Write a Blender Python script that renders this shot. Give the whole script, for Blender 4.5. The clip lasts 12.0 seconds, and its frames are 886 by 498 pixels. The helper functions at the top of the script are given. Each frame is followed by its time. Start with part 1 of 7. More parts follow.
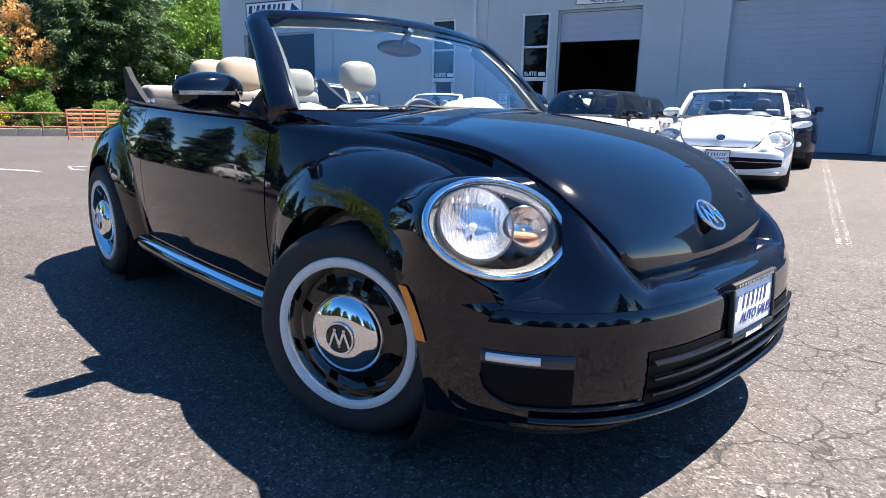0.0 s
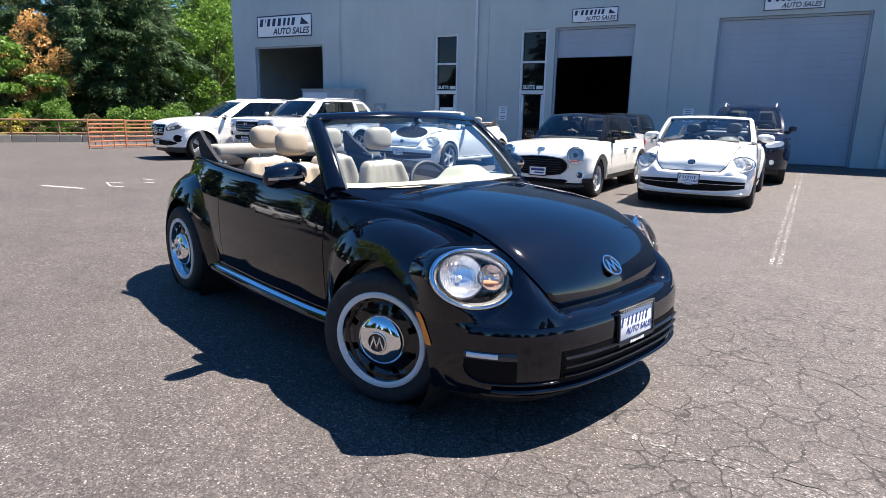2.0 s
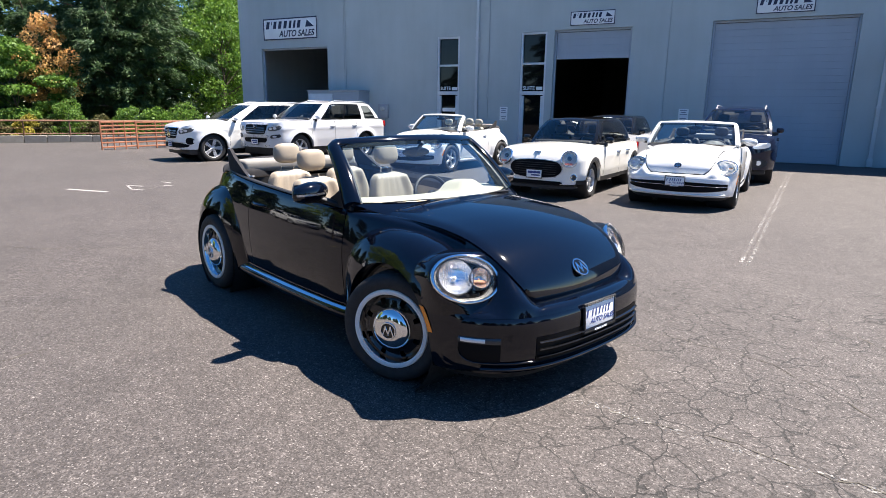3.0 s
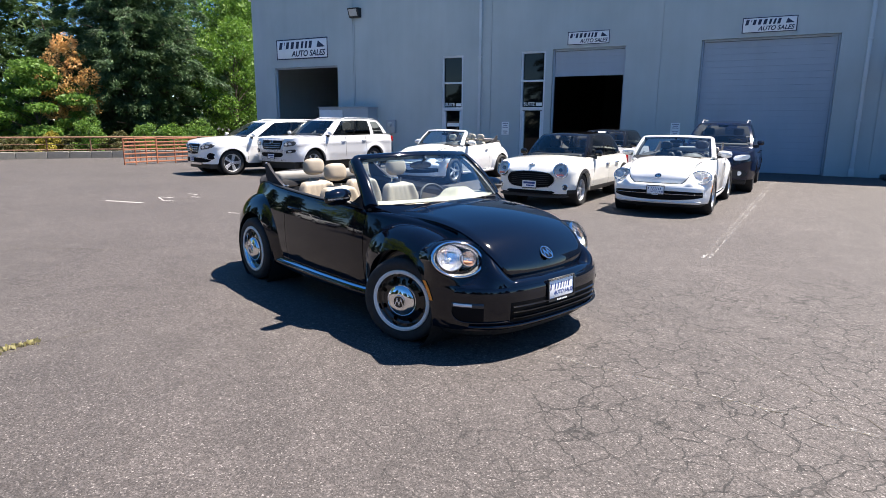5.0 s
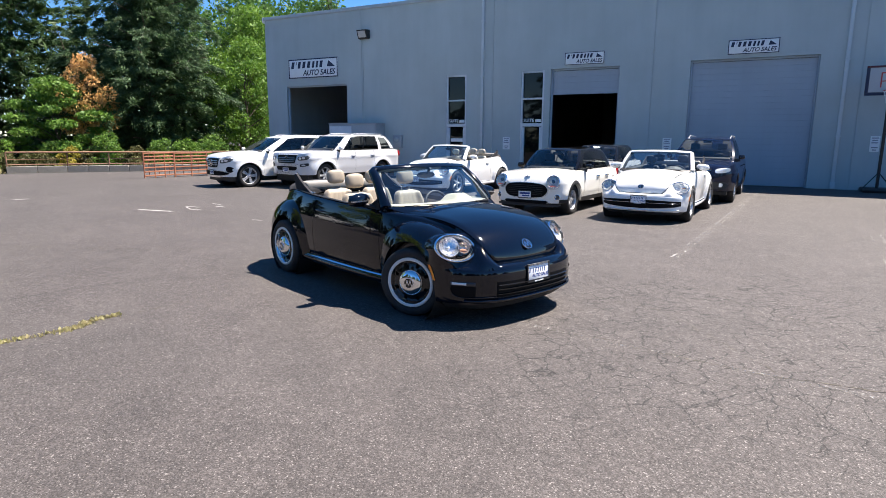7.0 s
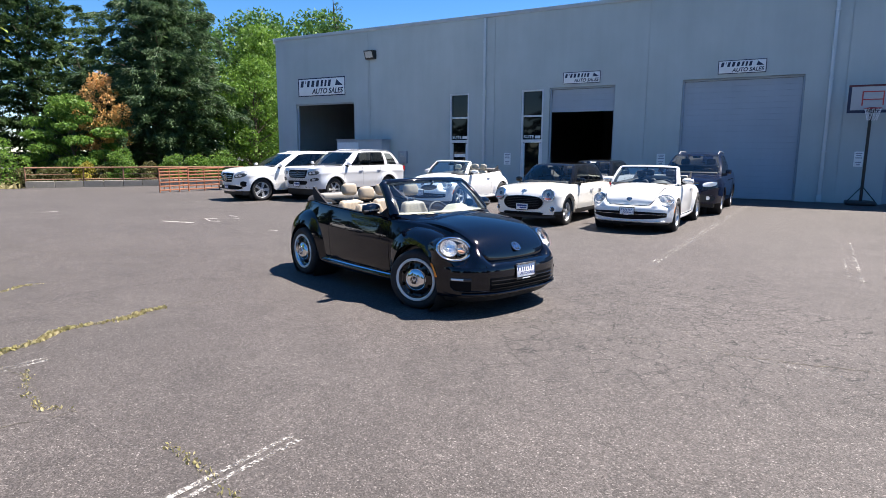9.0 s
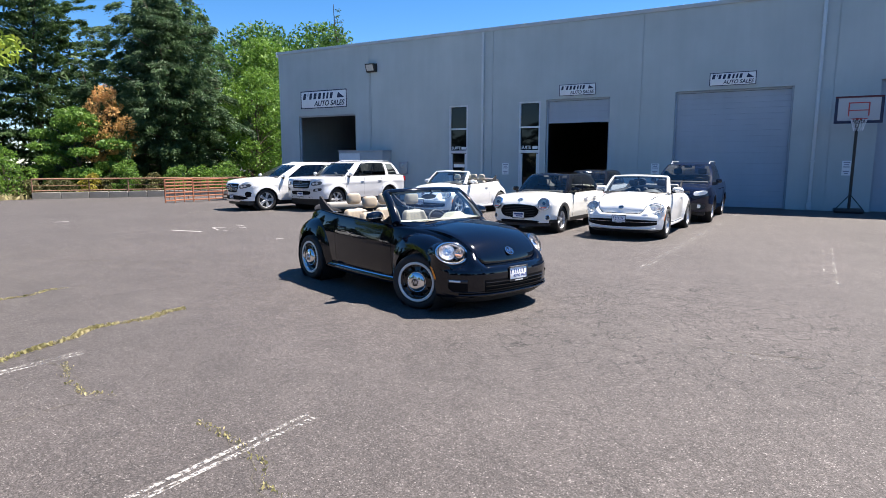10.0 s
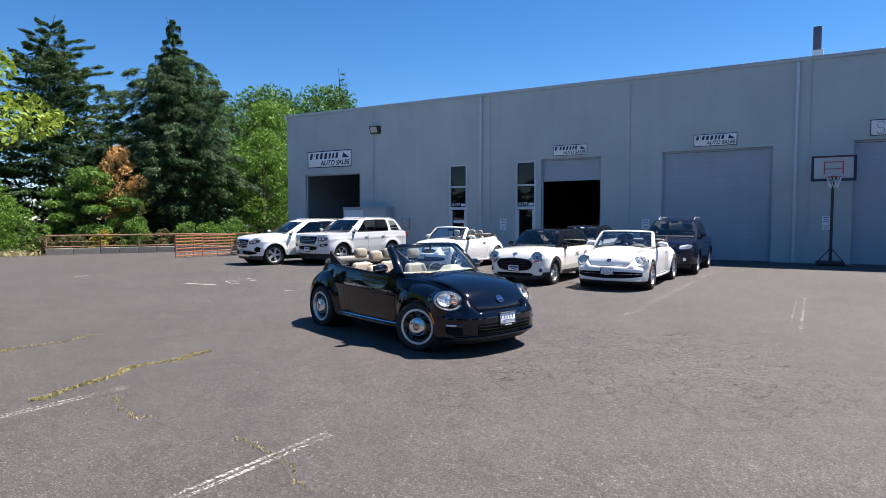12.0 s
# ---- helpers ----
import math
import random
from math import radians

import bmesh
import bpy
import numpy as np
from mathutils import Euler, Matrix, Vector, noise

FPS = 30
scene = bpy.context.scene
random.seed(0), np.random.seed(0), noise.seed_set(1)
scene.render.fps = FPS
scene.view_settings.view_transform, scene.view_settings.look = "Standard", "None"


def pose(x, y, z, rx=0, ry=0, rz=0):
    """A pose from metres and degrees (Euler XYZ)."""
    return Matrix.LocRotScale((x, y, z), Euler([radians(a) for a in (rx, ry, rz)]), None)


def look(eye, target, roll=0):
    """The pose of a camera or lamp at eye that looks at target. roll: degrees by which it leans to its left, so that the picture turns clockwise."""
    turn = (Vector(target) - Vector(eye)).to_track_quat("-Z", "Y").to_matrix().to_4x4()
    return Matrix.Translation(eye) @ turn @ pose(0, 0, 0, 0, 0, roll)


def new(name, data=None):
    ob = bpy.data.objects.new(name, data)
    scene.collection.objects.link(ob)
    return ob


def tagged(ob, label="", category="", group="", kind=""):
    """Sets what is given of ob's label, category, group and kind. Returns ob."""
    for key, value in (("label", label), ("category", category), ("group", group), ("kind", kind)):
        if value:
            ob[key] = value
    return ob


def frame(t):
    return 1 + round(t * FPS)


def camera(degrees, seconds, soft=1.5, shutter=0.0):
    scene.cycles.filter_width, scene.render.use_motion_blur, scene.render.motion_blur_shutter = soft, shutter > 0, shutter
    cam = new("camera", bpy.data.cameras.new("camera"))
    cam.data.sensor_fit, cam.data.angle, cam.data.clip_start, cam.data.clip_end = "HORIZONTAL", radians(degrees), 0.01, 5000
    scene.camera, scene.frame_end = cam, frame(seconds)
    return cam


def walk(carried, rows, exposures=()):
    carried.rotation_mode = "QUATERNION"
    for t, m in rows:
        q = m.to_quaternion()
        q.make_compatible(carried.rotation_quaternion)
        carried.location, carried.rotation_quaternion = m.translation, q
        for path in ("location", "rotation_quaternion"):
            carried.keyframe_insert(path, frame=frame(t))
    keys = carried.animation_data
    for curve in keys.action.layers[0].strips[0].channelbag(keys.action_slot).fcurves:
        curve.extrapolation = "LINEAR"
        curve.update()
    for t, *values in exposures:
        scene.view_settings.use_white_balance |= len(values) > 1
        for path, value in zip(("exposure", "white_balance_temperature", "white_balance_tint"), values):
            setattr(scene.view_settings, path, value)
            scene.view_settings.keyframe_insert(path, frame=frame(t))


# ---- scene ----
cam = camera(72.7, 12.0, 0.7)
PATH = [
    (0, (2.004, -2.679, 1.001), (1.114, -0.942, 0.564), 1.0),
    (0.5, (2.1, -2.853, 1.064), (1.211, -1.114, 0.633), 1.0),
    (1, (2.234, -3.047, 1.121), (1.341, -1.311, 0.691), 1.0),
    (1.5, (2.34, -3.287, 1.256), (1.442, -1.552, 0.828), 0.8),
    (2, (2.475, -3.567, 1.413), (1.577, -1.835, 0.975), 1.1),
    (2.5, (2.644, -3.83, 1.539), (1.739, -2.103, 1.092), 1.0),
    (3, (2.783, -4.101, 1.611), (1.876, -2.377, 1.158), 0.8),
    (5, (3.355, -5.036, 1.686), (2.423, -3.315, 1.274), 0.4),
    (5.5, (3.552, -5.285, 1.675), (2.616, -3.563, 1.276), 0.4),
    (6, (3.691, -5.545, 1.681), (2.75, -3.822, 1.296), 0.4),
    (6.5, (3.82, -5.81, 1.704), (2.873, -4.088, 1.33), 0.4),
    (8.5, (4.32, -6.641, 1.725), (3.358, -4.921, 1.39), 0.3),
    (9, (4.439, -6.847, 1.743), (3.471, -5.126, 1.425), 0.3),
    (9.5, (4.556, -7.086, 1.765), (3.587, -5.363, 1.458), 0.3),
    (10, (4.72, -7.305, 1.765), (3.749, -5.581, 1.479), 0.1),
    (10.5, (4.854, -7.504, 1.786), (3.877, -5.774, 1.554), -0.0),
    (11, (4.972, -7.726, 1.8), (3.991, -5.991, 1.637), -0.1),
    (11.5, (5.101, -7.909, 1.812), (4.118, -6.171, 1.69), -0.1),
    (12, (5.231, -8.108, 1.815), (4.246, -6.37, 1.709), -0.1),
]
walk(cam, [(t, look(eye, target, roll)) for t, eye, target, roll in PATH], [(0, 1.93, 6900, 13), (1, 1.76, 6880, 13), (3, 1.55, 6850, 13), (6.5, 1.46, 6820, 13), (10.3, 1.46, 6700, 13), (12, 1.18, 6650, 13)])
# ---------------------------------------------------------------- light
SUN_TO = Vector((0.34, 0.395, 1.0)).normalized()      # towards the sun, which stands behind the building
sun = new("sun", bpy.data.lights.new("sun", "SUN"))
sun.data.energy, sun.data.angle, sun.data.color = 5.0, radians(0.53), (1.0, 0.955, 0.89)
sun.matrix_world = look(SUN_TO * 60, (0, 0, 0))
world = bpy.data.worlds.new("sky")
scene.world = world
world.use_nodes = True
wt = world.node_tree
sky = wt.nodes.new("ShaderNodeTexSky")
sky.sky_type, sky.sun_disc = "NISHITA", False
sky.sun_elevation = math.asin(SUN_TO.z)
sky.sun_rotation = math.atan2(SUN_TO.x, SUN_TO.y)
sky.altitude, sky.air_density, sky.dust_density, sky.ozone_density = 300, 0.8, 0.1, 4.0
deep = wt.nodes.new("ShaderNodeHueSaturation")
deep.inputs["Saturation"].default_value = 1.28
wt.links.new(sky.outputs[0], deep.inputs["Color"])
wt.links.new(deep.outputs[0], wt.nodes["Background"].inputs[0])
wt.nodes["Background"].inputs[1].default_value = 0.075
scene.view_settings.exposure = 0.0


# ---------------------------------------------------------------- materials
class Mat:
    """A principled material with short ways to add texture nodes."""

    def __init__(self, name, color=(0.5, 0.5, 0.5), rough=0.5, metal=0.0, **more):
        self.m = bpy.data.materials.new(name)
        self.m.use_nodes = True
        self.t = self.m.node_tree
        self.b = self.t.nodes["Principled BSDF"]
        self.set("Base Color", (*color, 1)), self.set("Roughness", rough), self.set("Metallic", metal)
        for k, v in more.items():
            self.set(k.replace("_", " "), v)

    def set(self, name, v):
        self.b.inputs[name].default_value = v

    def node(self, kind, **inputs):
        n = self.t.nodes.new(kind)
        for k, v in inputs.items():
            self.plug(n.inputs[k.replace("_", " ")], v)
        return n

    def plug(self, socket, v):
        if isinstance(v, bpy.types.NodeSocket):
            self.t.links.new(v, socket)
        else:
            socket.default_value = v

    def coord(self, which="Object"):
        return self.node("ShaderNodeTexCoord").outputs[which]

    def noise(self, scale, detail=4.0, rough=0.55, vec=None, dist=0.0):
        n = self.node("ShaderNodeTexNoise", Vector=vec or self.coord(), Scale=scale, Detail=detail, Roughness=rough, Distortion=dist)
        return n.outputs["Fac"]

    def voronoi(self, scale, feature="F1", out="Distance", vec=None, rand=1.0):
        n = self.t.nodes.new("ShaderNodeTexVoronoi")
        n.feature = feature
        self.plug(n.inputs["Vector"], vec or self.coord())
        n.inputs["Scale"].default_value, n.inputs["Randomness"].default_value = scale, rand
        return n.outputs[out]

    def ramp(self, fac, *stops):
        n = self.node("ShaderNodeValToRGB", Fac=fac)
        e = n.color_ramp.elements
        while len(e) < len(stops):
            e.new(0.5)
        for el, (p, c) in zip(e, stops):
            el.position, el.color = p, (*c, 1) if len(c) == 3 else c
        return n.outputs["Color"]

    def grey(self, fac, *stops):
        return self.ramp(fac, *[(p, (v, v, v)) for p, v in stops])

    def mix(self, fac, a, b, how="MIX"):
        n = self.t.nodes.new("ShaderNodeMix")
        n.data_type, n.blend_type = "RGBA", how
        for i, v in ((0, fac), (6, a), (7, b)):
            if isinstance(v, tuple) and len(v) == 3:
                v = (*v, 1)
            self.plug(n.inputs[i], v)
        return n.outputs[2]

    def math(self, how, a, b=0.0, c=0.0):
        n = self.t.nodes.new("ShaderNodeMath")
        n.operation = how
        for i, v in enumerate((a, b, c)):
            self.plug(n.inputs[i], v)
        return n.outputs[0]

    def color(self, v):
        self.plug(self.b.inputs["Base Color"], v)
        return self

    def rough(self, v):
        self.plug(self.b.inputs["Roughness"], v)
        return self

    def bump(self, height, strength=0.3, dist=0.01):
        n = self.node("ShaderNodeBump", Height=height, Strength=strength, Distance=dist)
        self.plug(self.b.inputs["Normal"], n.outputs[0])
        return self


def mottled(name, color, rough, scale=6.0, amount=0.25, fine=60.0, bump=0.1, metal=0.0, **more):
    """A surface with broad stains and a fine grain."""
    m = Mat(name, color, rough, metal, **more)
    dark = tuple(c * (1 - amount) for c in color)
    light = tuple(min(1, c * (1 + amount * 0.6)) for c in color)
    broad = m.ramp(m.noise(scale, 5), (0.3, dark), (0.7, light))
    m.color(m.mix(0.35, broad, m.ramp(m.noise(fine, 3), (0.35, dark), (0.65, light))))
    m.rough(m.grey(m.noise(scale * 2.3, 4), (0.3, max(0.0, rough - 0.08)), (0.7, min(1, rough + 0.1))))
    if bump:
        m.bump(m.noise(fine, 3), bump, 0.004)
    return m.m


def asphalt_material():
    m = Mat("asphalt", (0.1, 0.1, 0.1), 0.85)
    p = m.coord()
    grains = m.voronoi(135.0, out="Color", vec=p)
    sep = m.node("ShaderNodeSeparateColor", Color=grains)
    stone = m.ramp(sep.outputs[0], (0.0, (0.0340, 0.0289, 0.0270)), (0.45, (0.0605, 0.0520, 0.0489)), (0.80, (0.0850, 0.0735, 0.0692)), (0.95, (0.1224, 0.1085, 0.1020)), (1.0, (0.2448, 0.2218, 0.2080)))
    fine = m.grey(m.noise(60, 4, 0.65, vec=p), (0.3, 0.80), (0.7, 1.18))
    c = m.mix(1.0, stone, fine, "MULTIPLY")
    coarse = m.node("ShaderNodeSeparateColor", Color=m.voronoi(42.0, out="Color", vec=p))
    c = m.mix(1.0, c, m.grey(coarse.outputs[0], (0.0, 0.82), (0.55, 0.96), (0.88, 1.06), (1.0, 1.36)), "MULTIPLY")
    broad = m.grey(m.noise(0.35, 6, 0.6, vec=p), (0.28, 0.84), (0.5, 1.0), (0.72, 1.12))
    c = m.mix(1.0, c, broad, "MULTIPLY")
    mid = m.grey(m.noise(2.6, 5, 0.6, vec=p, dist=0.6), (0.3, 0.86), (0.7, 1.12))
    c = m.mix(1.0, c, mid, "MULTIPLY")
    # oil and water stains
    stain = m.grey(m.noise(0.8, 3, 0.5, vec=p, dist=1.4), (0.60, 1.0), (0.74, 0.86))
    c = m.mix(1.0, c, stain, "MULTIPLY")
    # alligator cracks in the worn stretch of the lot
    wob = m.node("ShaderNodeTexNoise", Vector=p, Scale=12.0, Detail=8.0)
    shift = m.node("ShaderNodeVectorMath", Vector=p)
    shift.operation = "ADD"
    half = m.node("ShaderNodeVectorMath", Vector=wob.outputs["Color"])
    half.operation = "SCALE"
    half.inputs["Scale"].default_value = 0.085
    m.plug(shift.inputs[1], half.outputs[0])
    edge = m.voronoi(5.2, "DISTANCE_TO_EDGE", vec=shift.outputs[0])
    edge2 = m.voronoi(1.1, "DISTANCE_TO_EDGE", vec=shift.outputs[0])
    worn = m.grey(m.noise(0.30, 2, 0.5, vec=p), (0.49, 0.0), (0.60, 1.0))
    away = m.node("ShaderNodeVectorMath", Vector=p)
    away.operation = "DISTANCE"
    away.inputs[1].default_value = (3.5, -0.2, 0.0)
    patch = m.math("ADD", away.outputs["Value"], m.math("MULTIPLY", m.noise(0.7, 3, vec=p), 3.0))
    worn = m.math("MAXIMUM", m.math("MULTIPLY", worn, 0.22), m.grey(m.math("MULTIPLY", patch, 0.1), (0.35, 1.0), (0.49, 0.0)))
    crack = m.math("MULTIPLY", m.math("MULTIPLY", m.grey(edge, (0.014, 1.0), (0.027, 0.0)), m.grey(m.noise(2.2, 3, 0.6, vec=p), (0.38, 0.2), (0.52, 1.0))), worn)
    crack2 = m.grey(edge2, (0.0015, 0.5), (0.008, 0.0))
    cracks = m.math("MAXIMUM", crack, m.math("MULTIPLY", crack2, m.grey(m.noise(0.9, 2, vec=p), (0.5, 0.0), (0.6, 1.0))))
    c = m.mix(m.math("MULTIPLY", cracks, 0.92), c, (0.012, 0.011, 0.010))
    m.color(c)
    height = m.math("SUBTRACT", m.math("MULTIPLY", sep.outputs[0], 0.6), m.math("MULTIPLY", cracks, 1.5))
    m.rough(m.grey(sep.outputs[1], (0.0, 0.62), (1.0, 0.95)))
    m.bump(height, 0.5, 0.006)
    return m.m


def concrete_paint(name, color):
    """Painted tilt-up concrete: roller texture, faint runs of dirt."""
    m = Mat(name, color, 0.75)
    p = m.coord()
    stretch = m.node("ShaderNodeMapping", Vector=p, Scale=(1.6, 1.6, 0.16))
    runs = m.grey(m.noise(1.6, 6, 0.6, vec=stretch.outputs[0]), (0.25, 0.94), (0.75, 1.03))
    broad = m.grey(m.noise(0.5, 4, vec=p), (0.3, 0.92), (0.7, 1.06))
    c = m.mix(1.0, (*color, 1), runs, "MULTIPLY")
    c = m.mix(1.0, c, broad, "MULTIPLY")
    m.color(c)
    m.bump(m.noise(90, 4, vec=p), 0.15, 0.004)
    return m.m


def leaf_material(name, a, b, c, rough=0.55):
    m = Mat(name, a, rough)
    info = m.node("ShaderNodeNewGeometry")
    r = info.outputs["Random Per Island"]
    m.color(m.mix(0.45, m.ramp(r, (0.0, a), (0.55, b), (1.0, c)), m.ramp(m.noise(0.9, 3), (0.35, a), (0.65, c))))
    m.set("Specular IOR Level", 0.3)
    tl = m.t.nodes.new("ShaderNodeBsdfTranslucent")
    m.plug(tl.inputs["Color"], m.ramp(r, (0.0, b), (1.0, c)))
    mx = m.t.nodes.new("ShaderNodeMixShader")
    mx.inputs[0].default_value = 0.3
    m.t.links.new(m.b.outputs[0], mx.inputs[1]), m.t.links.new(tl.outputs[0], mx.inputs[2])
    m.t.links.new(mx.outputs[0], m.t.nodes["Material Output"].inputs[0])
    return m.m


def paint(name, color, flake=0.0, rough=0.02):
    """Car paint: a smooth gloss skin over its colour, with faint orange peel."""
    dark = max(color) < 0.1
    m = Mat(name, color, rough, flake)
    m.set("Coat Weight", 0.15 if dark else 1.0), m.set("Coat Roughness", 0.09 if dark else 0.04)
    if not dark:
        m.set("Roughness", 0.35)
    m.set("Specular IOR Level", 0.48 if dark else 0.5)
    lift = tuple(min(1, c * 1.06 + 0.0005) for c in color)
    m.color(m.ramp(m.noise(45, 3), (0.3, color), (0.75, lift)))
    if dark:
        m.rough(m.grey(m.noise(3.0, 5), (0.35, rough + 0.01), (0.8, rough + 0.04)))
    m.bump(m.noise(70, 2), 0.008, 0.002)
    return m.m


def glass(name, tint=(0.93, 0.97, 0.97), rough=0.0, ior=1.62):
    m = bpy.data.materials.new(name)
    m.use_nodes = True
    t = m.node_tree
    t.nodes.remove(t.nodes["Principled BSDF"])
    tr, gl, mx, fr = (t.nodes.new("ShaderNode" + k) for k in ("BsdfTransparent", "BsdfGlossy", "MixShader", "Fresnel"))
    tr.inputs[0].default_value = (*tint, 1)
    gl.inputs["Roughness"].default_value = rough
    fr.inputs[0].default_value = ior
    t.links.new(fr.outputs[0], mx.inputs[0]), t.links.new(tr.outputs[0], mx.inputs[1]), t.links.new(gl.outputs[0], mx.inputs[2])
    t.links.new(mx.outputs[0], t.nodes["Material Output"].inputs[0])
    return m


M = {}
M["asphalt"] = asphalt_material()
M["wall"] = concrete_paint("wall_paint", (0.415, 0.468, 0.475))
M["door"] = concrete_paint("door_paint", (0.34, 0.39, 0.445))
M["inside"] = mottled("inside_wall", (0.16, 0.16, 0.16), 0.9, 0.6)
M["slab"] = mottled("concrete_slab", (0.22, 0.21, 0.2), 0.8, 0.8)
M["spout"] = mottled("downspout_paint", (0.50, 0.55, 0.57), 0.5, 1.5, 0.1)
M["cap"] = mottled("metal_cap", (0.40, 0.43, 0.45), 0.45, 2.0, 0.12, metal=0.2)
M["line"] = None
M["white"] = mottled("white_enamel", (0.78, 0.79, 0.8), 0.4, 1.5, 0.08)
M["navy"] = mottled("navy_ink", (0.012, 0.018, 0.055), 0.5, 3.0, 0.2)
M["alu"] = mottled("window_frame_white", (0.62, 0.64, 0.66), 0.45, 3.0, 0.1)
M["dark_glass"] = Mat("dark_window_glass", (0.004, 0.005, 0.006), 0.03, 0.0, Specular_IOR_Level=0.28).m
M["steel_grey"] = mottled("grey_steel_box", (0.36, 0.38, 0.4), 0.5, 2.0, 0.12, metal=0.1)
M["stack"] = mottled("dark_grey_stack", (0.10, 0.115, 0.15), 0.5, 2.0, 0.15, metal=0.2)
M["print_grey"] = mottled("grey_print", (0.22, 0.24, 0.30), 0.6, 6.0, 0.2)
M["black_metal"] = mottled("black_steel", (0.016, 0.016, 0.017), 0.45, 8.0, 0.3)
M["rubber"] = mottled("tyre_rubber", (0.022, 0.022, 0.023), 0.75, 14.0, 0.25, 120.0, 0.2)
M["trim"] = mottled("black_plastic", (0.018, 0.018, 0.019), 0.5, 12.0, 0.2, 200.0, 0.15)
M["chrome"] = Mat("chrome", (0.82, 0.83, 0.85), 0.05, 1.0).m
M["alloy"] = mottled("alloy_silver", (0.629, 0.6375, 0.6545), 0.3, 10.0, 0.10, metal=0.6)
M["black_paint"] = paint("blue_black_car_paint", (0.0014, 0.0025, 0.0069))
M["white_paint"] = paint("white_car_paint", (0.84, 0.84, 0.82))
M["pearl_paint"] = paint("cream_white_car_paint", (0.85, 0.835, 0.775))
M["silver_paint"] = paint("silver_white_car_paint", (0.612, 0.6205, 0.6375), 0.2)
M["blue_paint"] = paint("dark_blue_car_paint", (0.006, 0.009, 0.025))
M["roof_black"] = paint("gloss_black_roof", (0.006, 0.006, 0.007))
M["beige"] = mottled("beige_leatherette", (0.3696, 0.3102, 0.2376), 0.55, 5.0, 0.12, 300.0, 0.2)
M["char"] = mottled("black_leatherette", (0.02, 0.02, 0.021), 0.6, 6.0, 0.2, 300.0, 0.2)
M["cloth_top"] = mottled("black_canvas", (0.018, 0.018, 0.022), 0.9, 8.0, 0.3, 400.0, 0.3)
M["glass"] = glass("windscreen_glass", (0.74, 0.88, 0.95), 0.0, 2.05)
M["tint"] = glass("tinted_car_glass", (0.16, 0.19, 0.2))
M["lens"] = glass("headlamp_lens", (0.97, 0.98, 0.98))
M["amber"] = Mat("amber_lens", (0.95, 0.27, 0.02), 0.15, Coat_Weight=0.6).m
M["red_lens"] = Mat("red_lens", (0.35, 0.01, 0.01), 0.15, Coat_Weight=0.6).m
M["reflector"] = Mat("lamp_reflector", (0.82, 0.83, 0.84), 0.2, 0.25).m
M["plate"] = mottled("plate_white", (0.94, 0.94, 0.95), 0.4, 8.0, 0.08)
M["conifer"] = leaf_material("conifer_needles", (0.0126, 0.03323, 0.01534), (0.04592, 0.09594, 0.03895), (0.1205, 0.2047, 0.08266))
M["fir"] = leaf_material("fir_needles", (0.01296, 0.0328, 0.0135), (0.04018, 0.08656, 0.02955), (0.09742, 0.1706, 0.05228))
# conifer needles a second time, with shade put into the colour
M["cedar"] = leaf_material("shaded_conifer_needles", (0.008, 0.018, 0.008), (0.022, 0.042, 0.016), (0.05, 0.085, 0.03))
M["leaf"] = leaf_material("maple_leaves", (0.03982, 0.1023, 0.0146), (0.09792, 0.2193, 0.02542), (0.2081, 0.3509, 0.0537))
M["leaf_deep"] = leaf_material("deep_green_leaves", (0.02081, 0.06732, 0.01547), (0.05206, 0.1416, 0.02652), (0.1346, 0.2601, 0.05525))
M["leaf_lime"] = leaf_material("lime_leaves", (0.1092, 0.195, 0.0234), (0.2184, 0.3276, 0.039), (0.351, 0.429, 0.0624))
M["leaf_rust"] = leaf_material("rust_leaves", (0.425, 0.289, 0.068), (0.782, 0.3655, 0.1275), (0.782, 0.527, 0.238))
M["leaf_maple"] = leaf_material("bright_maple_leaves", (0.0352, 0.0936, 0.0144), (0.0896, 0.2016, 0.028), (0.192, 0.3168, 0.056))
M["leaf_gold"] = leaf_material("golden_leaves", (0.165, 0.165, 0.0225), (0.315, 0.285, 0.0375), (0.435, 0.345, 0.06))
M["leaf_dry"] = leaf_material("dull_hedge_leaves", (0.0375, 0.0525, 0.015), (0.0975, 0.0975, 0.0338), (0.165, 0.15, 0.06))
M["bark"] = mottled("bark", (0.09, 0.065, 0.045), 0.95, 8.0, 0.4, 60.0, 0.8)
M["fence_red"] = mottled("red_rusty_steel", (0.375, 0.15, 0.0825), 0.8, 3.0, 0.3, 60.0, 0.3)
M["fence_brown"] = mottled("brown_rusty_steel", (0.3, 0.165, 0.105), 0.85, 3.0, 0.3, 60.0, 0.3)
M["kerb"] = mottled("old_concrete", (0.3024, 0.2808, 0.2376), 0.9, 2.0, 0.35, 40.0, 0.4)
M["soil"] = mottled("dry_grass_soil", (0.105, 0.1125, 0.045), 0.95, 1.5, 0.4, 30.0, 0.5)
M["maroon"] = mottled("maroon_edging", (0.10, 0.012, 0.018), 0.5, 4.0, 0.15)
M["red_ink"] = mottled("red_ink", (0.4, 0.03, 0.03), 0.5, 4.0, 0.15)
M["board"] = glass("cloudy_acrylic_board", (0.93, 0.92, 0.93), 0.08, 1.5)
cloud = M["board"].node_tree
haze, both = cloud.nodes.new("ShaderNodeBsdfDiffuse"), cloud.nodes.new("ShaderNodeMixShader")
haze.inputs[0].default_value, both.inputs[0].default_value = (0.78, 0.76, 0.77, 1), 0.38
cloud.links.new(cloud.nodes["Mix Shader"].outputs[0], both.inputs[1]), cloud.links.new(haze.outputs[0], both.inputs[2])
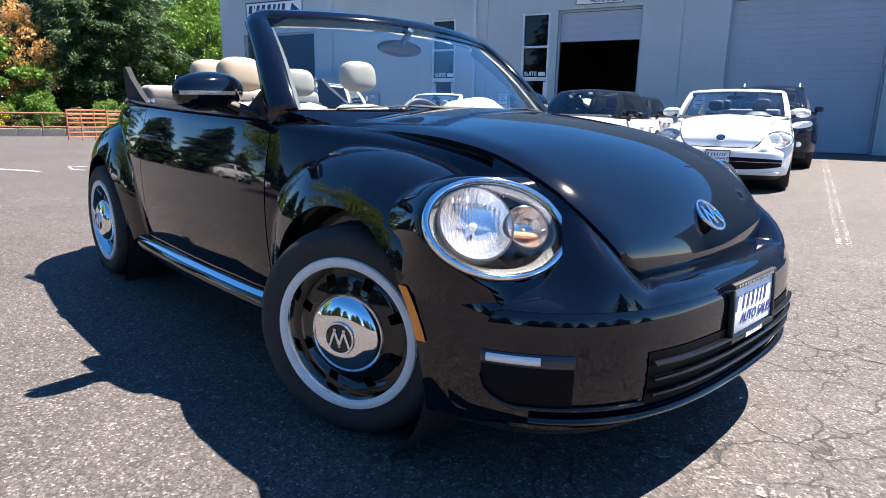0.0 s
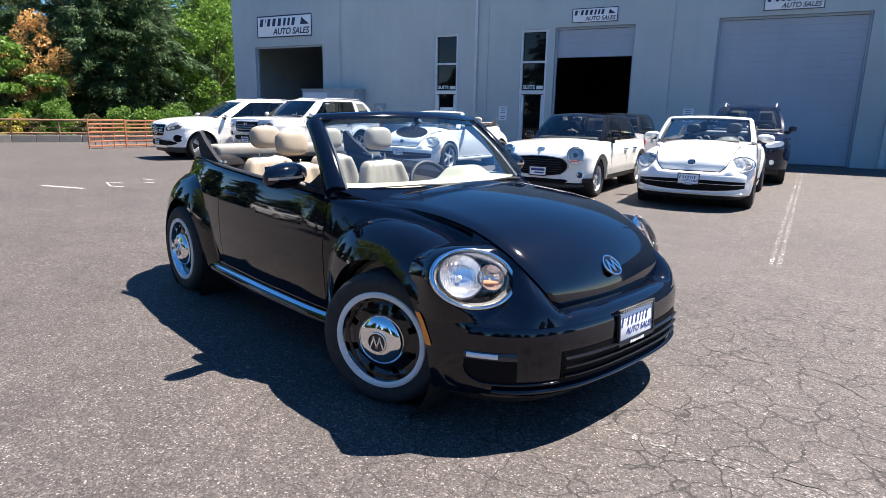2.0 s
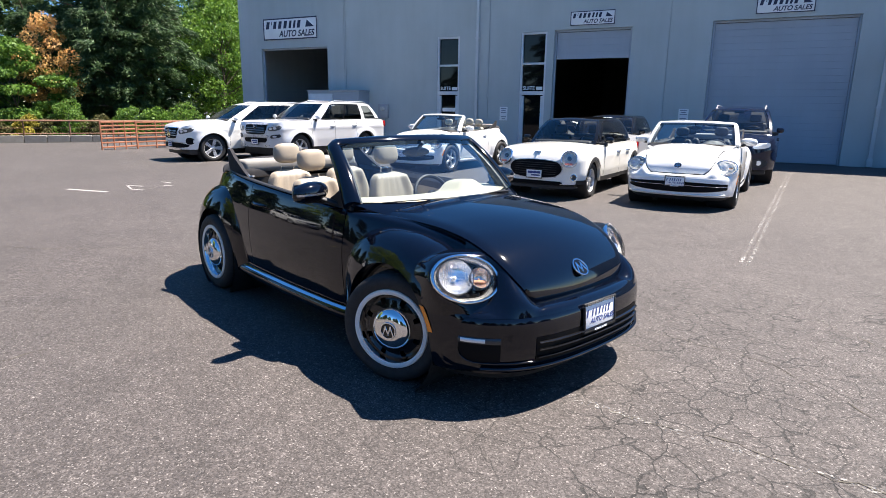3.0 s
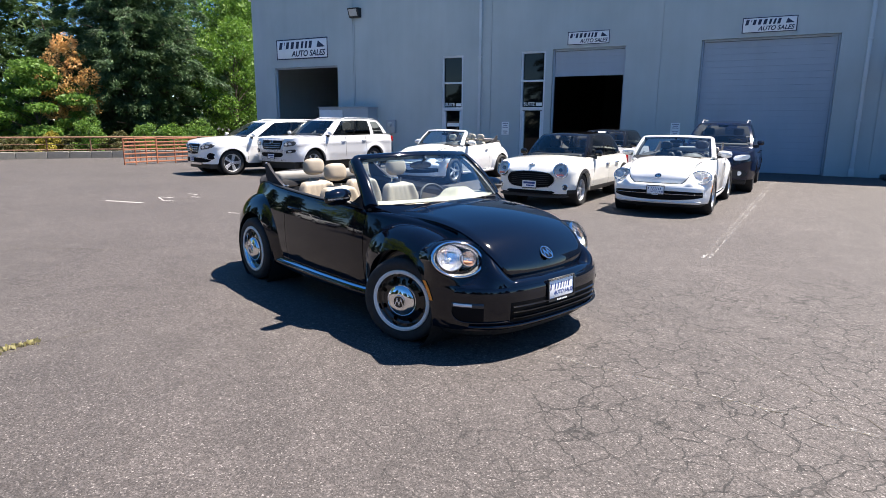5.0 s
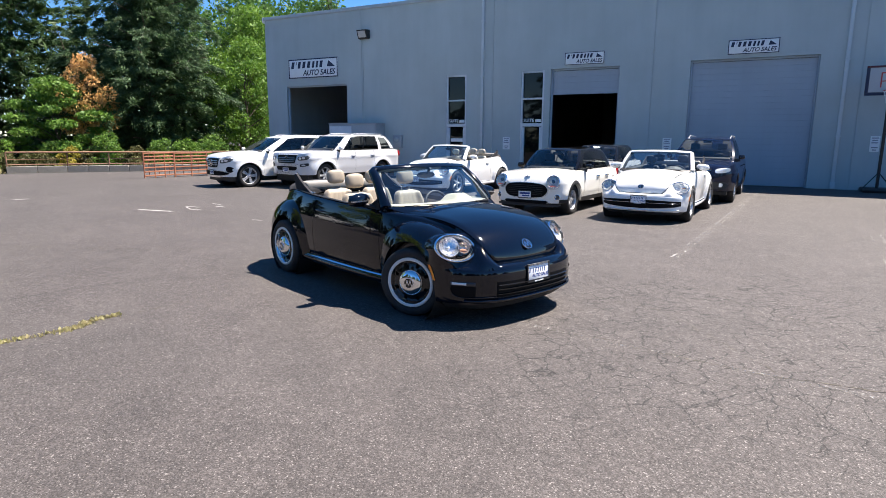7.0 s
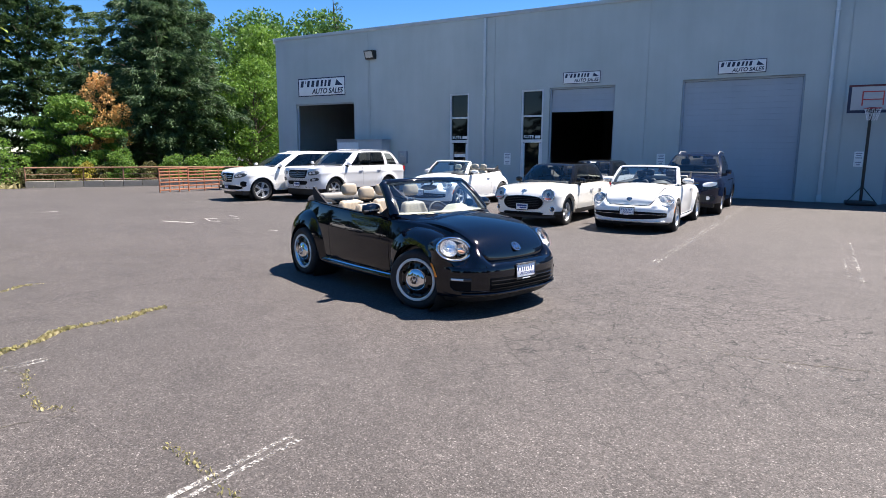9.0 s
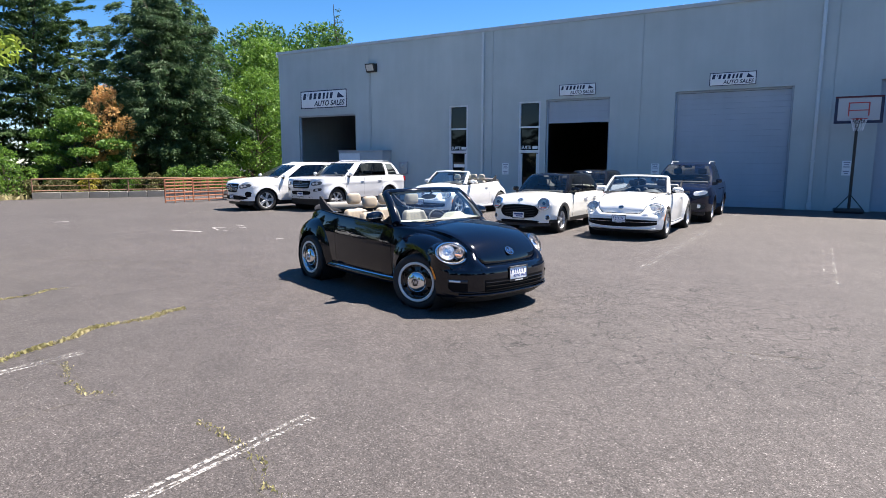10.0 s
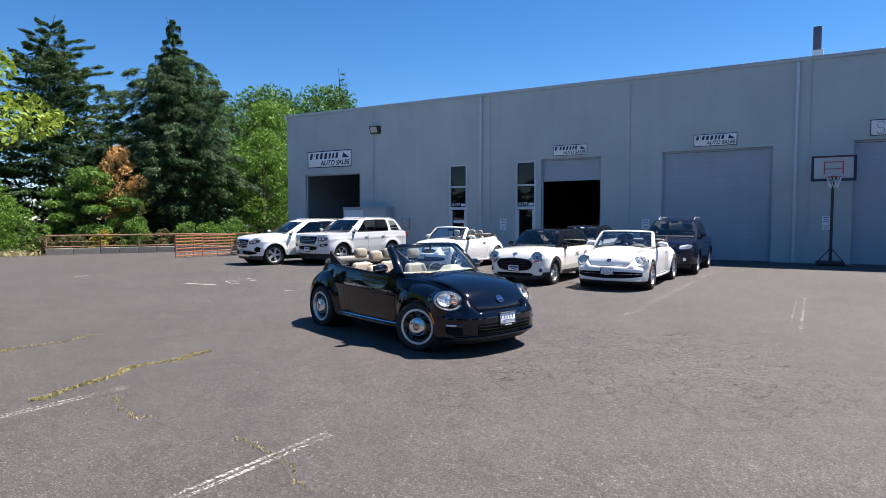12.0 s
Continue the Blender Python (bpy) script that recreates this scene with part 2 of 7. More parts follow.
cloud.links.new(both.outputs[0], cloud.nodes["Material Output"].inputs[0])


# ---------------------------------------------------------------- building blocks
def mesh_of(name, verts, faces, smooth=True, sharp=40):
    me = bpy.data.meshes.new(name)
    me.from_pydata([tuple(v) for v in verts], [], [tuple(f) for f in faces])
    me.validate()
    bm = bmesh.new()
    bm.from_mesh(me)
    bmesh.ops.recalc_face_normals(bm, faces=bm.faces)
    bm.to_mesh(me), bm.free()
    if smooth:
        me.shade_smooth()
        if sharp < 180:
            me.set_sharp_from_angle(angle=radians(sharp))
    return me


def put(name, me, mat, parent=None, m=None, label=""):
    ob = new(name, me)
    if mat:
        me.materials.clear()
        me.materials.append(mat)
    ob.parent = parent
    if m is not None:
        ob.matrix_basis = m
    return tagged(ob, label) if label else ob


def part(name, bm, mat, parent=None, label="", m=None, smooth=True, sharp=40):
    """Links a bmesh as one mesh object under a thing or a part."""
    me = bpy.data.meshes.new(name)
    bmesh.ops.recalc_face_normals(bm, faces=bm.faces)
    bm.to_mesh(me), bm.free()
    if smooth:
        me.shade_smooth()
        me.set_sharp_from_angle(angle=radians(sharp))
    return put(name, me, mat, parent, m, label)


def thing(name, m, label, category, group="", kind=""):
    return tagged_at(new(name), m, label, category, group, kind)


def tagged_at(ob, m, label, category, group="", kind=""):
    ob.matrix_basis = m
    if ob.data is None:
        ob.empty_display_size = 0.2
    return tagged(ob, label, category, group, kind)


def add_box(bm, lo, hi, bevel=0.0, seg=2, m=None):
    c = [(a + b) / 2 for a, b in zip(lo, hi)]
    s = [abs(b - a) for a, b in zip(lo, hi)]
    made = bmesh.ops.create_cube(bm, size=1, matrix=Matrix.Translation(c) @ Matrix.Diagonal((*s, 1)))["verts"]
    if bevel:
        edges = list({e for v in made for e in v.link_edges})
        out = bmesh.ops.bevel(bm, geom=edges, offset=bevel, segments=seg, affect="EDGES", profile=0.5)
        made = list({v for f in out["faces"] for v in f.verts} | {v for v in made if v.is_valid})
    if m is not None:
        bmesh.ops.transform(bm, matrix=m, verts=made)
    return made


def box(lo, hi, bevel=0.0, seg=2):
    bm = bmesh.new()
    add_box(bm, lo, hi, bevel, seg)
    return bm


def add_tube(bm, pts, r, n=10, closed=False, caps=True, flat=1.0):
    """A round bar through points; r may be a list."""
    pts = [Vector(p) for p in pts]
    rs = r if isinstance(r, (list, tuple)) else [r] * len(pts)
    rings, up = [], None
    for i, p in enumerate(pts):
        a, b = (pts[i - 1], pts[(i + 1) % len(pts)]) if closed else (pts[max(0, i - 1)], pts[min(len(pts) - 1, i + 1)])
        d = (b - a).normalized()
        if up is None:
            up = Vector((0, 0, 1)) if abs(d.z) < 0.9 else Vector((1, 0, 0))
        side = d.cross(up).normalized()
        up = side.cross(d).normalized()
        rings.append([bm.verts.new(p + (side * math.cos(k * math.tau / n) + up * math.sin(k * math.tau / n) * flat) * rs[i]) for k in range(n)])
    for i in range(len(rings) if closed else len(rings) - 1):
        a, b = rings[i], rings[(i + 1) % len(rings)]
        for k in range(n):
            bm.faces.new((a[k], a[(k + 1) % n], b[(k + 1) % n], b[k]))
    if caps and not closed:
        bm.faces.new(rings[0][::-1]), bm.faces.new(rings[-1])
    return bm


def add_lathe(bm, profile, n=48, axis="y", full=math.tau):
    """Turns (radius, along) points about an axis."""
    rings = []
    for r, h in profile:
        ring = []
        for k in range(n):
            a = k * full / n
            c, s = r * math.cos(a), r * math.sin(a)
            ring.append(bm.verts.new({"y": (c, h, s), "z": (c, s, h), "x": (h, c, s)}[axis]))
        rings.append(ring)
    for a, b in zip(rings, rings[1:]):
        for k in range(n):
            bm.faces.new((a[k], a[(k + 1) % n], b[(k + 1) % n], b[k]))
    return rings


def grid_faces(nu, nv, wrap=False, base=0):
    out = []
    for i in range(nu - 1):
        for j in range(nv if wrap else nv - 1):
            k = (j + 1) % nv
            out.append((base + i * nv + j, base + i * nv + k, base + (i + 1) * nv + k, base + (i + 1) * nv + j))
    return out


def surface(f, us, vs):
    """The grid of f(u, v) as verts and faces."""
    return [f(u, v) for u in us for v in vs], grid_faces(len(us), len(vs))


def mirrored(vf):
    v, f = vf
    n = len(v)
    return list(v) + [(a, -b, c) for a, b, c in v], list(f) + [tuple(n + i for i in reversed(q)) for q in f]


def joined(*parts):
    v, f = [], []
    for pv, pf in parts:
        n = len(v)
        v += list(pv)
        f += [tuple(n + i for i in q) for q in pf]
    return v, f


def lin(a, b, n):
    return [a + (b - a) * i / (n - 1) for i in range(n)]


def smooth01(t):
    t = max(0.0, min(1.0, t))
    return t * t * (3 - 2 * t)


def curve_at(table, x):
    """A smooth curve through (x, value) rows (monotone cubic)."""
    if x <= table[0][0]:
        return table[0][1]
    if x >= table[-1][0]:
        return table[-1][1]
    n = len(table)
    d = [(table[i + 1][1] - table[i][1]) / (table[i + 1][0] - table[i][0]) for i in range(n - 1)]
    s = [d[0]] + [0 if d[i - 1] * d[i] <= 0 else 2 * d[i - 1] * d[i] / (d[i - 1] + d[i]) for i in range(1, n - 1)] + [d[-1]]
    for i in range(n - 1):
        if x <= table[i + 1][0]:
            h = table[i + 1][0] - table[i][0]
            t = (x - table[i][0]) / h
            return ((2 * t ** 3 - 3 * t * t + 1) * table[i][1] + (t ** 3 - 2 * t * t + t) * h * s[i]
                    + (3 * t * t - 2 * t ** 3) * table[i + 1][1] + (t ** 3 - t * t) * h * s[i + 1])


def text_bm(body, size, align="CENTER", shear=0.0, depth=0.002, bold=0.0):
    """Raised letters from the built-in font, standing in the xz plane, facing -y."""
    cu = bpy.data.curves.new("text", "FONT")
    cu.body, cu.size, cu.align_x, cu.align_y, cu.extrude, cu.shear, cu.offset = body, size, align, "CENTER", depth, shear, bold * size
    ob = bpy.data.objects.new("text", cu)
    me = ob.to_mesh().copy()
    bm = bmesh.new()
    bm.from_mesh(me)
    bmesh.ops.transform(bm, matrix=pose(0, 0, 0, 90), verts=bm.verts)
    bpy.data.objects.remove(ob), bpy.data.meshes.remove(me)
    return bm


def gz(x, y):
    """The lot rises a little towards the building and falls away towards the trees."""
    rise = 0.10 * smooth01((y - 2.0) / 15.0) * smooth01((x + 13.0) / 6.0)
    away = 0.81 * (4.44 - x) + 0.58 * (y + 6.85)
    return rise - min(1.2, 0.027 * max(0.0, away - 24.0))


# ---------------------------------------------------------------- ground
def build_ground():
    xs = sorted({-900.0, -400, -200, -110, -80, *lin(-60, 40, 51), 70, 110, 200, 400, 900})
    ys = sorted({-900.0, -400, -200, -110, -60, -30, *lin(-16, 44, 61), 60, 80, 110, 200, 400, 900})
    me = mesh_of("ground", [(x, y, gz(x, y)) for x in xs for y in ys], grid_faces(len(xs), len(ys)))
    tagged(put("ground", me, M["asphalt"]), "worn grey asphalt parking lot with cracks and stains", "ground", kind="structure")


build_ground()


def worn_line_material(name="worn_white_line", lo=0.575, hi=0.70):
    """White paint that has flaked off the stones, so that the ground shows through."""
    m = Mat(name, (0.5, 0.48, 0.46), 0.8)
    p = m.coord()
    fine = m.noise(38, 5, 0.7, vec=p)
    broad = m.noise(1.7, 4, 0.6, vec=p)
    keep = m.grey(m.math("ADD", m.math("MULTIPLY", fine, 0.85), m.math("MULTIPLY", broad, 0.3)), (lo, 0.0), (hi, 1.0))
    m.color(m.ramp(m.noise(20, 4, vec=p), (0.3, (0.2736, 0.2584, 0.2432)), (0.7, (0.418, 0.4028, 0.38))))
    m.bump(m.noise(120, 3, vec=p), 0.3, 0.004)
    tr = m.t.nodes.new("ShaderNodeBsdfTransparent")
    mx = m.node("ShaderNodeMixShader", Fac=keep)
    m.t.links.new(tr.outputs[0], mx.inputs[1]), m.t.links.new(m.b.outputs[0], mx.inputs[2])
    m.t.links.new(mx.outputs[0], m.t.nodes["Material Output"].inputs[0])
    return m.m


M["line"] = worn_line_material()
M["line_faint"] = worn_line_material("faint_pale_line", 0.60, 0.76)
M["line_mid"] = worn_line_material("half_worn_white_line", 0.53, 0.66)
M["line_fresh"] = worn_line_material("white_line", 0.36, 0.50)


def ground_line(a, b, w, name="parking_line", label="worn white painted line on the asphalt", seed=0, fresh=""):
    """A painted strip with ragged edges, laid on the ground."""
    rnd = random.Random(seed)
    a, b = Vector(a), Vector(b)
    n = max(3, int((b - a).length / 0.12))
    side = Vector((-(b - a).y, (b - a).x)).normalized()
    v, f = [], []
    for i in range(n + 1):
        p = a.lerp(b, i / n)
        for s in (-1, 1):
            q = p + side * s * w / 2 * (1 + rnd.uniform(-0.12, 0.10))
            v.append((q.x, q.y, gz(q.x, q.y) + 0.004))
    f = [(2 * i, 2 * i + 1, 2 * i + 3, 2 * i + 2) for i in range(n)]
    return tagged(put(name, mesh_of(name, v, f, False), M[fresh or "line"]), label, "road marking", "parking lines", "structure")


for k, (a, b, w) in enumerate((((2.72, 3.0), (3.45, 14.6), 0.09), ((1.95, -4.26), (1.70, -7.6), 0.10), ((-0.86, -4.25), (-1.12, -7.6), 0.10),
                               ((5.66, 7.2), (5.50, 3.05), 0.045), ((5.50, 7.0), (5.36, 3.4), 0.03),
                               ((8.7, 5.0), (9.2, 14.0), 0.10), ((-14.1, 1.4), (-13.35, 4.2), 0.07), ((-13.35, 4.2), (-13.2, 7.8), 0.06))):
    if k < 3:       # the long lines survive as two stripes, worn through in the middle
        for d in (-0.038, 0.038):
            ground_line((a[0] + d, a[1]), (b[0] + d, b[1]), 0.042, seed=k + 20 * (d > 0), fresh="line_mid" if k else "")
    else:
        ground_line(a, b, w, seed=k)
for k, (a, b) in enumerate((((1.8, -0.90), (2.7, -1.06)), ((2.7, -1.06), (4.1, -1.22)), ((4.1, -1.22), (5.4, -1.38)), ((5.4, -1.38), (7.4, -1.80)))):
    ground_line(a, b, 0.055, "faded_line", "faded pale line on the asphalt", 70 + k, "line_faint")


for k, (a, b, w) in enumerate((((-13.80, 2.38), (-13.62, 2.72), 0.12), ((-9.06, 2.76), (-8.08, 2.92), 0.10), ((-8.62, 3.74), (-8.25, 3.80), 0.06), ((-8.02, 3.38), (-7.75, 3.45), 0.06), ((-8.6, 3.70), (-8.05, 3.40), 0.04), ((-8.58, 4.47), (-8.24, 4.45), 0.06), ((-8.06, 4.12), (-7.82, 4.15), 0.06), ((-5.50, 2.86), (-5.25, 2.91), 0.05))):
    ground_line(a, b, w, "paint_mark", "short white paint mark on the asphalt", 40 + k, "line_fresh")


# ---------------------------------------------------------------- warehouse
WY, WT, WH = 17.6, 0.22, 7.43          # wall face, thickness, height
WX0, WX1 = -19.52, 24.0
OPENINGS = {"bay_1": (-18.2, -14.4, 4.17), "shop_1": (-9.0, -8.03, 4.33), "shop_2": (-5.53, -4.55, 4.35),
            "bay_2": (-4.29, -1.60, 4.38), "bay_3": (0.87, 4.80, 4.43), "bay_4": (7.29, 11.2, 4.49)}
GROOVES = (-13.5, -6.79, -0.41, 5.97, 12.6, 18.8)


def build_warehouse():
    b = thing("warehouse", pose(0, 0, 0), "pale blue-grey painted concrete warehouse with roller doors", "building")
    xs = sorted({WX0, WX1, *[v for o in OPENINGS.values() for v in o[:2]], *[g + d for g in GROOVES for d in (-0.012, 0.012)]})
    tops = sorted({o[2] for o in OPENINGS.values()})
    zs = [-0.8, *tops, WH]
    solid = {}
    for i in range(len(xs) - 1):
        cx = (xs[i] + xs[i + 1]) / 2
        for j in range(len(zs) - 1):
            cz = (zs[j] + zs[j + 1]) / 2
            solid[i, j] = not any(o[0] < cx < o[1] and cz < o[2] for o in OPENINGS.values())
    deep = [any(abs((xs[i] + xs[i + 1]) / 2 - g) < 0.01 for g in GROOVES) for i in range(len(xs) - 1)]
    v, f = [], []

    def quad(*p):
        f.append(tuple(range(len(v), len(v) + 4)))
        v.extend(p)

    for (i, j), s in solid.items():
        if not s:
            continue
        x0, x1, z0, z1 = xs[i], xs[i + 1], zs[j], zs[j + 1]
        y0, y1 = WY + (0.02 if deep[i] else 0), WY + WT
        quad((x0, y0, z0), (x1, y0, z0), (x1, y0, z1), (x0, y0, z1))
        quad((x1, y1, z0), (x0, y1, z0), (x0, y1, z1), (x1, y1, z1))
        for di, x in ((-1, x0), (1, x1)):
            if not solid.get((i + di, j), False):
                quad((x, y0, z0), (x, y1, z0), (x, y1, z1), (x, y0, z1))
            elif deep[i]:
                quad((x, WY, z0), (x, y0, z0), (x, y0, z1), (x, WY, z1))
        for dj, z in ((-1, z0), (1, z1)):
            if not solid.get((i, j + dj), False):
                quad((x0, y0, z), (x1, y0, z), (x1, y1, z), (x0, y1, z))
    put("front_wall", mesh_of("front_wall", v, f, False), M["wall"], b)
    back = WY + 26
    part("side_wall", box((WX0, WY + WT, -1.3), (WX0 + WT, back, WH)), M["wall"], b, smooth=False)
    part("side_wall", box((WX1 - WT, WY + WT, -0.1), (WX1, back, WH)), M["wall"], b, smooth=False)
    part("back_wall", box((WX0, back, -0.1), (WX1, back + WT, WH)), M["wall"], b, smooth=False)
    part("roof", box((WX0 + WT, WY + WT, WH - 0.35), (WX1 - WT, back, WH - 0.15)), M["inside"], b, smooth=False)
    bm = bmesh.new()
    add_box(bm, (WX0 - 0.05, WY - 0.06, WH), (WX1 + 0.05, WY + WT + 0.05, WH + 0.15), 0.012)
    part("roof_cap", bm, M["cap"], b, "thin metal coping")
    part("roof_cap", box((WX0 - 0.05, WY + WT + 0.06, WH), (WX0 + WT, back, WH + 0.15), 0.012), M["cap"], b)
    part("floor_slab", box((WX0 + WT, WY + WT, 0.0), (WX1 - WT, back, 0.115)), M["slab"], b, smooth=False)
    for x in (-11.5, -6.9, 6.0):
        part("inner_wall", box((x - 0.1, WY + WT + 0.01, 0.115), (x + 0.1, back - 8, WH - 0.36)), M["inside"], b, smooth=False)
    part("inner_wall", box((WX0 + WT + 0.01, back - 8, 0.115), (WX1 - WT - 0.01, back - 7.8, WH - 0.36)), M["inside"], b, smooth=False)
    # roller doors
    for name, drop in (("bay_1", 4.17), ("bay_2", 3.40), ("bay_3", 0.12), ("bay_4", 0.12)):
        x0, x1, z1 = OPENINGS[name]
        frame_bm = bmesh.new()
        for x in (x0 + 0.003, x1 - 0.063):
            add_box(frame_bm, (x, WY + 0.10, 0.1), (x + 0.06, WY + 0.2, z1 - 0.004), 0.006)
        add_box(frame_bm, (x0 + 0.064, WY + 0.10, z1 - 0.07), (x1 - 0.064, WY + 0.2, z1 - 0.004), 0.006)
        fr = part("door_frame", frame_bm, M["door"], b)
        if z1 - drop < 0.1:
            continue
        d = part("roller_door", box((x0 + 0.066, WY + 0.17, drop), (x1 - 0.066, WY + 0.19, z1 - 0.08)), M["door"], b)
        n = round((z1 - 0.08 - drop) / 0.20)
        for k in range(n):
            za = drop + (z1 - 0.08 - drop) * k / n
            zb = drop + (z1 - 0.08 - drop) * (k + 1) / n
            part("slat", box((x0 + 0.07, WY + 0.158, za + 0.0008), (x1 - 0.07, WY + 0.171, zb - 0.0008), 0.0016, 1), M["door"], d)
    # narrow shop windows over their doors
    for name in ("shop_1", "shop_2"):
        x0, x1, z1 = OPENINGS[name]
        w = part("shop_window", box((x0 + 0.06, WY + 0.11, 0.11), (x1 - 0.06, WY + 0.118, z1 - 0.06)), M["dark_glass"], b, "narrow storefront window with white frame and dark glass")
        bm = bmesh.new()
        for x in (x0 + 0.002, x1 - 0.072):
            add_box(bm, (x, WY + 0.02, 0.1), (x + 0.07, WY + 0.16, z1 - 0.002), 0.005)
        for z in (0.1, 2.16, 3.23, z1 - 0.075):
            add_box(bm, (x0 + 0.073, WY + 0.022, z), (x1 - 0.073, WY + 0.158, z + 0.07 + (0.06 if z == 2.16 else 0)), 0.005)
        add_box(bm, (x0 + 0.073, WY + 0.03, 0.21), (x0 + 0.16, WY + 0.14, 2.13), 0.005)
        add_box(bm, (x1 - 0.16, WY + 0.03, 0.21), (x1 - 0.073, WY + 0.14, 2.13), 0.005)
        add_box(bm, (x0 + 0.162, WY + 0.03, 0.18), (x1 - 0.162, WY + 0.14, 0.32), 0.005)
        part("window_frame", bm, M["alu"], w)
        bm = text_bm("SUITE", 0.18, bold=0.02)
        bmesh.ops.transform(bm, matrix=pose((x0 + x1) / 2 - 0.16, WY + 0.106, 2.40), verts=bm.verts)
        add_box(bm, ((x0 + x1) / 2 + 0.12, WY + 0.104, 2.335), ((x0 + x1) / 2 + 0.36, WY + 0.107, 2.455))
        part("lettering", bm, M["white"], w, "white vinyl lettering", smooth=False)
        if name == "shop_1":
            part("notice", box((x0 + 0.2, WY + 0.096, 1.52), (x1 - 0.2, WY + 0.104, 1.66)), M["white"], w, smooth=False)
    # downspouts
    for x in (-7.26, 5.53, 18.4):
        bm = bmesh.new()
        add_box(bm, (x - 0.055, WY - 0.09, 0.35), (x + 0.055, WY - 0.002, WH - 0.02), 0.012)
        add_box(bm, (x - 0.075, WY - 0.11, 0.12), (x + 0.075, WY - 0.002, 0.36), 0.015)
        for z in (1.8, 4.2, 6.4):
            add_box(bm, (x - 0.085, WY - 0.098, z), (x + 0.085, WY - 0.001, z + 0.05), 0.004)
        part("downspout", bm, M["spout"], b, "painted metal downspout")
    part("conduit", add_tube(bmesh.new(), [(-13.42, WY - 0.02, 2.4), (-13.42, WY - 0.02, 6.1)], 0.018, 8), M["wall"], b)
    bm = bmesh.new()
    add_box(bm, (6.03, WY + 2.0, WH + 0.835), (6.31, WY + 2.28, 9.15), 0.02)
    stack = part("chimney", bm, M["stack"], b, "square metal roof vent stack")
    part("chimney_foot", box((6.02, WY + 1.99, WH - 0.16), (6.38, WY + 2.31, WH + 0.83), 0.02), M["white"], stack, "white flashing")
    part("gutter_stub", box((WX0 - 0.16, WY - 0.02, WH - 0.10), (WX0 - 0.052, WY + 0.14, WH + 0.17), 0.01), M["white"], b)
    return b


build_warehouse()


def wall_sign(x0, x1, z0, z1):
    """White board with navy border; the trade name stands as plain bars."""
    w, h = x1 - x0, z1 - z0
    s = thing("wall_sign", pose((x0 + x1) / 2, WY - 0.001, (z0 + z1) / 2), "white sign board with navy border and lettering", "sign", "warehouse signs")
    part("board", box((-w / 2, -0.035, -h / 2), (w / 2, 0, h / 2), 0.004), M["white"], s)
    bm = bmesh.new()
    t = h * 0.055
    for a, c in (((-w / 2, -h / 2), (w / 2, -h / 2 + t)), ((-w / 2, h / 2 - t), (w / 2, h / 2)), ((-w / 2, -h / 2 + t), (-w / 2 + t, h / 2 - t)), ((w / 2 - t, -h / 2 + t), (w / 2, h / 2 - t))):
        add_box(bm, (a[0], -0.039, a[1]), (c[0], -0.036, c[1]))
    part("border", bm, M["navy"], s, smooth=False)
    # slanted bars in place of the trade name
    x = -w * 0.45
    for k, wd in enumerate((0.105, 0.022, 0.095, 0.10, 0.10, 0.075, 0.07, 0.095)):
        ww = wd * w * 0.86
        zt, zb = h * 0.36, (h * 0.02 if k != 1 else h * 0.2)
        sl = (zt - zb) * 0.22
        bm = bmesh.new()
        bm.faces.new([bm.verts.new(p) for p in ((x, -0.039, zb), (x + ww * 0.66, -0.039, zb), (x + ww * 0.66 + sl, -0.039, zt), (x + sl, -0.039, zt))])
        part("name_bar", bm, M["navy"], s, smooth=False)
        x += ww + w * 0.014
    bm = bmesh.new()
    bm.faces.new([bm.verts.new(p) for p in ((w * 0.29, -0.039, h * 0.04), (w * 0.45, -0.039, h * 0.04), (w * 0.32, -0.039, h * 0.36))])
    part("emblem", bm, M["navy"], s, smooth=False)
    bm = text_bm("AUTO SALES", h * 0.40, shear=0.25, bold=0.022)
    ex = [v.co.x for v in bm.verts]
    k = w * 0.66 / (max(ex) - min(ex))
    bmesh.ops.transform(bm, matrix=pose(w * 0.12, -0.038, -h * 0.24) @ Matrix.Diagonal((k, 1, 1, 1)), verts=bm.verts)
    part("lettering", bm, M["navy"], s, smooth=False)
    return s


wall_sign(-17.98, -14.90, 4.53, 5.44)
wall_sign(-3.73, -2.20, 4.49, 4.95)
wall_sign(2.04, 3.59, 4.555, 5.025)


from mathutils.bvhtree import BVHTree


# ---------------------------------------------------------------- wheels
def tyre_bm(R, w, rim, n=56):
    """Tyre turned about y, outer side towards -y, with tread grooves."""
    h = w / 2
    prof = [(rim * 0.985, h * 0.72), (rim, h * 0.84), (rim + (R - rim) * 0.35, h * 0.985), (rim + (R - rim) * 0.62, h), (R - 0.022, h * 0.93), (R - 0.006, h * 0.80)]
    for g in (0.52, 0.16, -0.16, -0.52):
        prof += [(R, (g + 0.07) * h), (R - 0.008, (g + 0.045) * h), (R - 0.008, (g - 0.045) * h), (R, (g - 0.07) * h)]
    prof += [(R - 0.006, -h * 0.80), (R - 0.022, -h * 0.93), (rim + (R - rim) * 0.62, -h), (rim + (R - rim) * 0.35, -h * 0.985), (rim, -h * 0.84), (rim * 0.985, -h * 0.72)]
    bm = bmesh.new()
    add_lathe(bm, prof, n)
    return bm


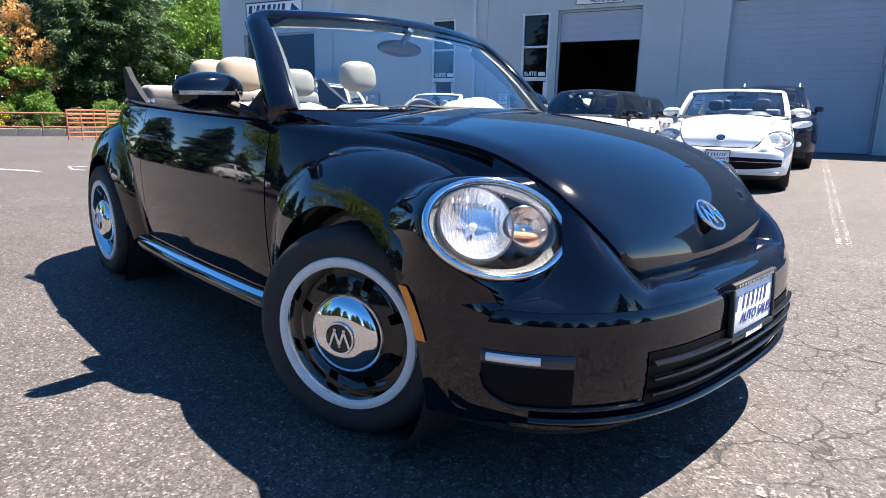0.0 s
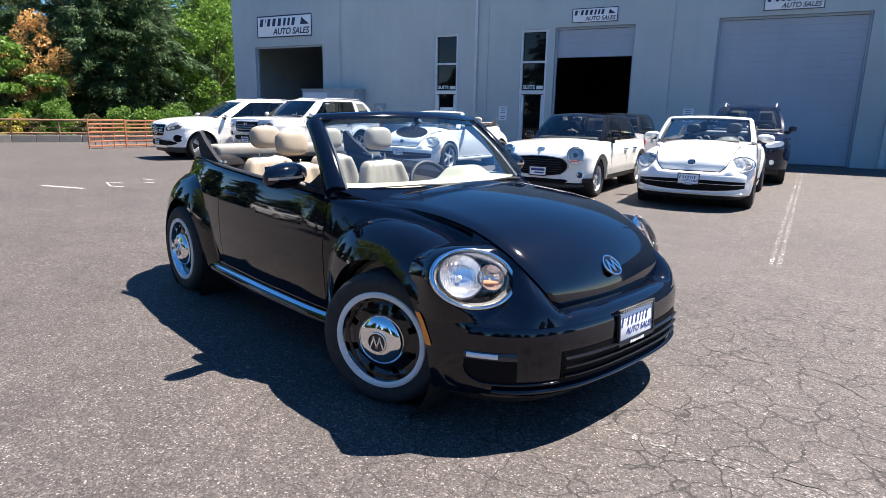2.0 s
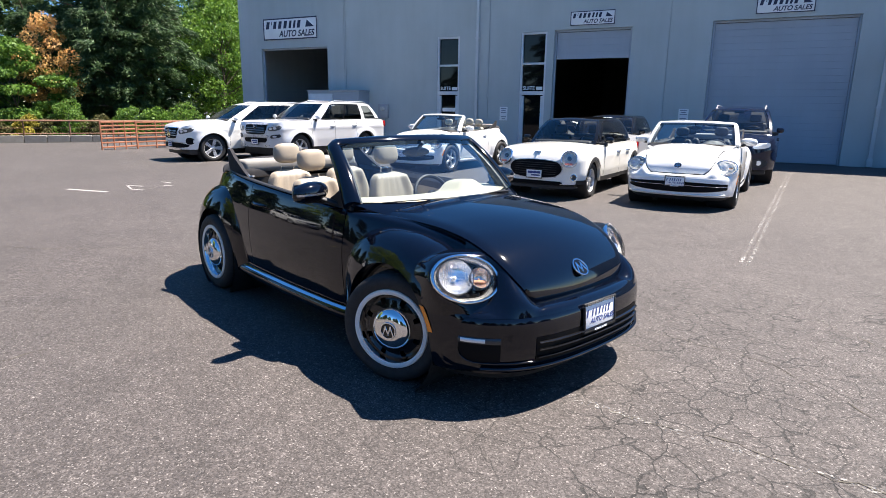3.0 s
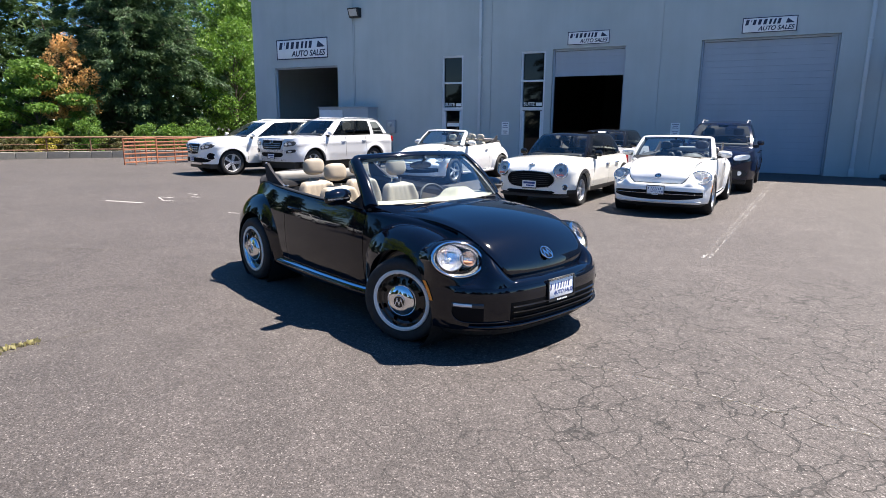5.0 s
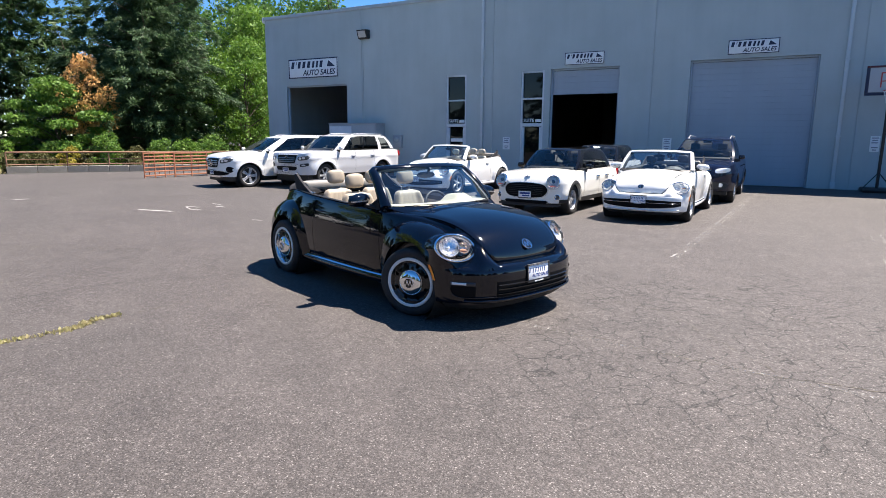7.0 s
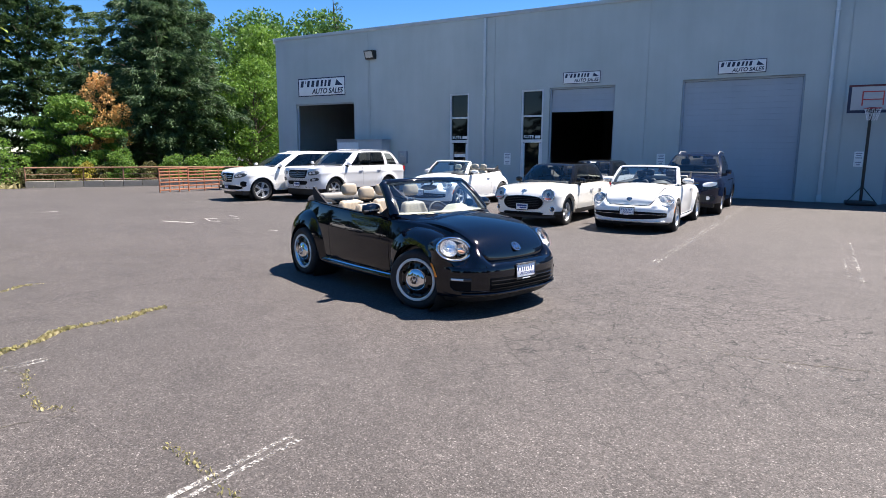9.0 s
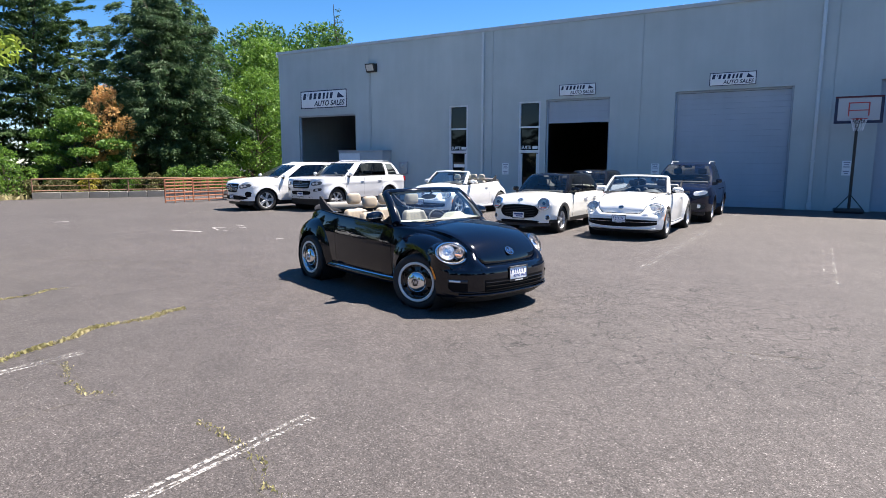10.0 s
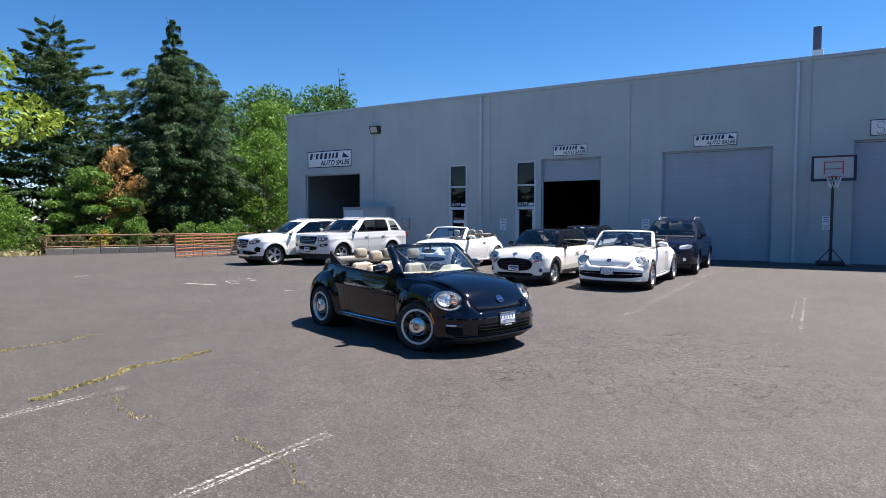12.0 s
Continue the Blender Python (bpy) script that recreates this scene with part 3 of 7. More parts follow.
def spoke_rim_bm(rim, h, spokes, width=0.05, twin=False):
    """Alloy rim: barrel, spokes and hub, facing -y."""
    bm = bmesh.new()
    add_lathe(bm, [(rim * 0.93, h * 0.75), (rim * 0.9, 0.0), (rim * 0.93, -h * 0.62), (rim * 0.985, -h * 0.80), (rim * 1.01, -h * 0.80), (rim * 1.0, -h * 0.70)], 48)
    for k in range(spokes):
        for off in ((-0.10, 0.10) if twin else (0.0,)):
            a = k * math.tau / spokes
            add_box(bm, (0.03, -h * 0.62, -width / 2), (rim * 0.95, -h * 0.62 + 0.035, width / 2), 0.008, 1, pose(0, 0, 0, 0, -math.degrees(a + off), 0))
    add_lathe(bm, [(0.001, -h * 0.70), (0.045, -h * 0.69), (0.062, -h * 0.62), (0.065, -h * 0.3)], 24)
    return bm


def roundel(name, r, parent, m, ring=None, ground=None):
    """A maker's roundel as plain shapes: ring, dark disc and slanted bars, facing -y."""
    bm = bmesh.new()
    add_lathe(bm, [(0.0005, -0.001), (r * 0.6, -0.002), (r * 0.92, -0.001), (r * 0.95, 0.004)], 32)
    disc = part(name, bm, ground or M["trim"], parent, m=m)
    bm = bmesh.new()
    add_lathe(bm, [(r * 0.84, -0.001), (r * 0.87, -0.006), (r * 0.96, -0.006), (r, -0.001), (r * 0.99, 0.004)], 40)
    for x, lean in ((-0.46, 20), (-0.16, -20), (0.16, 20), (0.46, -20)):
        add_box(bm, (-r * 0.085, -0.006, -r * 0.60), (r * 0.085, -0.0005, r * 0.60), 0.0015, 1, pose(x * r, 0, 0, 0, lean, 0))
    part("badge_ring", bm, ring or M["chrome"], disc, "chrome ring and bars")
    return disc


def retro_wheel(parent, m):
    """Black steel wheel with white trim ring and chrome dome cap."""
    w = part("wheel", tyre_bm(0.334, 0.215, 0.232), M["rubber"], parent, "black tyre on a retro steel wheel", m)
    bm = bmesh.new()
    add_lathe(bm, [(0.244, -0.0965), (0.241, -0.1045), (0.229, -0.108), (0.217, -0.1045), (0.2125, -0.099)], 72)
    part("trim_ring", bm, M["ring"], w, "pale grey trim ring")
    bm = bmesh.new()
    add_lathe(bm, [(0.213, -0.100), (0.208, -0.090), (0.203, -0.062), (0.198, -0.050)], 72)
    part("rim_lip", bm, M["chrome"], w, "chrome inner lip")
    # dish with eight slots
    bm = bmesh.new()
    n = 64
    prof = [(0.199, -0.050), (0.188, -0.062), (0.172, -0.068), (0.150, -0.072), (0.130, -0.078), (0.112, -0.080), (0.002, -0.080)]
    rings = add_lathe(bm, prof, n)
    holes = []
    for k in range(n):
        if k % 8 in (3, 4):
            for j in (1, 2):
                a, b = rings[j], rings[j + 1]
                f = bm.faces.get((a[k], a[(k + 1) % n], b[(k + 1) % n], b[k]))
                if f:
                    holes.append(f)
    bmesh.ops.delete(bm, geom=holes, context="FACES")
    part("wheel_disc", bm, M["gloss_black"], w, "gloss black slotted disc")
    bm = bmesh.new()
    add_lathe(bm, [(0.205, 0.02), (0.002, 0.02)], 40)
    part("brake_shadow_plate", bm, M["black_metal"], w)
    bm = bmesh.new()
    add_lathe(bm, [(0.126, -0.076), (0.127, -0.086), (0.122, -0.096), (0.110, -0.108), (0.090, -0.118), (0.062, -0.1245), (0.03, -0.127), (0.0005, -0.128)], 64)
    cap = part("hub_cap", bm, M["chrome"], w, "polished chrome domed cap", sharp=180)
    roundel("cap_badge", 0.052, cap, pose(0, -0.1285, 0), M["chrome"], M["gloss_black"])
    return w


def alloy_wheel(parent, m, R=0.334, w=0.22, spokes=5, twin=False, rim=0.23, mat=None):
    t = part("wheel", tyre_bm(R, w, rim, 44), M["rubber"], parent, "black tyre on a silver alloy wheel", m)
    part("rim", spoke_rim_bm(rim, w / 2, spokes, rim * 0.22, twin), mat or M["alloy"], t)
    bm = bmesh.new()
    add_lathe(bm, [(rim * 0.9, -w * 0.06), (0.01, -w * 0.06)], 32)
    part("brake_disc", bm, M["black_metal"], t)
    return t


M["ring"] = mottled("pale_trim_ring", (0.774, 0.774, 0.756), 0.4, 6.0, 0.08, 80.0, 0.05)
M["gloss_black"] = paint("gloss_black_enamel", (0.006, 0.006, 0.007))
M["cream"] = mottled("cream_dash", (0.465, 0.4275, 0.3375), 0.5, 5.0, 0.08, 300.0, 0.1)
M["lining"] = mottled("grey_roof_lining", (0.315, 0.3, 0.2775), 0.9, 6.0, 0.12, 300.0, 0.2)
M["mirror"] = Mat("mirror_glass", (0.85, 0.87, 0.88), 0.01, 1.0).m
M["grey_strip"] = Mat("satin_silver_strip", (0.55, 0.56, 0.58), 0.25, 0.8).m

# ---------------------------------------------------------------- the retro convertible: its shape, right half at y < 0
WX, WZ, ARCH = 1.27, 0.334, 0.394

FENDER_OUT = [(0.66, 0.775), (0.74, 0.815), (0.82, 0.853), (0.95, 0.886), (1.10, 0.903), (1.30, 0.905), (1.50, 0.898), (1.65, 0.884), (1.78, 0.838), (1.88, 0.772), (1.96, 0.70), (2.03, 0.60)]
FENDER_TOP = [(0.66, 0.62), (0.72, 0.72), (0.78, 0.79), (0.86, 0.845), (1.0, 0.888), (1.14, 0.902), (1.3, 0.896), (1.475, 0.868), (1.57, 0.836), (1.64, 0.800), (1.70, 0.757), (1.76, 0.700), (1.82, 0.63), (1.90, 0.54), (1.96, 0.46), (2.03, 0.40)]
FENDER_MID = [(0.66, 0.66), (1.1, 0.67), (1.5, 0.66), (1.8, 0.61), (2.03, 0.48)]
REAR_OUT = [(-2.06, 0.40), (-2.02, 0.56), (-1.95, 0.67), (-1.84, 0.76), (-1.70, 0.828), (-1.5, 0.878), (-1.3, 0.897), (-1.1, 0.897), (-0.95, 0.88), (-0.82, 0.852), (-0.74, 0.82), (-0.68, 0.78)]
REAR_TOP = [(-2.06, 0.46), (-2.0, 0.58), (-1.9, 0.70), (-1.78, 0.79), (-1.6, 0.872), (-1.4, 0.922), (-1.2, 0.938), (-1.05, 0.92), (-0.9, 0.855), (-0.8, 0.76), (-0.72, 0.64), (-0.68, 0.56)]
REAR_MID = [(-2.06, 0.36), (-1.8, 0.58), (-1.4, 0.67), (-0.68, 0.68)]
BELT_Y = [(-2.00, 0.10), (-1.95, 0.26), (-1.86, 0.40), (-1.7, 0.54), (-1.5, 0.63), (-1.24, 0.695), (-0.9, 0.752), (-0.5, 0.785), (0.0, 0.80), (0.5, 0.80), (0.75, 0.785), (1.0, 0.70), (1.3, 0.62), (1.6, 0.58), (1.8, 0.54), (1.95, 0.45)]
BELT_Z = [(-2.00, 0.80), (-1.9, 0.88), (-1.7, 0.98), (-1.5, 1.03), (-1.24, 1.045), (-0.7, 1.022), (0.0, 0.995), (0.5, 0.978), (0.75, 0.966), (1.0, 0.950), (1.3, 0.925), (1.55, 0.885), (1.77, 0.80), (1.95, 0.64)]
SIDE_Y = [(-2.00, 0.16), (-1.95, 0.34), (-1.86, 0.50), (-1.7, 0.64), (-1.5, 0.73), (-1.24, 0.785), (-0.9, 0.825), (-0.5, 0.85), (0.0, 0.86), (0.5, 0.852), (0.75, 0.835), (1.0, 0.78), (1.3, 0.73), (1.6, 0.66), (1.8, 0.60), (1.95, 0.48)]
# hood: centre line x, z and edge x, y, z along its length
HOOD = [(0.0, 1.06, 1.030, 0.80, 0.672, 0.966), (0.2, 1.30, 1.012, 1.10, 0.626, 0.960), (0.38, 1.50, 0.984, 1.35, 0.600, 0.950), (0.56, 1.70, 0.932, 1.58, 0.582, 0.920), (0.72, 1.87, 0.848, 1.785, 0.560, 0.848),
        (0.85, 1.982, 0.742, 1.925, 0.528, 0.752), (0.94, 2.030, 0.652, 2.000, 0.480, 0.662), (1.0, 2.045, 0.588, 2.018, 0.400, 0.590)]
NOSE = [(0.0, 1.56, 0.888), (0.12, 1.70, 0.858), (0.24, 1.83, 0.81), (0.36, 1.95, 0.735), (0.48, 2.045, 0.63), (0.60, 2.108, 0.50), (0.74, 2.145, 0.34), (0.88, 2.160, 0.17), (1.0, 2.164, 0.0)]


def hood_at(u, v, up=0.0):
    xc, zc, xe, ye, ze = (curve_at([(r[0], r[k]) for r in HOOD], u) for k in range(1, 6))
    a = abs(v)
    w = a ** 2.3
    drop = 0.012 * max(0.0, (a - 0.9) / 0.1) ** 2
    return (xc + (xe - xc) * a ** 2, -ye * v, zc + (ze - zc) * w - drop + up)


def nose_at(s, z, out=0.0):
    """The bumper's skin: s runs from the wheel arch (0) to the middle (1), on to 2 for the other side."""
    k = s if s <= 1 else 2 - s
    tx = [(r[0], r[1]) for r in NOSE]
    ty = [(r[0], r[2]) for r in NOSE]
    x, y = curve_at(tx, k), curve_at(ty, k)
    e = 0.004
    dx, dy = curve_at(tx, min(1, k + e)) - curve_at(tx, max(0, k - e)), curve_at(ty, min(1, k + e)) - curve_at(ty, max(0, k - e))
    n = math.hypot(dx, dy)
    nx, ny = -dy / n, dx / n
    inset = curve_at([(0.16, 0.115), (0.20, 0.06), (0.235, 0.022), (0.28, 0.008), (0.36, 0.0), (0.48, 0.0), (0.517, 0.005), (0.540, 0.018), (0.559, 0.046), (0.574, 0.10), (0.583, 0.17), (0.593, 0.25), (0.606, 0.33)], z)
    out -= inset
    p = (x + nx * out, -(y + ny * out), z)
    return p if s <= 1 else (p[0], -p[1], p[2])


def nose_fill(q, t):
    """The skin between the hood's lower edge (t = 0) and the bumper's shoulder (t = 1), from one lamp (q = 0) round to the other (2)."""
    k = q if q <= 1 else 2 - q
    a = hood_at(0.60 + 0.40 * k / 0.5, 1.0, -0.012) if k < 0.5 else hood_at(1.0, 1.0 - (k - 0.5) / 0.5, -0.012)
    b = nose_at(0.22 + 0.78 * k, 0.536, 0.001)
    bulge = (-0.045 + 0.070 * smooth01((k - 0.14) / 0.22)) * math.sin(t * math.pi)
    p = [a[i] + (b[i] - a[i]) * t for i in range(3)]
    p = (p[0] + bulge * 0.8, p[1] - bulge * 0.5 * (1 - k), p[2] + bulge * 0.6)
    return p if q <= 1 else (p[0], -p[1], p[2])


def fender_at(x, phi, top, mid, out, wx, low=0.25):
    """Across a fender: phi from -60 (inboard) over the crest (0) to 90 (widest), on past 100 down to the lower edge."""
    zc, yp, yo = curve_at(top, x), curve_at(mid, x), curve_at(out, x)
    yp = min(yp, yo - 0.05)
    zl = min(0.50, zc - 0.10)
    if phi <= 0:
        a = math.radians(phi)
        return (x, -(yp + 0.18 * math.sin(a)), zc - 0.10 * (1 - math.cos(a)))
    if phi <= 90:
        a = math.radians(phi)
        return (x, -(yp + (yo - yp) * math.sin(a) ** 0.92), zl + (zc - zl) * math.cos(a) ** 0.85)
    d = (x - wx) / ARCH
    zlow = max(low, WZ + ARCH * math.sqrt(1 - d * d)) if abs(d) < 1 else low
    t = (phi - 90) / 10
    z = zl + (min(zl - 0.002, zlow) - zl) * t if zlow < zl - 0.002 else zl + (zlow - zl) * t
    return (x, -(yo - 0.035 * ((zl - z) / 0.3) ** 2 - 0.004 * (t == 1)), z)


def fender_shell(top, mid, out, wx, x0, x1, n=64, low=0.25):
    """One fender as a grid whose rows slide down to the arch."""
    xs = sorted({x0 + (x1 - x0) * i / n for i in range(n + 1)} | {wx + ARCH * math.cos(math.radians(a)) for a in range(5, 180, 6)})
    v = []
    phis = [-60, -45, -30, -15, -5, 0, 6, 12, 20, 28, 36, 44, 52, 60, 68, 76, 83, 90]
    rows = 0
    for x in xs:
        base = [fender_at(x, p, top, mid, out, wx, low) for p in phis]
        d = (x - wx) / ARCH
        zlow = WZ + ARCH * math.sqrt(1 - d * d) if abs(d) < 1 else low
        zlow = max(zlow, low)
        # resample the skin between crest and lower edge
        zc = base[5][2]
        skin = base[5:]
        yo, zl = -skin[-1][1], skin[-1][2]
        tail = [(x, -(yo - 0.035 * ((zl - z) / 0.3) ** 2), z) for z in lin(zl, low, 8)[1:]] if zl > low else []
        line = [p for p in skin + tail]
        kept, cut = [line[0]], False
        for a, b in zip(line, line[1:]):
            if b[2] <= zlow:
                t = (a[2] - zlow) / max(1e-6, a[2] - b[2])
                kept.append(tuple(a[k] + (b[k] - a[k]) * max(0.0, min(1.0, t)) for k in range(3)))
                cut = True
                break
            kept.append(b)
        length = [0.0]
        for a, b in zip(kept, kept[1:]):
            length.append(length[-1] + math.dist(a, b))
        m = 22
        res = []
        for i in range(m):
            g = length[-1] * i / (m - 1)
            k = max(j for j in range(len(length)) if length[j] <= g + 1e-9)
            k = min(k, len(kept) - 2)
            t = (g - length[k]) / max(1e-6, length[k + 1] - length[k])
            res.append(tuple(kept[k][c] + (kept[k + 1][c] - kept[k][c]) * t for c in range(3)))
        e = res[-1]
        res += [(e[0], e[1] + 0.012, e[2] - 0.002 if e[2] <= low + 0.001 else e[2] - 0.006), (e[0], e[1] + 0.06, e[2] + 0.004)]
        row = base[:5] + res
        rows = len(row)
        v += row
    return v, grid_faces(len(xs), rows)


def body_at(x, t):
    """The body side: t from 0 (belt) to 1 (sill)."""
    yb, zb, ys = curve_at(BELT_Y, x), curve_at(BELT_Z, x), curve_at(SIDE_Y, x)
    zs = 0.30
    z = zb + (zs - zb) * t
    h = (zb - z) / (zb - zs)
    bulge = math.sin(min(1.0, h / 0.46) * math.pi / 2) ** 0.85
    tuck = 0.035 * max(0.0, (h - 0.46) / 0.54) ** 2.2
    roll = 0.018 * max(0.0, 1 - h / 0.03) ** 2
    return (x, -(yb + (ys - yb) * bulge - tuck - roll), z)


def lamp_frame():
    """The headlamp's own axes: x across, -y out of the lens, z up."""
    n = Vector((0.78, -0.36, 0.51)).normalized()
    across = Vector((0.50, 0.86, -0.10))
    across = (across - n * across.dot(n)).normalized()
    up = n.cross(across) * -1
    if up.z < 0:
        up = -up
    m = Matrix((across, -n, up)).transposed().to_4x4()
    m.translation = (1.782, -0.727, 0.718)
    return m


def lamp_collar(m, skins, n=72, k=11):
    """The skin that swells from the fender up to the lamp's bezel."""
    out = (m.to_3x3() @ Vector((0, -1, 0))).normalized()
    trees = [BVHTree.FromPolygons(v, f) for v, f in skins]
    reach, depth = [], []
    for i in range(n):
        t = i * math.tau / n
        best = None
        for grow in (1.55, 1.45, 1.35, 1.25):
            o = m @ Vector((0.196 * grow * math.cos(t), -0.25, 0.138 * grow * math.sin(t)))
            hits = [h[3] for h in (tr.ray_cast(o, -out, 0.42) for tr in trees) if h[0] is not None]
            if hits:
                best = (grow, min(hits) - 0.25)
                break
        best = best or (1.12, 0.06)
        reach.append(best[0]), depth.append(max(-0.03, min(0.16, best[1])))
    v = []
    for i in range(n):
        t = i * math.tau / n
        g = sum(reach[(i + j) % n] for j in range(-3, 4)) / 7
        d = sum(depth[(i + j) % n] for j in range(-3, 4)) / 7 + 0.010
        for j in range(k):
            s = j / (k - 1)
            r = 1.0 + (g - 1.0) * s
            w = s ** 1.5
            v.append(tuple(m @ Vector((0.196 * r * math.cos(t), 0.004 * (1 - w) + d * w, 0.138 * r * math.sin(t)))))
    f = [(i * k + j, ((i + 1) % n) * k + j, ((i + 1) % n) * k + j + 1, i * k + j + 1) for i in range(n) for j in range(k - 1)]
    return v, f


def ellipse_loft(bm, rows, n=56, tilt=0.0):
    """Rows of (half width, half height, out, shift x, shift z) as an elliptical skin, out of the page towards -y."""
    rings = []
    for a, b, out, *sh in rows:
        sx, sz = (sh + [0, 0])[:2]
        ring = []
        for k in range(n):
            t = k * math.tau / n
            ring.append(bm.verts.new((sx + a * math.cos(t), -out, sz + b * math.sin(t))))
        rings.append(ring)
    for r0, r1 in zip(rings, rings[1:]):
        for k in range(n):
            bm.faces.new((r0[k], r0[(k + 1) % n], r1[(k + 1) % n], r1[k]))
    return rings


def headlamp(parent, m, coat, housing):
    bm = bmesh.new()
    ellipse_loft(bm, [(0.194, 0.136, -0.012), (0.197, 0.139, 0.006), (0.197, 0.139, 0.012), (0.191, 0.134, 0.020), (0.180, 0.124, 0.018), (0.176, 0.120, 0.006)])
    lamp = part("headlamp", bm, M["chrome"], parent, "oval headlamp with chrome bezel", m, sharp=180)
    bm = bmesh.new()
    ellipse_loft(bm, [(0.17, 0.12, -0.10), (0.186, 0.130, -0.05), (0.194, 0.136, -0.015), (0.196, 0.138, -0.004)])
    part("lamp_bucket", bm, coat, lamp, "body-coloured lamp bucket", sharp=180)
    bm = bmesh.new()
    r = ellipse_loft(bm, [(0.177, 0.121, 0.006), (0.170, 0.115, -0.040), (0.160, 0.108, -0.070), (0.09, 0.07, -0.080)])
    bm.faces.new(r[-1])
    part("housing", bm, housing, lamp, "grey lamp housing", sharp=180)
    bm = bmesh.new()
    ellipse_loft(bm, [(0.176, 0.120, 0.004), (0.160, 0.107, -0.003), (0.152, 0.101, -0.016)])
    part("inner_ring", bm, M["lamp_chrome"], lamp, "bright inner ring", sharp=180)
    for x, z, r0, kind in ((-0.055, 0.008, 0.092, "main_reflector"), (0.082, 0.010, 0.054, "turn_reflector")):
        bm = bmesh.new()
        add_lathe(bm, [(0.0005, 0.030), (r0 * 0.3, 0.028), (r0 * 0.6, 0.020), (r0 * 0.88, 0.006), (r0, -0.006), (r0 * 1.05, -0.010), (r0 * 1.07, -0.004), (r0 * 1.07, 0.06)], 40)
        bowl = part(kind, bm, (M["lamp_peach"] if kind == "turn_reflector" else M["lamp_chrome"]) if housing == M["lamp_grey"] else M["reflector"], lamp, "bright faceted reflector", pose(x, 0, z))
        bm = bmesh.new()
        add_lathe(bm, [(r0 * 1.04, -0.012), (r0 * 1.10, -0.011), (r0 * 1.12, -0.004), (r0 * 1.10, 0.05)], 40)
        part("bowl_rim", bm, M["smoke"] if housing == M["lamp_grey"] else M["lamp_pale"], bowl)
        bm = bmesh.new()
        bmesh.ops.create_uvsphere(bm, u_segments=16, v_segments=10, radius=r0 * 0.12)
        part("bulb", bm, M["amber_dim"] if kind == "turn_reflector" and housing == M["lamp_grey"] else M["reflector"], bowl, "amber bulb" if kind == "turn_reflector" and housing == M["lamp_grey"] else "", pose(0, 0.018, 0))
        for k in (2,):
            zz = (k - 2) * r0 * 0.36
            half = math.sqrt(max(0.0, 1 - (zz / r0) ** 2)) * r0 * 0.9
            bm = bmesh.new()
            add_box(bm, (-half, 0.02 + abs(k - 2) * -0.004, zz - 0.002), (half, 0.036 + abs(k - 2) * -0.004, zz + 0.002))
            part("reflector_step", bm, M["lamp_chrome"], bowl, smooth=False)
    bm = bmesh.new()
    add_box(bm, (0.045, 0.008, -0.012), (0.135, 0.022, 0.004), 0.004, 1)
    part("amber_strip", bm, M["amber_dim"], lamp, "amber turn lamp strip")
    bm = bmesh.new()
    r = ellipse_loft(bm, [(0.181, 0.125, 0.012), (0.165, 0.113, 0.030), (0.13, 0.090, 0.043), (0.08, 0.056, 0.050), (0.03, 0.021, 0.053)])
    bm.faces.new(r[-1])
    lens = part("lens", bm, M["lens"], lamp, "clear domed lens", sharp=180)
    lens.visible_shadow = False
    return lamp


M["lamp_grey"] = Mat("lamp_housing_grey", (0.25, 0.26, 0.28), 0.2, 0.6).m
lamp_skin = Mat("lamp_chrome", (0.93, 0.94, 0.96), 0.10, 0.85)
flutes = lamp_skin.node("ShaderNodeTexWave", Vector=lamp_skin.coord(), Scale=26.0, Distortion=1.2)
M["lamp_chrome"] = lamp_skin.bump(flutes.outputs["Fac"], 0.16, 0.008).m
M["lamp_peach"] = Mat("peach_lamp_chrome", (0.80, 0.68, 0.60), 0.12, 0.85).m
M["lamp_smoke"] = Mat("smoked_lamp_housing", (0.10, 0.11, 0.12), 0.12, 0.3, Coat_Weight=0.8).m
M["lamp_pale"] = Mat("pale_lamp_housing", (0.78, 0.80, 0.83), 0.25, 0.1, Coat_Weight=0.8).m
M["red_glow"] = Mat("pink_turn_lens", (0.55, 0.20, 0.20), 0.2, Coat_Weight=0.6).m
M["amber_dim"] = Mat("peach_turn_lamp", (0.65, 0.33, 0.18), 0.2, Coat_Weight=0.5).m


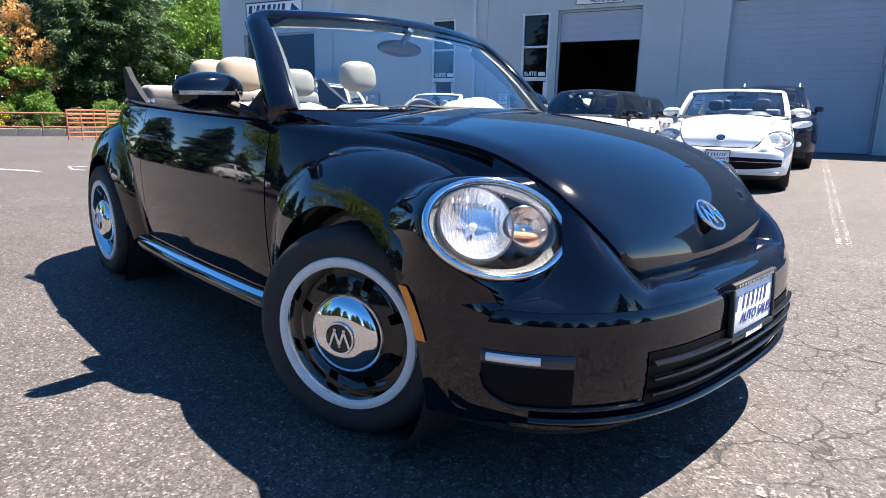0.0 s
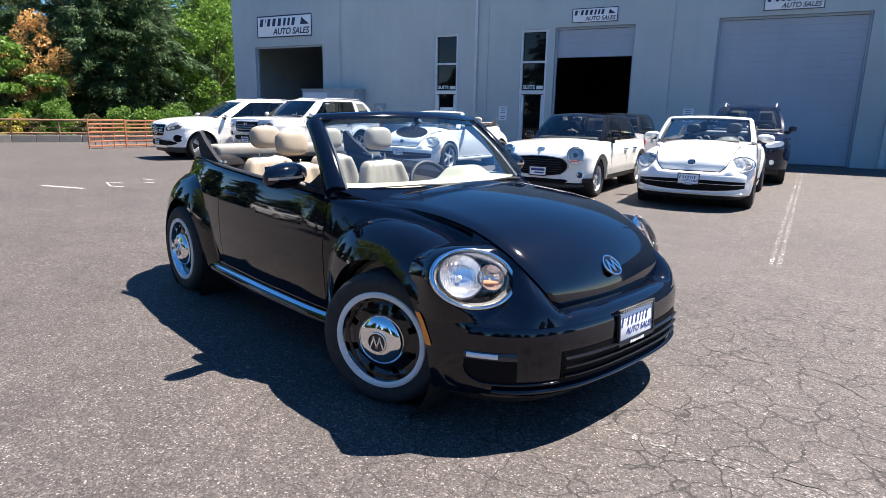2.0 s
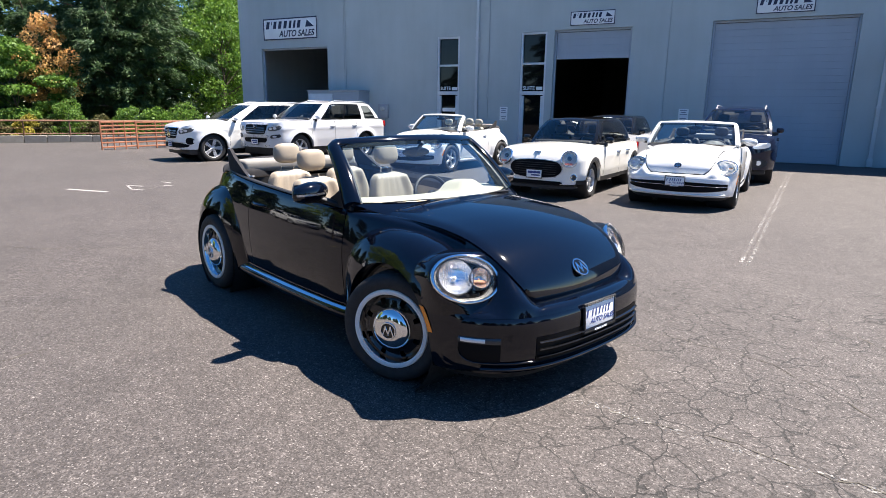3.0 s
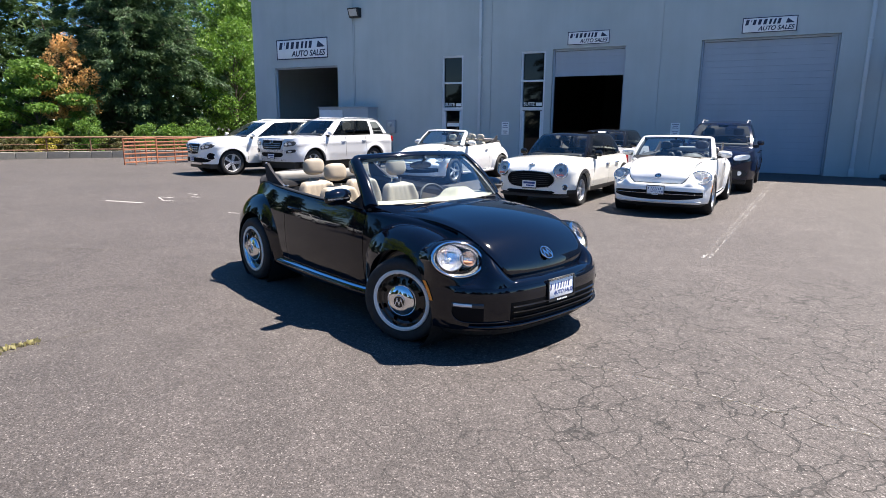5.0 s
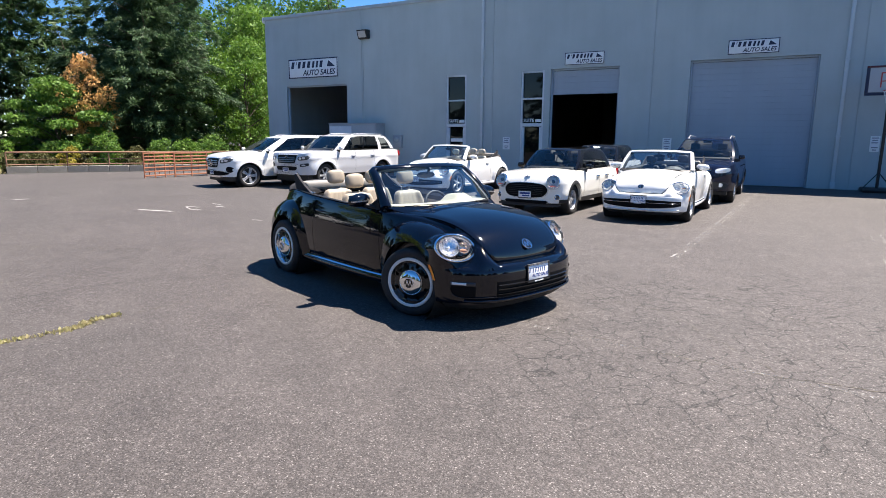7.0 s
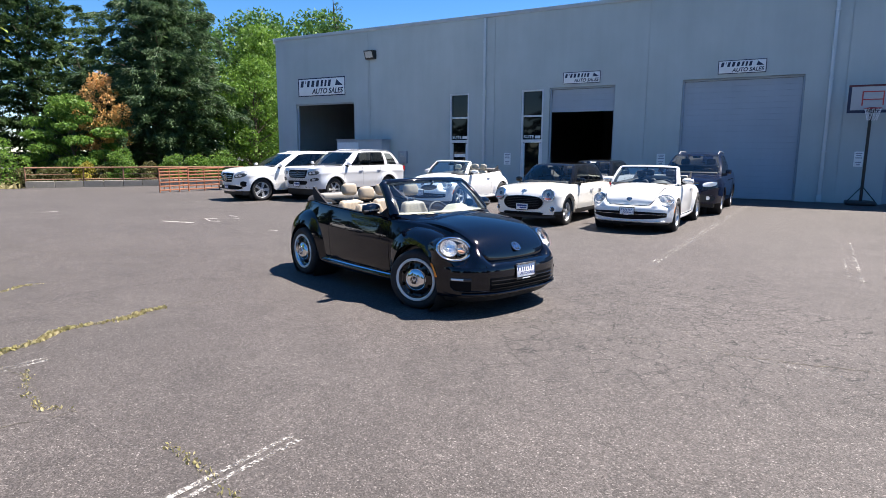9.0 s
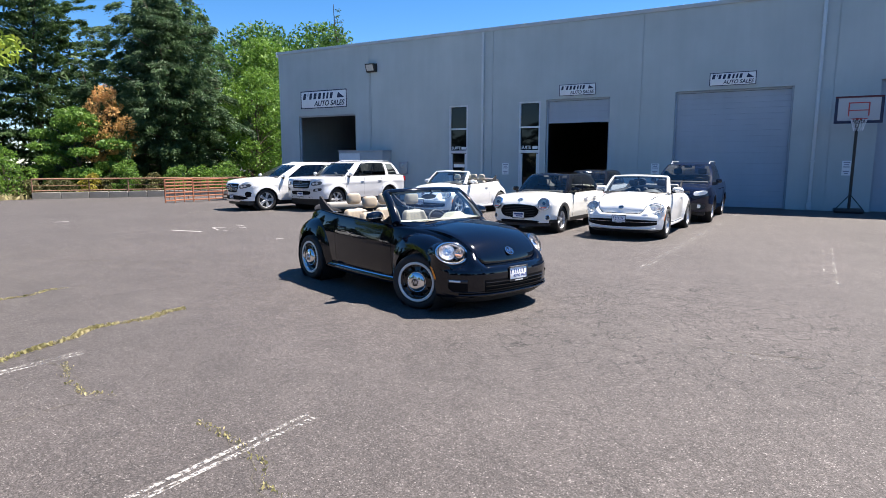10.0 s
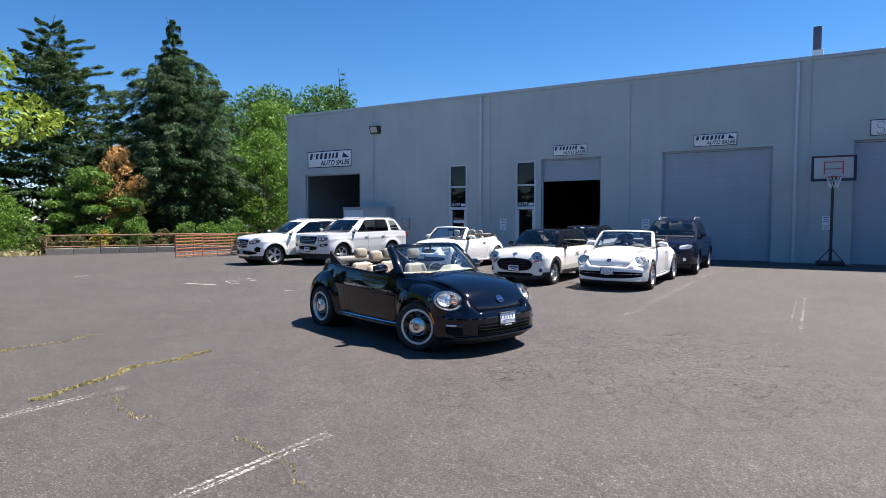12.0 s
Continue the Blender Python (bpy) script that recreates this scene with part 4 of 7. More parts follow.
def seat(parent, x, y, back_top, head_top, skin, name="front_seat", lean=16):
    """Cushion, backrest with side bolsters, and a headrest on two posts; faces +x."""
    s = part(name, box((x - 0.02, y - 0.25, 0.36), (x + 0.48, y + 0.25, 0.56), 0.06, 4), skin, parent, "leatherette bucket seat")
    h = back_top - 0.46
    tilt = pose(x, y, 0.48, 0, -lean, 0)
    bm = bmesh.new()
    us, vs = lin(-1, 1, 21), lin(0, 1, 17)
    vv, ff = [], []
    for side in (1, -1):
        for u in us:
            for v in vs:
                w = 0.245 - 0.055 * smooth01((v - 0.62) / 0.38)
                round_top = math.sqrt(max(0.0, 1 - abs(u) ** 3.2)) if v > 0.9 else 1
                z = h * v * (1 if v < 0.9 else 0.9 / v + (1 - 0.9 / v) * round_top)
                edge = (1 - abs(u) ** 4) ** 0.5 * max(0.0, 1 - max(0.0, (v - 0.85) / 0.15) ** 3) ** 0.5
                bolster = 0.05 * smooth01((abs(u) - 0.45) / 0.4) * (1 if side > 0 else 0)
                pleat = 0.003 * math.cos(u * 22) if side > 0 and abs(u) < 0.5 else 0
                vv.append((side * (0.055 + bolster + pleat) * edge, u * w, z))
        ff += grid_faces(len(us), len(vs), base=len(vv) - len(us) * len(vs))
    me = mesh_of("backrest", vv, ff, True, 180)
    put("backrest", me, skin, s, tilt)
    top = tilt @ Vector((0, 0, h))
    head = pose(top.x - 0.01, y, head_top - 0.085, 0, -8, 0)
    vv, ff = [], []
    n, m = 28, 16
    for i in range(m + 1):
        th = math.pi * i / m
        for k in range(n):
            a = math.tau * k / n
            c, sn = math.cos(a), math.sin(a)
            r = max(0.0, math.sin(th)) ** 0.62
            vv.append((0.052 * r * math.copysign(abs(c) ** 0.7, c) - 0.012 * (abs(sn) * r) ** 2, 0.124 * r * math.copysign(abs(sn) ** 0.72, sn), 0.088 * math.copysign(abs(math.cos(th)) ** 0.72, math.cos(th))))
    put("headrest", mesh_of("headrest", vv, grid_faces(m + 1, n, True), True, 180), skin, s, head)
    bm = bmesh.new()
    for dy in (-0.06, 0.06):
        add_tube(bm, [(top.x - 0.01, y + dy, head_top - 0.2), (top.x - 0.01, y + dy, top.z - 0.08)], 0.006, 8)
    part("headrest_post", bm, M["chrome"], s)
    return s


def licence_plate(parent, m, frame_mat):
    p = part("licence_plate", box((-0.152, -0.006, -0.076), (0.152, 0.0, 0.076), 0.003), M["plate"], parent, "white dealer plate in a black frame", m)
    bm = bmesh.new()
    for lo, hi in (((-0.160, -0.014, 0.073), (0.160, 0.002, 0.090)), ((-0.160, -0.014, -0.086), (0.160, 0.002, -0.070)), ((-0.160, -0.014, -0.070), (-0.148, 0.002, 0.070)), ((0.148, -0.014, -0.070), (0.160, 0.002, 0.070))):
        add_box(bm, lo, hi, 0.003, 1)
    part("plate_frame", bm, frame_mat, p, "frame")
    x = -0.135
    for k, wd in enumerate((0.028, 0.006, 0.025, 0.027, 0.027, 0.021, 0.02, 0.029)):
        zt, zb = 0.048, (0.004 if k != 1 else 0.03)
        sl = (zt - zb) * 0.2
        bm = bmesh.new()
        ww = wd * 0.5
        bm.faces.new([bm.verts.new(q) for q in ((x, -0.0075, zb), (x + ww, -0.0075, zb), (x + ww + sl, -0.0075, zt), (x + sl, -0.0075, zt))])
        part("name_bar", bm, M["plate_blue"], p, smooth=False)
        x += wd + 0.0085
    bm = text_bm("AUTO SALES", 0.042, shear=0.25, depth=0.0005, bold=0.015)
    bmesh.ops.transform(bm, matrix=pose(0.025, -0.0075, -0.025), verts=bm.verts)
    part("lettering", bm, M["plate_blue"], p, smooth=False)
    for k in range(7):
        part("frame_caption", box((-0.062 + k * 0.018, -0.0155, -0.084), (-0.049 + k * 0.018, -0.0142, -0.070)), M["plate"], p, smooth=False)
    for k in range(14):
        part("frame_lettering", box((-0.135 + k * 0.0195, -0.0150, 0.077), (-0.123 + k * 0.0195, -0.0142, 0.085)), M["grey_strip"], p, smooth=False)
    return p


M["plate_blue"] = mottled("plate_blue_ink", (0.04, 0.07, 0.26), 0.5, 6.0, 0.2)


def beetle(m, coat, skin, label, steer=0.0, retro=True, dash=None, group=""):
    """A rounded two-door convertible with its top folded; origin on the ground between the axles, nose towards +x."""
    car = thing("convertible_car", m, label, "car", group)
    # sides, in front of, on and behind the door
    spans = (("front_quarter", 0.752, 1.95, 46), ("door", -0.585, 0.745, 40), ("rear_quarter", -2.0, -0.592, 50))
    ts = [0, 0.008, 0.018, 0.03, *lin(0.06, 1.0, 30)]
    parts = {}
    for side in (-1, 1):
        for name, x0, x1, n in spans:
            v, f = surface(body_at, lin(x0, x1, n), ts)
            rim = len(ts)
            if name == "door":
                for edge in (0, n - 1):     # returns along the shut lines
                    base = len(v)
                    for j in range(rim):
                        p = v[edge * rim + j]
                        v.append((p[0], p[1] + 0.03, p[2]))
                    for j in range(rim - 1):
                        f.append((edge * rim + j, edge * rim + j + 1, base + j + 1, base + j))
            if side > 0:
                v = [(a, -b, c) for a, b, c in v]
            parts[name, side] = put(name, mesh_of(name, v, f, True, 60), coat, car)
        # dark lining behind the shut lines
        v, f = surface(lambda x, t: (x, (body_at(x, t)[1] + 0.028), body_at(x, t)[2] - 0.02 * (1 - t)), lin(-1.2, 1.2, 30), lin(0, 1, 12))
        if side > 0:
            v = [(a, -b, c) for a, b, c in v]
        put("door_jamb", mesh_of("door_jamb", v, f), M["trim"], car)
        # fenders
        v, f = fender_shell(FENDER_TOP, FENDER_MID, FENDER_OUT, WX, 0.662, 2.02, 96, 0.22)
        if side > 0:
            v = [(a, -b, c) for a, b, c in v]
        put("front_fender", mesh_of("front_fender", v, f, True, 70), coat, car, label="rounded bulging fender")
        v, f = fender_shell(REAR_TOP, REAR_MID, REAR_OUT, -WX, -2.05, -0.685, 70, 0.24)
        if side > 0:
            v = [(a, -b, c) for a, b, c in v]
        put("rear_fender", mesh_of("rear_fender", v, f, True, 70), coat, car, label="rounded bulging fender")
        # wheel wells
        for wx in (WX, -WX):
            bm = bmesh.new()
            add_lathe(bm, [(0.405, side * 0.86), (0.405, side * 0.45), (0.02, side * 0.45)], 40)
            bmesh.ops.transform(bm, matrix=pose(wx, 0, WZ), verts=bm.verts)
            part("wheel_well", bm, M["trim"], car)
        # rocker with bright strip
        us, vs = lin(-0.84, 0.86, 40), lin(0, 1, 12)

        def rocker(x, t, grow=0.0):
            a = math.radians(-100 + 200 * t)
            y = curve_at(SIDE_Y, x) - 0.045 + (0.055 + grow) * max(-0.4, math.cos(a))
            return (x, side * y, 0.268 + (0.052 + grow) * math.sin(a))

        v, f = surface(rocker, us, vs)
        rk = put("rocker_panel", mesh_of("rocker_panel", v, f), coat, car)
        v, f = surface(lambda x, t: rocker(x, 0.70 + 0.12 * t, 0.004), lin(-0.76, 0.80, 40), lin(0, 1, 5))
        put("rocker_strip", mesh_of("rocker_strip", v, f), M["chrome"], rk, label="bright metal strip")
        # mirror
        mm = pose(0.525, side * 0.925, 1.068, 0, 0, side * -8)
        v = []
        n, k = 28, 15
        for i in range(k + 1):
            th = math.pi * i / k
            for j in range(n):
                a = math.tau * j / n
                c, sn = math.cos(a), math.sin(a)
                r = max(0.0, math.sin(th)) ** 0.75
                xx = 0.075 * r * c if c > 0 else 0.028 * r * c
                v.append((xx, side * -0.135 * math.cos(th), 0.070 * r * math.copysign(abs(sn) ** 0.85, sn) + 0.008 * math.cos(th)))
        mir = put("side_mirror", mesh_of("side_mirror", v, grid_faces(k + 1, n, True), True, 180), coat, car, mm, "painted door mirror with silver strip")
        bm = bmesh.new()
        add_tube(bm, [(0.02, side * 0.10, -0.035), (0.015, side * -0.105 + side * 0.0, -0.075)], 0.02, 10, flat=0.6)
        add_tube(bm, [(0.03, side * -0.06, -0.04), (0.10, side * -0.155, -0.085)], [0.028, 0.034], 10, flat=0.6)
        part("mirror_foot", bm, M["trim"], mir)
        v, f = surface(lambda s, t: (0.0755 * math.sin(math.radians(18 + 144 * s)) ** 0.75 * math.cos(math.asin(max(-1, min(1, (-0.012 + 0.013 * t - 0.008 * s) / 0.070)))) + 0.001,
                                     side * -0.135 * math.cos(math.radians(18 + 144 * s)) * -1, -0.016 + 0.014 * t + 0.006 * s), lin(0.0, 0.72, 24), (0, 0.5, 1))
        put("mirror_strip", mesh_of("mirror_strip", v, f), M["grey_strip"], mir)
        part("mirror_pane", box((-0.030, -0.105, -0.052), (-0.026, 0.105, 0.052), 0.0), M["mirror"], mir)
        # side marker
        bm = bmesh.new()
        us = lin(0, 1, 9)
        rows = []
        for u in us:
            a = math.radians(35 - 22 * u)
            x0, z0 = WX + (ARCH + 0.004) * math.cos(a), WZ + (ARCH + 0.004) * math.sin(a)
            row = []
            for q in (0, 0.5, 1):
                x = x0 + 0.030 * q
                y = curve_at(FENDER_OUT, x) + 0.005 - 0.035 * ((0.5 - z0) / 0.3) ** 2 * (z0 < 0.5)
                row.append(bm.verts.new((x, side * y, z0)))
            rows.append(row)
        for a, b in zip(rows, rows[1:]):
            for q in (0, 1):
                bm.faces.new((a[q], a[q + 1], b[q + 1], b[q]))
        part("side_marker", bm, M["amber"], car, "amber side marker lamp")
        # door handle
        p = body_at(-0.40, 0.20)
        bm = bmesh.new()
        y = -p[1] + 0.022
        add_tube(bm, [(-0.50, side * (y - 0.02), p[2]), (-0.47, side * y, p[2]), (-0.34, side * y, p[2] - 0.003), (-0.31, side * (y - 0.02), p[2] - 0.004)], [0.012, 0.016, 0.016, 0.012], 12, flat=0.7)
        part("door_handle", bm, coat, parts["door", side])
        # lamps
        lm = lamp_frame()
        if not retro:
            lm = Matrix.Translation((0.012, 0.022, -0.028)) @ lm
        lm0 = lm.copy()
        if side > 0:
            fl = Matrix.Diagonal((1, -1, 1, 1))
            flip = Matrix.Diagonal((-1, 1, 1, 1))
            lm = fl @ lm @ flip
        headlamp(car, lm, coat, M["lamp_grey"] if retro else M["lamp_pale"])
        v, f = lamp_collar(lm if side < 0 else lm0, [fender_shell(FENDER_TOP, FENDER_MID, FENDER_OUT, WX, 0.662, 2.02, 60, 0.22), surface(hood_at, lin(0, 1, 30), lin(0, 1, 20)),
                            surface(nose_at, lin(0.11, 1.0, 50), lin(0.2, 0.602, 24)), surface(nose_fill, lin(0, 1, 40), lin(0, 1, 12)), surface(body_at, lin(0.9, 1.95, 40), lin(0, 1, 20))])
        if side > 0:
            v = [(a, -b, c) for a, b, c in v]
        put("lamp_collar", mesh_of("lamp_collar", v, f, True, 180), coat, car)
    # hood
    us = lin(0, 1, 40)
    v, f = surface(lambda u, q: hood_at(u, q), us, lin(-1, 1, 41))
    n = len(v)
    skirt = [i * 41 for i in range(40)] + [39 * 41 + j for j in range(1, 41)] + [i * 41 + 40 for i in range(38, -1, -1)]
    for i in skirt:
        x, y, z = v[i]
        v.append((x - 0.01, y * 0.985, z - 0.025))
    f += [(skirt[k], skirt[k + 1], n + k + 1, n + k) for k in range(len(skirt) - 1)]
    hood = put("hood", mesh_of("hood", v, f, True, 45), coat, car, label="long domed hood")
    # shut line along the hood's edge
    edge = [hood_at(u, -1, -0.006) for u in lin(0.10, 0.985, 26)] + [hood_at(1.0, q, -0.006) for q in lin(-0.97, 0.97, 17)] + [hood_at(u, 1, -0.006) for u in lin(0.985, 0.10, 26)]
    if not retro:
        part("hood_gap", add_tube(bmesh.new(), [(x + 0.003, y * 1.006, z) for x, y, z in edge], 0.005, 6), M["void"], hood)
    # bumper skin and its openings, flush black patches with recess shade in their colour
    zs = [0.16, 0.18, 0.20, 0.22, 0.24, 0.27, 0.30, 0.34, 0.38, 0.42, 0.46, 0.48, 0.50, 0.515, 0.528, 0.540, 0.550, 0.559, 0.567, 0.574, 0.579, 0.584, 0.593, 0.606]
    v, f = surface(lambda s, z: nose_at(s, z), lin(0.11, 1.89, 121), zs)
    nose = put("front_bumper", mesh_of("front_bumper", v, f, True, 60), coat, car, label="smooth wrap-around bumper")
    v, f = surface(nose_fill, lin(0, 2, 81), lin(0, 1, 12))
    put("nose_panel", mesh_of("nose_panel", v, f, True, 180), coat, car)
    g0 = 0.60 if retro else 0.30

    def mouth(s, t):
        if retro:
            return nose_at(s, 0.282 + 0.143 * t, 0.003)
        k = (abs(s - 1) / (1 - g0)) ** 2
        lo, hi = 0.292 + 0.052 * k, 0.462 - 0.030 * k
        return nose_at(s, lo + (hi - lo) * t, 0.003)

    v, f = surface(mouth, lin(g0, 2 - g0, 60), lin(0, 1, 10))
    grille = put("grille", mesh_of("grille", v, f), M["void"], nose, label="black lower grille")
    if not retro:
        v, f = surface(lambda s, t: nose_at(s, 0.404 - 0.010 * ((s - 1) / (1 - g0)) ** 2 + 0.006 * math.sin(t), 0.006 + 0.010 * math.cos(t)), lin(g0 + 0.02, 1.98 - g0, 60), lin(-1.57, 1.57, 6))
        put("grille_strip", mesh_of("grille_strip", v, f), M["chrome"], grille, label="thin bright strip")
    for z in (0.313, 0.355, 0.395) if retro else ():
        v, f = surface(lambda s, t: nose_at(s, z + 0.007 * math.sin(t), 0.006 + 0.014 * math.cos(t)), lin(g0 + 0.01, 1.99 - g0, 60), lin(-1.57, 1.57, 6))
        put("grille_slat", mesh_of("grille_slat", v, f), M["gloss_black"], grille)
    v, f = surface(lambda s, t: nose_at(s, 0.255 + 0.014 * math.sin(t), 0.004 + 0.022 * math.cos(t)), lin(0.34, 1.66, 90), lin(-1.57, 1.57, 8))
    put("chin_lip", mesh_of("chin_lip", v, f), coat, nose)
    v, f = surface(lambda s, z: nose_at(s, z, 0.002), lin(0.13, 1.87, 90), lin(0.158, 0.225, 4))
    put("valance", mesh_of("valance", v, f), M["trim"], nose)
    for s0, s1 in ((0.235, 0.43), (1.57, 1.765)) if retro else ():
        def pocket(s, t):
            k = (s - s0) / (s1 - s0) if s0 < 1 else (s1 - s) / (s1 - s0)
            h = 0.030 + 0.077 * math.sqrt(max(0.0, 1 - (1 - min(1.0, k / 0.45)) ** 2))
            return nose_at(s, 0.399 - h * t, 0.003)

        v, f = surface(pocket, lin(s0, s1, 30), lin(0, 1, 8))
        pod = put("fog_pod", mesh_of("fog_pod", v, f), M["void"], nose, label="flush black patch for the shaded lower bumper pocket")
        inner = 0.595 if s0 < 1 else 1.405

        def pocket_rim(s, t):
            k = abs(s - (s0 if s0 < 1 else s1)) / (s1 - s0)
            h = 0.030 + 0.077 * math.sqrt(max(0.0, 1 - (1 - min(1.0, k / 0.45)) ** 2))
            return nose_at(s, 0.395 - h + 0.007 * math.sin(t), 0.003 + 0.010 * math.cos(t))

        v, f = surface(pocket_rim, lin(s0, inner, 44) if s0 < 1 else lin(inner, s1, 44), lin(-1.57, 1.57, 6))
        put("pocket_rim", mesh_of("pocket_rim", v, f), M["gloss_black"], pod, label="gloss black pocket lip")
        v, f = surface(lambda s, t: nose_at(s, 0.414 + 0.018 * math.sin(t), 0.002 + 0.008 * math.cos(t)), lin(s0, s1, 24), lin(-1.57, 1.57, 6))
        put("daytime_lamp", mesh_of("daytime_lamp", v, f), M["smoke"], pod)
        a, b = (s0 + 0.012, s0 + 0.125) if s0 < 1 else (s1 - 0.125, s1 - 0.012)
        v, f = surface(lambda s, t: nose_at(s, 0.416 + 0.012 * math.sin(t), 0.006 + 0.006 * math.cos(t)), lin(a, b, 14), lin(-1.57, 1.57, 6))
        put("daytime_bulb", mesh_of("daytime_bulb", v, f), M["reflector"], pod, label="bright strip lamp")
    # cowl between hood and windscreen, and wipers
    def screen(a, b, out=0.0):
        x0, y0, z0 = 1.075 - 0.295 * a * a, 0.770 * a, 1.028 - 0.014 * a * a
        x1, y1, z1 = 0.505 - 0.12 * a * a, 0.660 * a, 1.412 - 0.026 * a * a
        bow = 0.022 * math.sin(math.pi * max(0.0, b))
        if b < 0:
            y0, y1, x1 = y0 * (1 + 0.55 * b), y1 * (1 + 0.55 * b), x0
        return (x0 + (x1 - x0) * b + bow * 0.5 + out * 0.55, y0 + (y1 - y0) * b, z0 + (z1 - z0) * b + bow + out * 0.83)

    v, f = surface(lambda a, t: (lambda p, h: tuple(p[k] + (h[k] - p[k]) * t for k in range(3)))(screen(a, -0.02), hood_at(0.03 + 0.11 * abs(a) ** 3, -a, -0.006)), lin(-1, 1, 31), lin(0, 1, 5))
    put("cowl", mesh_of("cowl", v, f), M["trim"] if not retro else coat, car)
    v, f = surface(lambda a, b: screen(a, b), lin(-0.985, 0.985, 33), lin(0.0, 0.985, 15))
    ws = put("windscreen", mesh_of("windscreen", v, f, True, 180), M["glass"], car, label="clear curved windscreen")
    ws.visible_shadow = False
    v, f = surface(lambda a, b: screen(a, b, 0.003), lin(-0.95, 0.95, 33), lin(0.80, 0.93, 5))
    put("sunshade_band", mesh_of("sunshade_band", v, f, True, 180), M["blue_tint"], ws).visible_shadow = False
    # painted frame: a flat band round the glass with a rounded outer edge
    def rim_point(k, r):
        """k runs up one pillar (0..1), across the header (1..2) and down the other (2..3); r from the glass outwards."""
        if k <= 1:
            return -(0.948 + 0.095 * r), -0.30 + 1.30 * k * (1 + 0.02 * r)
        if k <= 2:
            return -(0.948 + 0.095 * r) * (3 - 2 * k), 0.905 + 0.115 * r
        return (0.948 + 0.095 * r), -0.30 + 1.30 * (3 - k) * (1 + 0.02 * r)

    ks = [*lin(0, 0.93, 14), *lin(1.03, 1.97, 25), *lin(2.07, 3, 14)]
    prof = [(-0.02, -0.030), (-0.02, 0.006), (0.12, 0.013), (0.50, 0.020), (0.85, 0.014), (1.05, -0.004), (1.10, -0.024), (0.95, -0.045), (0.4, -0.050), (-0.02, -0.030)]
    v = []
    for k in ks:
        for r, o in prof:
            a, b = rim_point(k, r)
            v.append(screen(a, b, o))
    put("windscreen_frame", mesh_of("windscreen_frame", v, grid_faces(len(ks), len(prof)), True, 50), coat, car, label="painted windscreen frame")
    # cowl sides between hood edge and body
    he = [(r[3], r[4], r[5]) for r in HOOD]

    def cowl_side(x, t):
        o = body_at(x, 0)
        if x >= he[0][0]:
            yi = curve_at([(e[0], e[1]) for e in he], x) - 0.02
            zi = curve_at([(e[0], e[2]) for e in he], x) - 0.012
        else:
            yi, zi = 0.60, 0.985
        z = o[2] + (zi - o[2]) * t + 0.006 * math.sin(t * math.pi)
        return (x, -(-o[1] + (yi + o[1]) * t), z)

    for sd in (-1, 1):
        v, f = surface(cowl_side, lin(0.66, 1.94, 50), lin(0, 1, 7))
        if sd > 0:
            v = [(a, -b, c) for a, b, c in v]
        put("cowl_side", mesh_of("cowl_side", v, f, True, 60), coat, car)
    # inner side of the pillars and header
    for k, s0 in enumerate((-1, 1)):
        bm = bmesh.new()
        add_tube(bm, [(p[0] - 0.045, p[1], p[2] - 0.03) for p in (screen(s0 * 0.93, b) for b in lin(0.0, 0.93, 7))], 0.034, 8)
        part("pillar_trim", bm, M["trim"], car)
        # quarter post ahead of the door glass
        bm = bmesh.new()
        tri = [(0.46, 0.786, 0.975), (0.78, 0.775, 0.965), (0.70, 0.762, 1.085), (0.655, 0.760, 1.10), (0.56, 0.772, 1.035)]
        lo = [bm.verts.new((x, s0 * y, z)) for x, y, z in tri]
        hi = [bm.verts.new((x, s0 * (y - 0.022), z)) for x, y, z in tri]
        bm.faces.new(lo), bm.faces.new(hi[::-1])
        for i in range(5):
            bm.faces.new((lo[i], lo[(i + 1) % 5], hi[(i + 1) % 5], hi[i]))
        part("mirror_sail", bm, M["trim"], car, "black corner panel under the mirror", smooth=False)
    for a0, a1, b in ((-0.80, -0.10, -0.03), (0.06, 0.72, -0.03)):
        bm = bmesh.new()
        add_tube(bm, [screen(a0 + (a1 - a0) * t, b + 0.02 * math.sin(t * 3), 0.008) for t in lin(0, 1, 12)], 0.0035, 6)
        add_tube(bm, [(lambda p: (p[0] + 0.03, p[1], p[2] - 0.012))(screen(a1, 0)), screen(a0 + (a1 - a0) * 0.45, b + 0.01, 0.014)], [0.007, 0.004], 8)
        part("wiper", bm, M["trim"], car)
    bm = bmesh.new()
    for y in (-0.50, -0.18, 0.22):
        add_lathe(bm, [(0.0005, 0.014), (0.008, 0.012), (0.012, 0.0)], 10, "z")
    bm.free()
    # inside mirror
    bm = bmesh.new()
    ellipse_loft(bm, [(0.0005, 0.0005, 0.022), (0.10, 0.026, 0.020), (0.125, 0.036, 0.006), (0.125, 0.036, -0.012), (0.118, 0.030, -0.016), (0.0005, 0.0005, -0.016)], 32)
    rv = part("rear_view_mirror", bm, M["trim"], car, "black inside mirror", pose(0.505, 0.0, 1.295, 0, 0, 90))
    part("mirror_arm", add_tube(bmesh.new(), [(0.0, -0.015, 0.02), (0.0, -0.075, 0.075)], 0.014, 8), M["trim"], rv)
    # cabin tub
    v, f = [], []
    xs = lin(-1.16, 0.80, 30)
    for x in xs:
        yb, zb = curve_at(BELT_Y, x), curve_at(BELT_Z, x)
        v += [(x, -(yb - 0.012), zb - 0.004), (x, -(yb - 0.06), zb + 0.004), (x, -(yb - 0.10), zb - 0.03), (x, -(yb - 0.12), 0.60), (x, -(yb - 0.13), 0.32), (x, 0, 0.30)]
    half = (v, grid_faces(len(xs), 6))
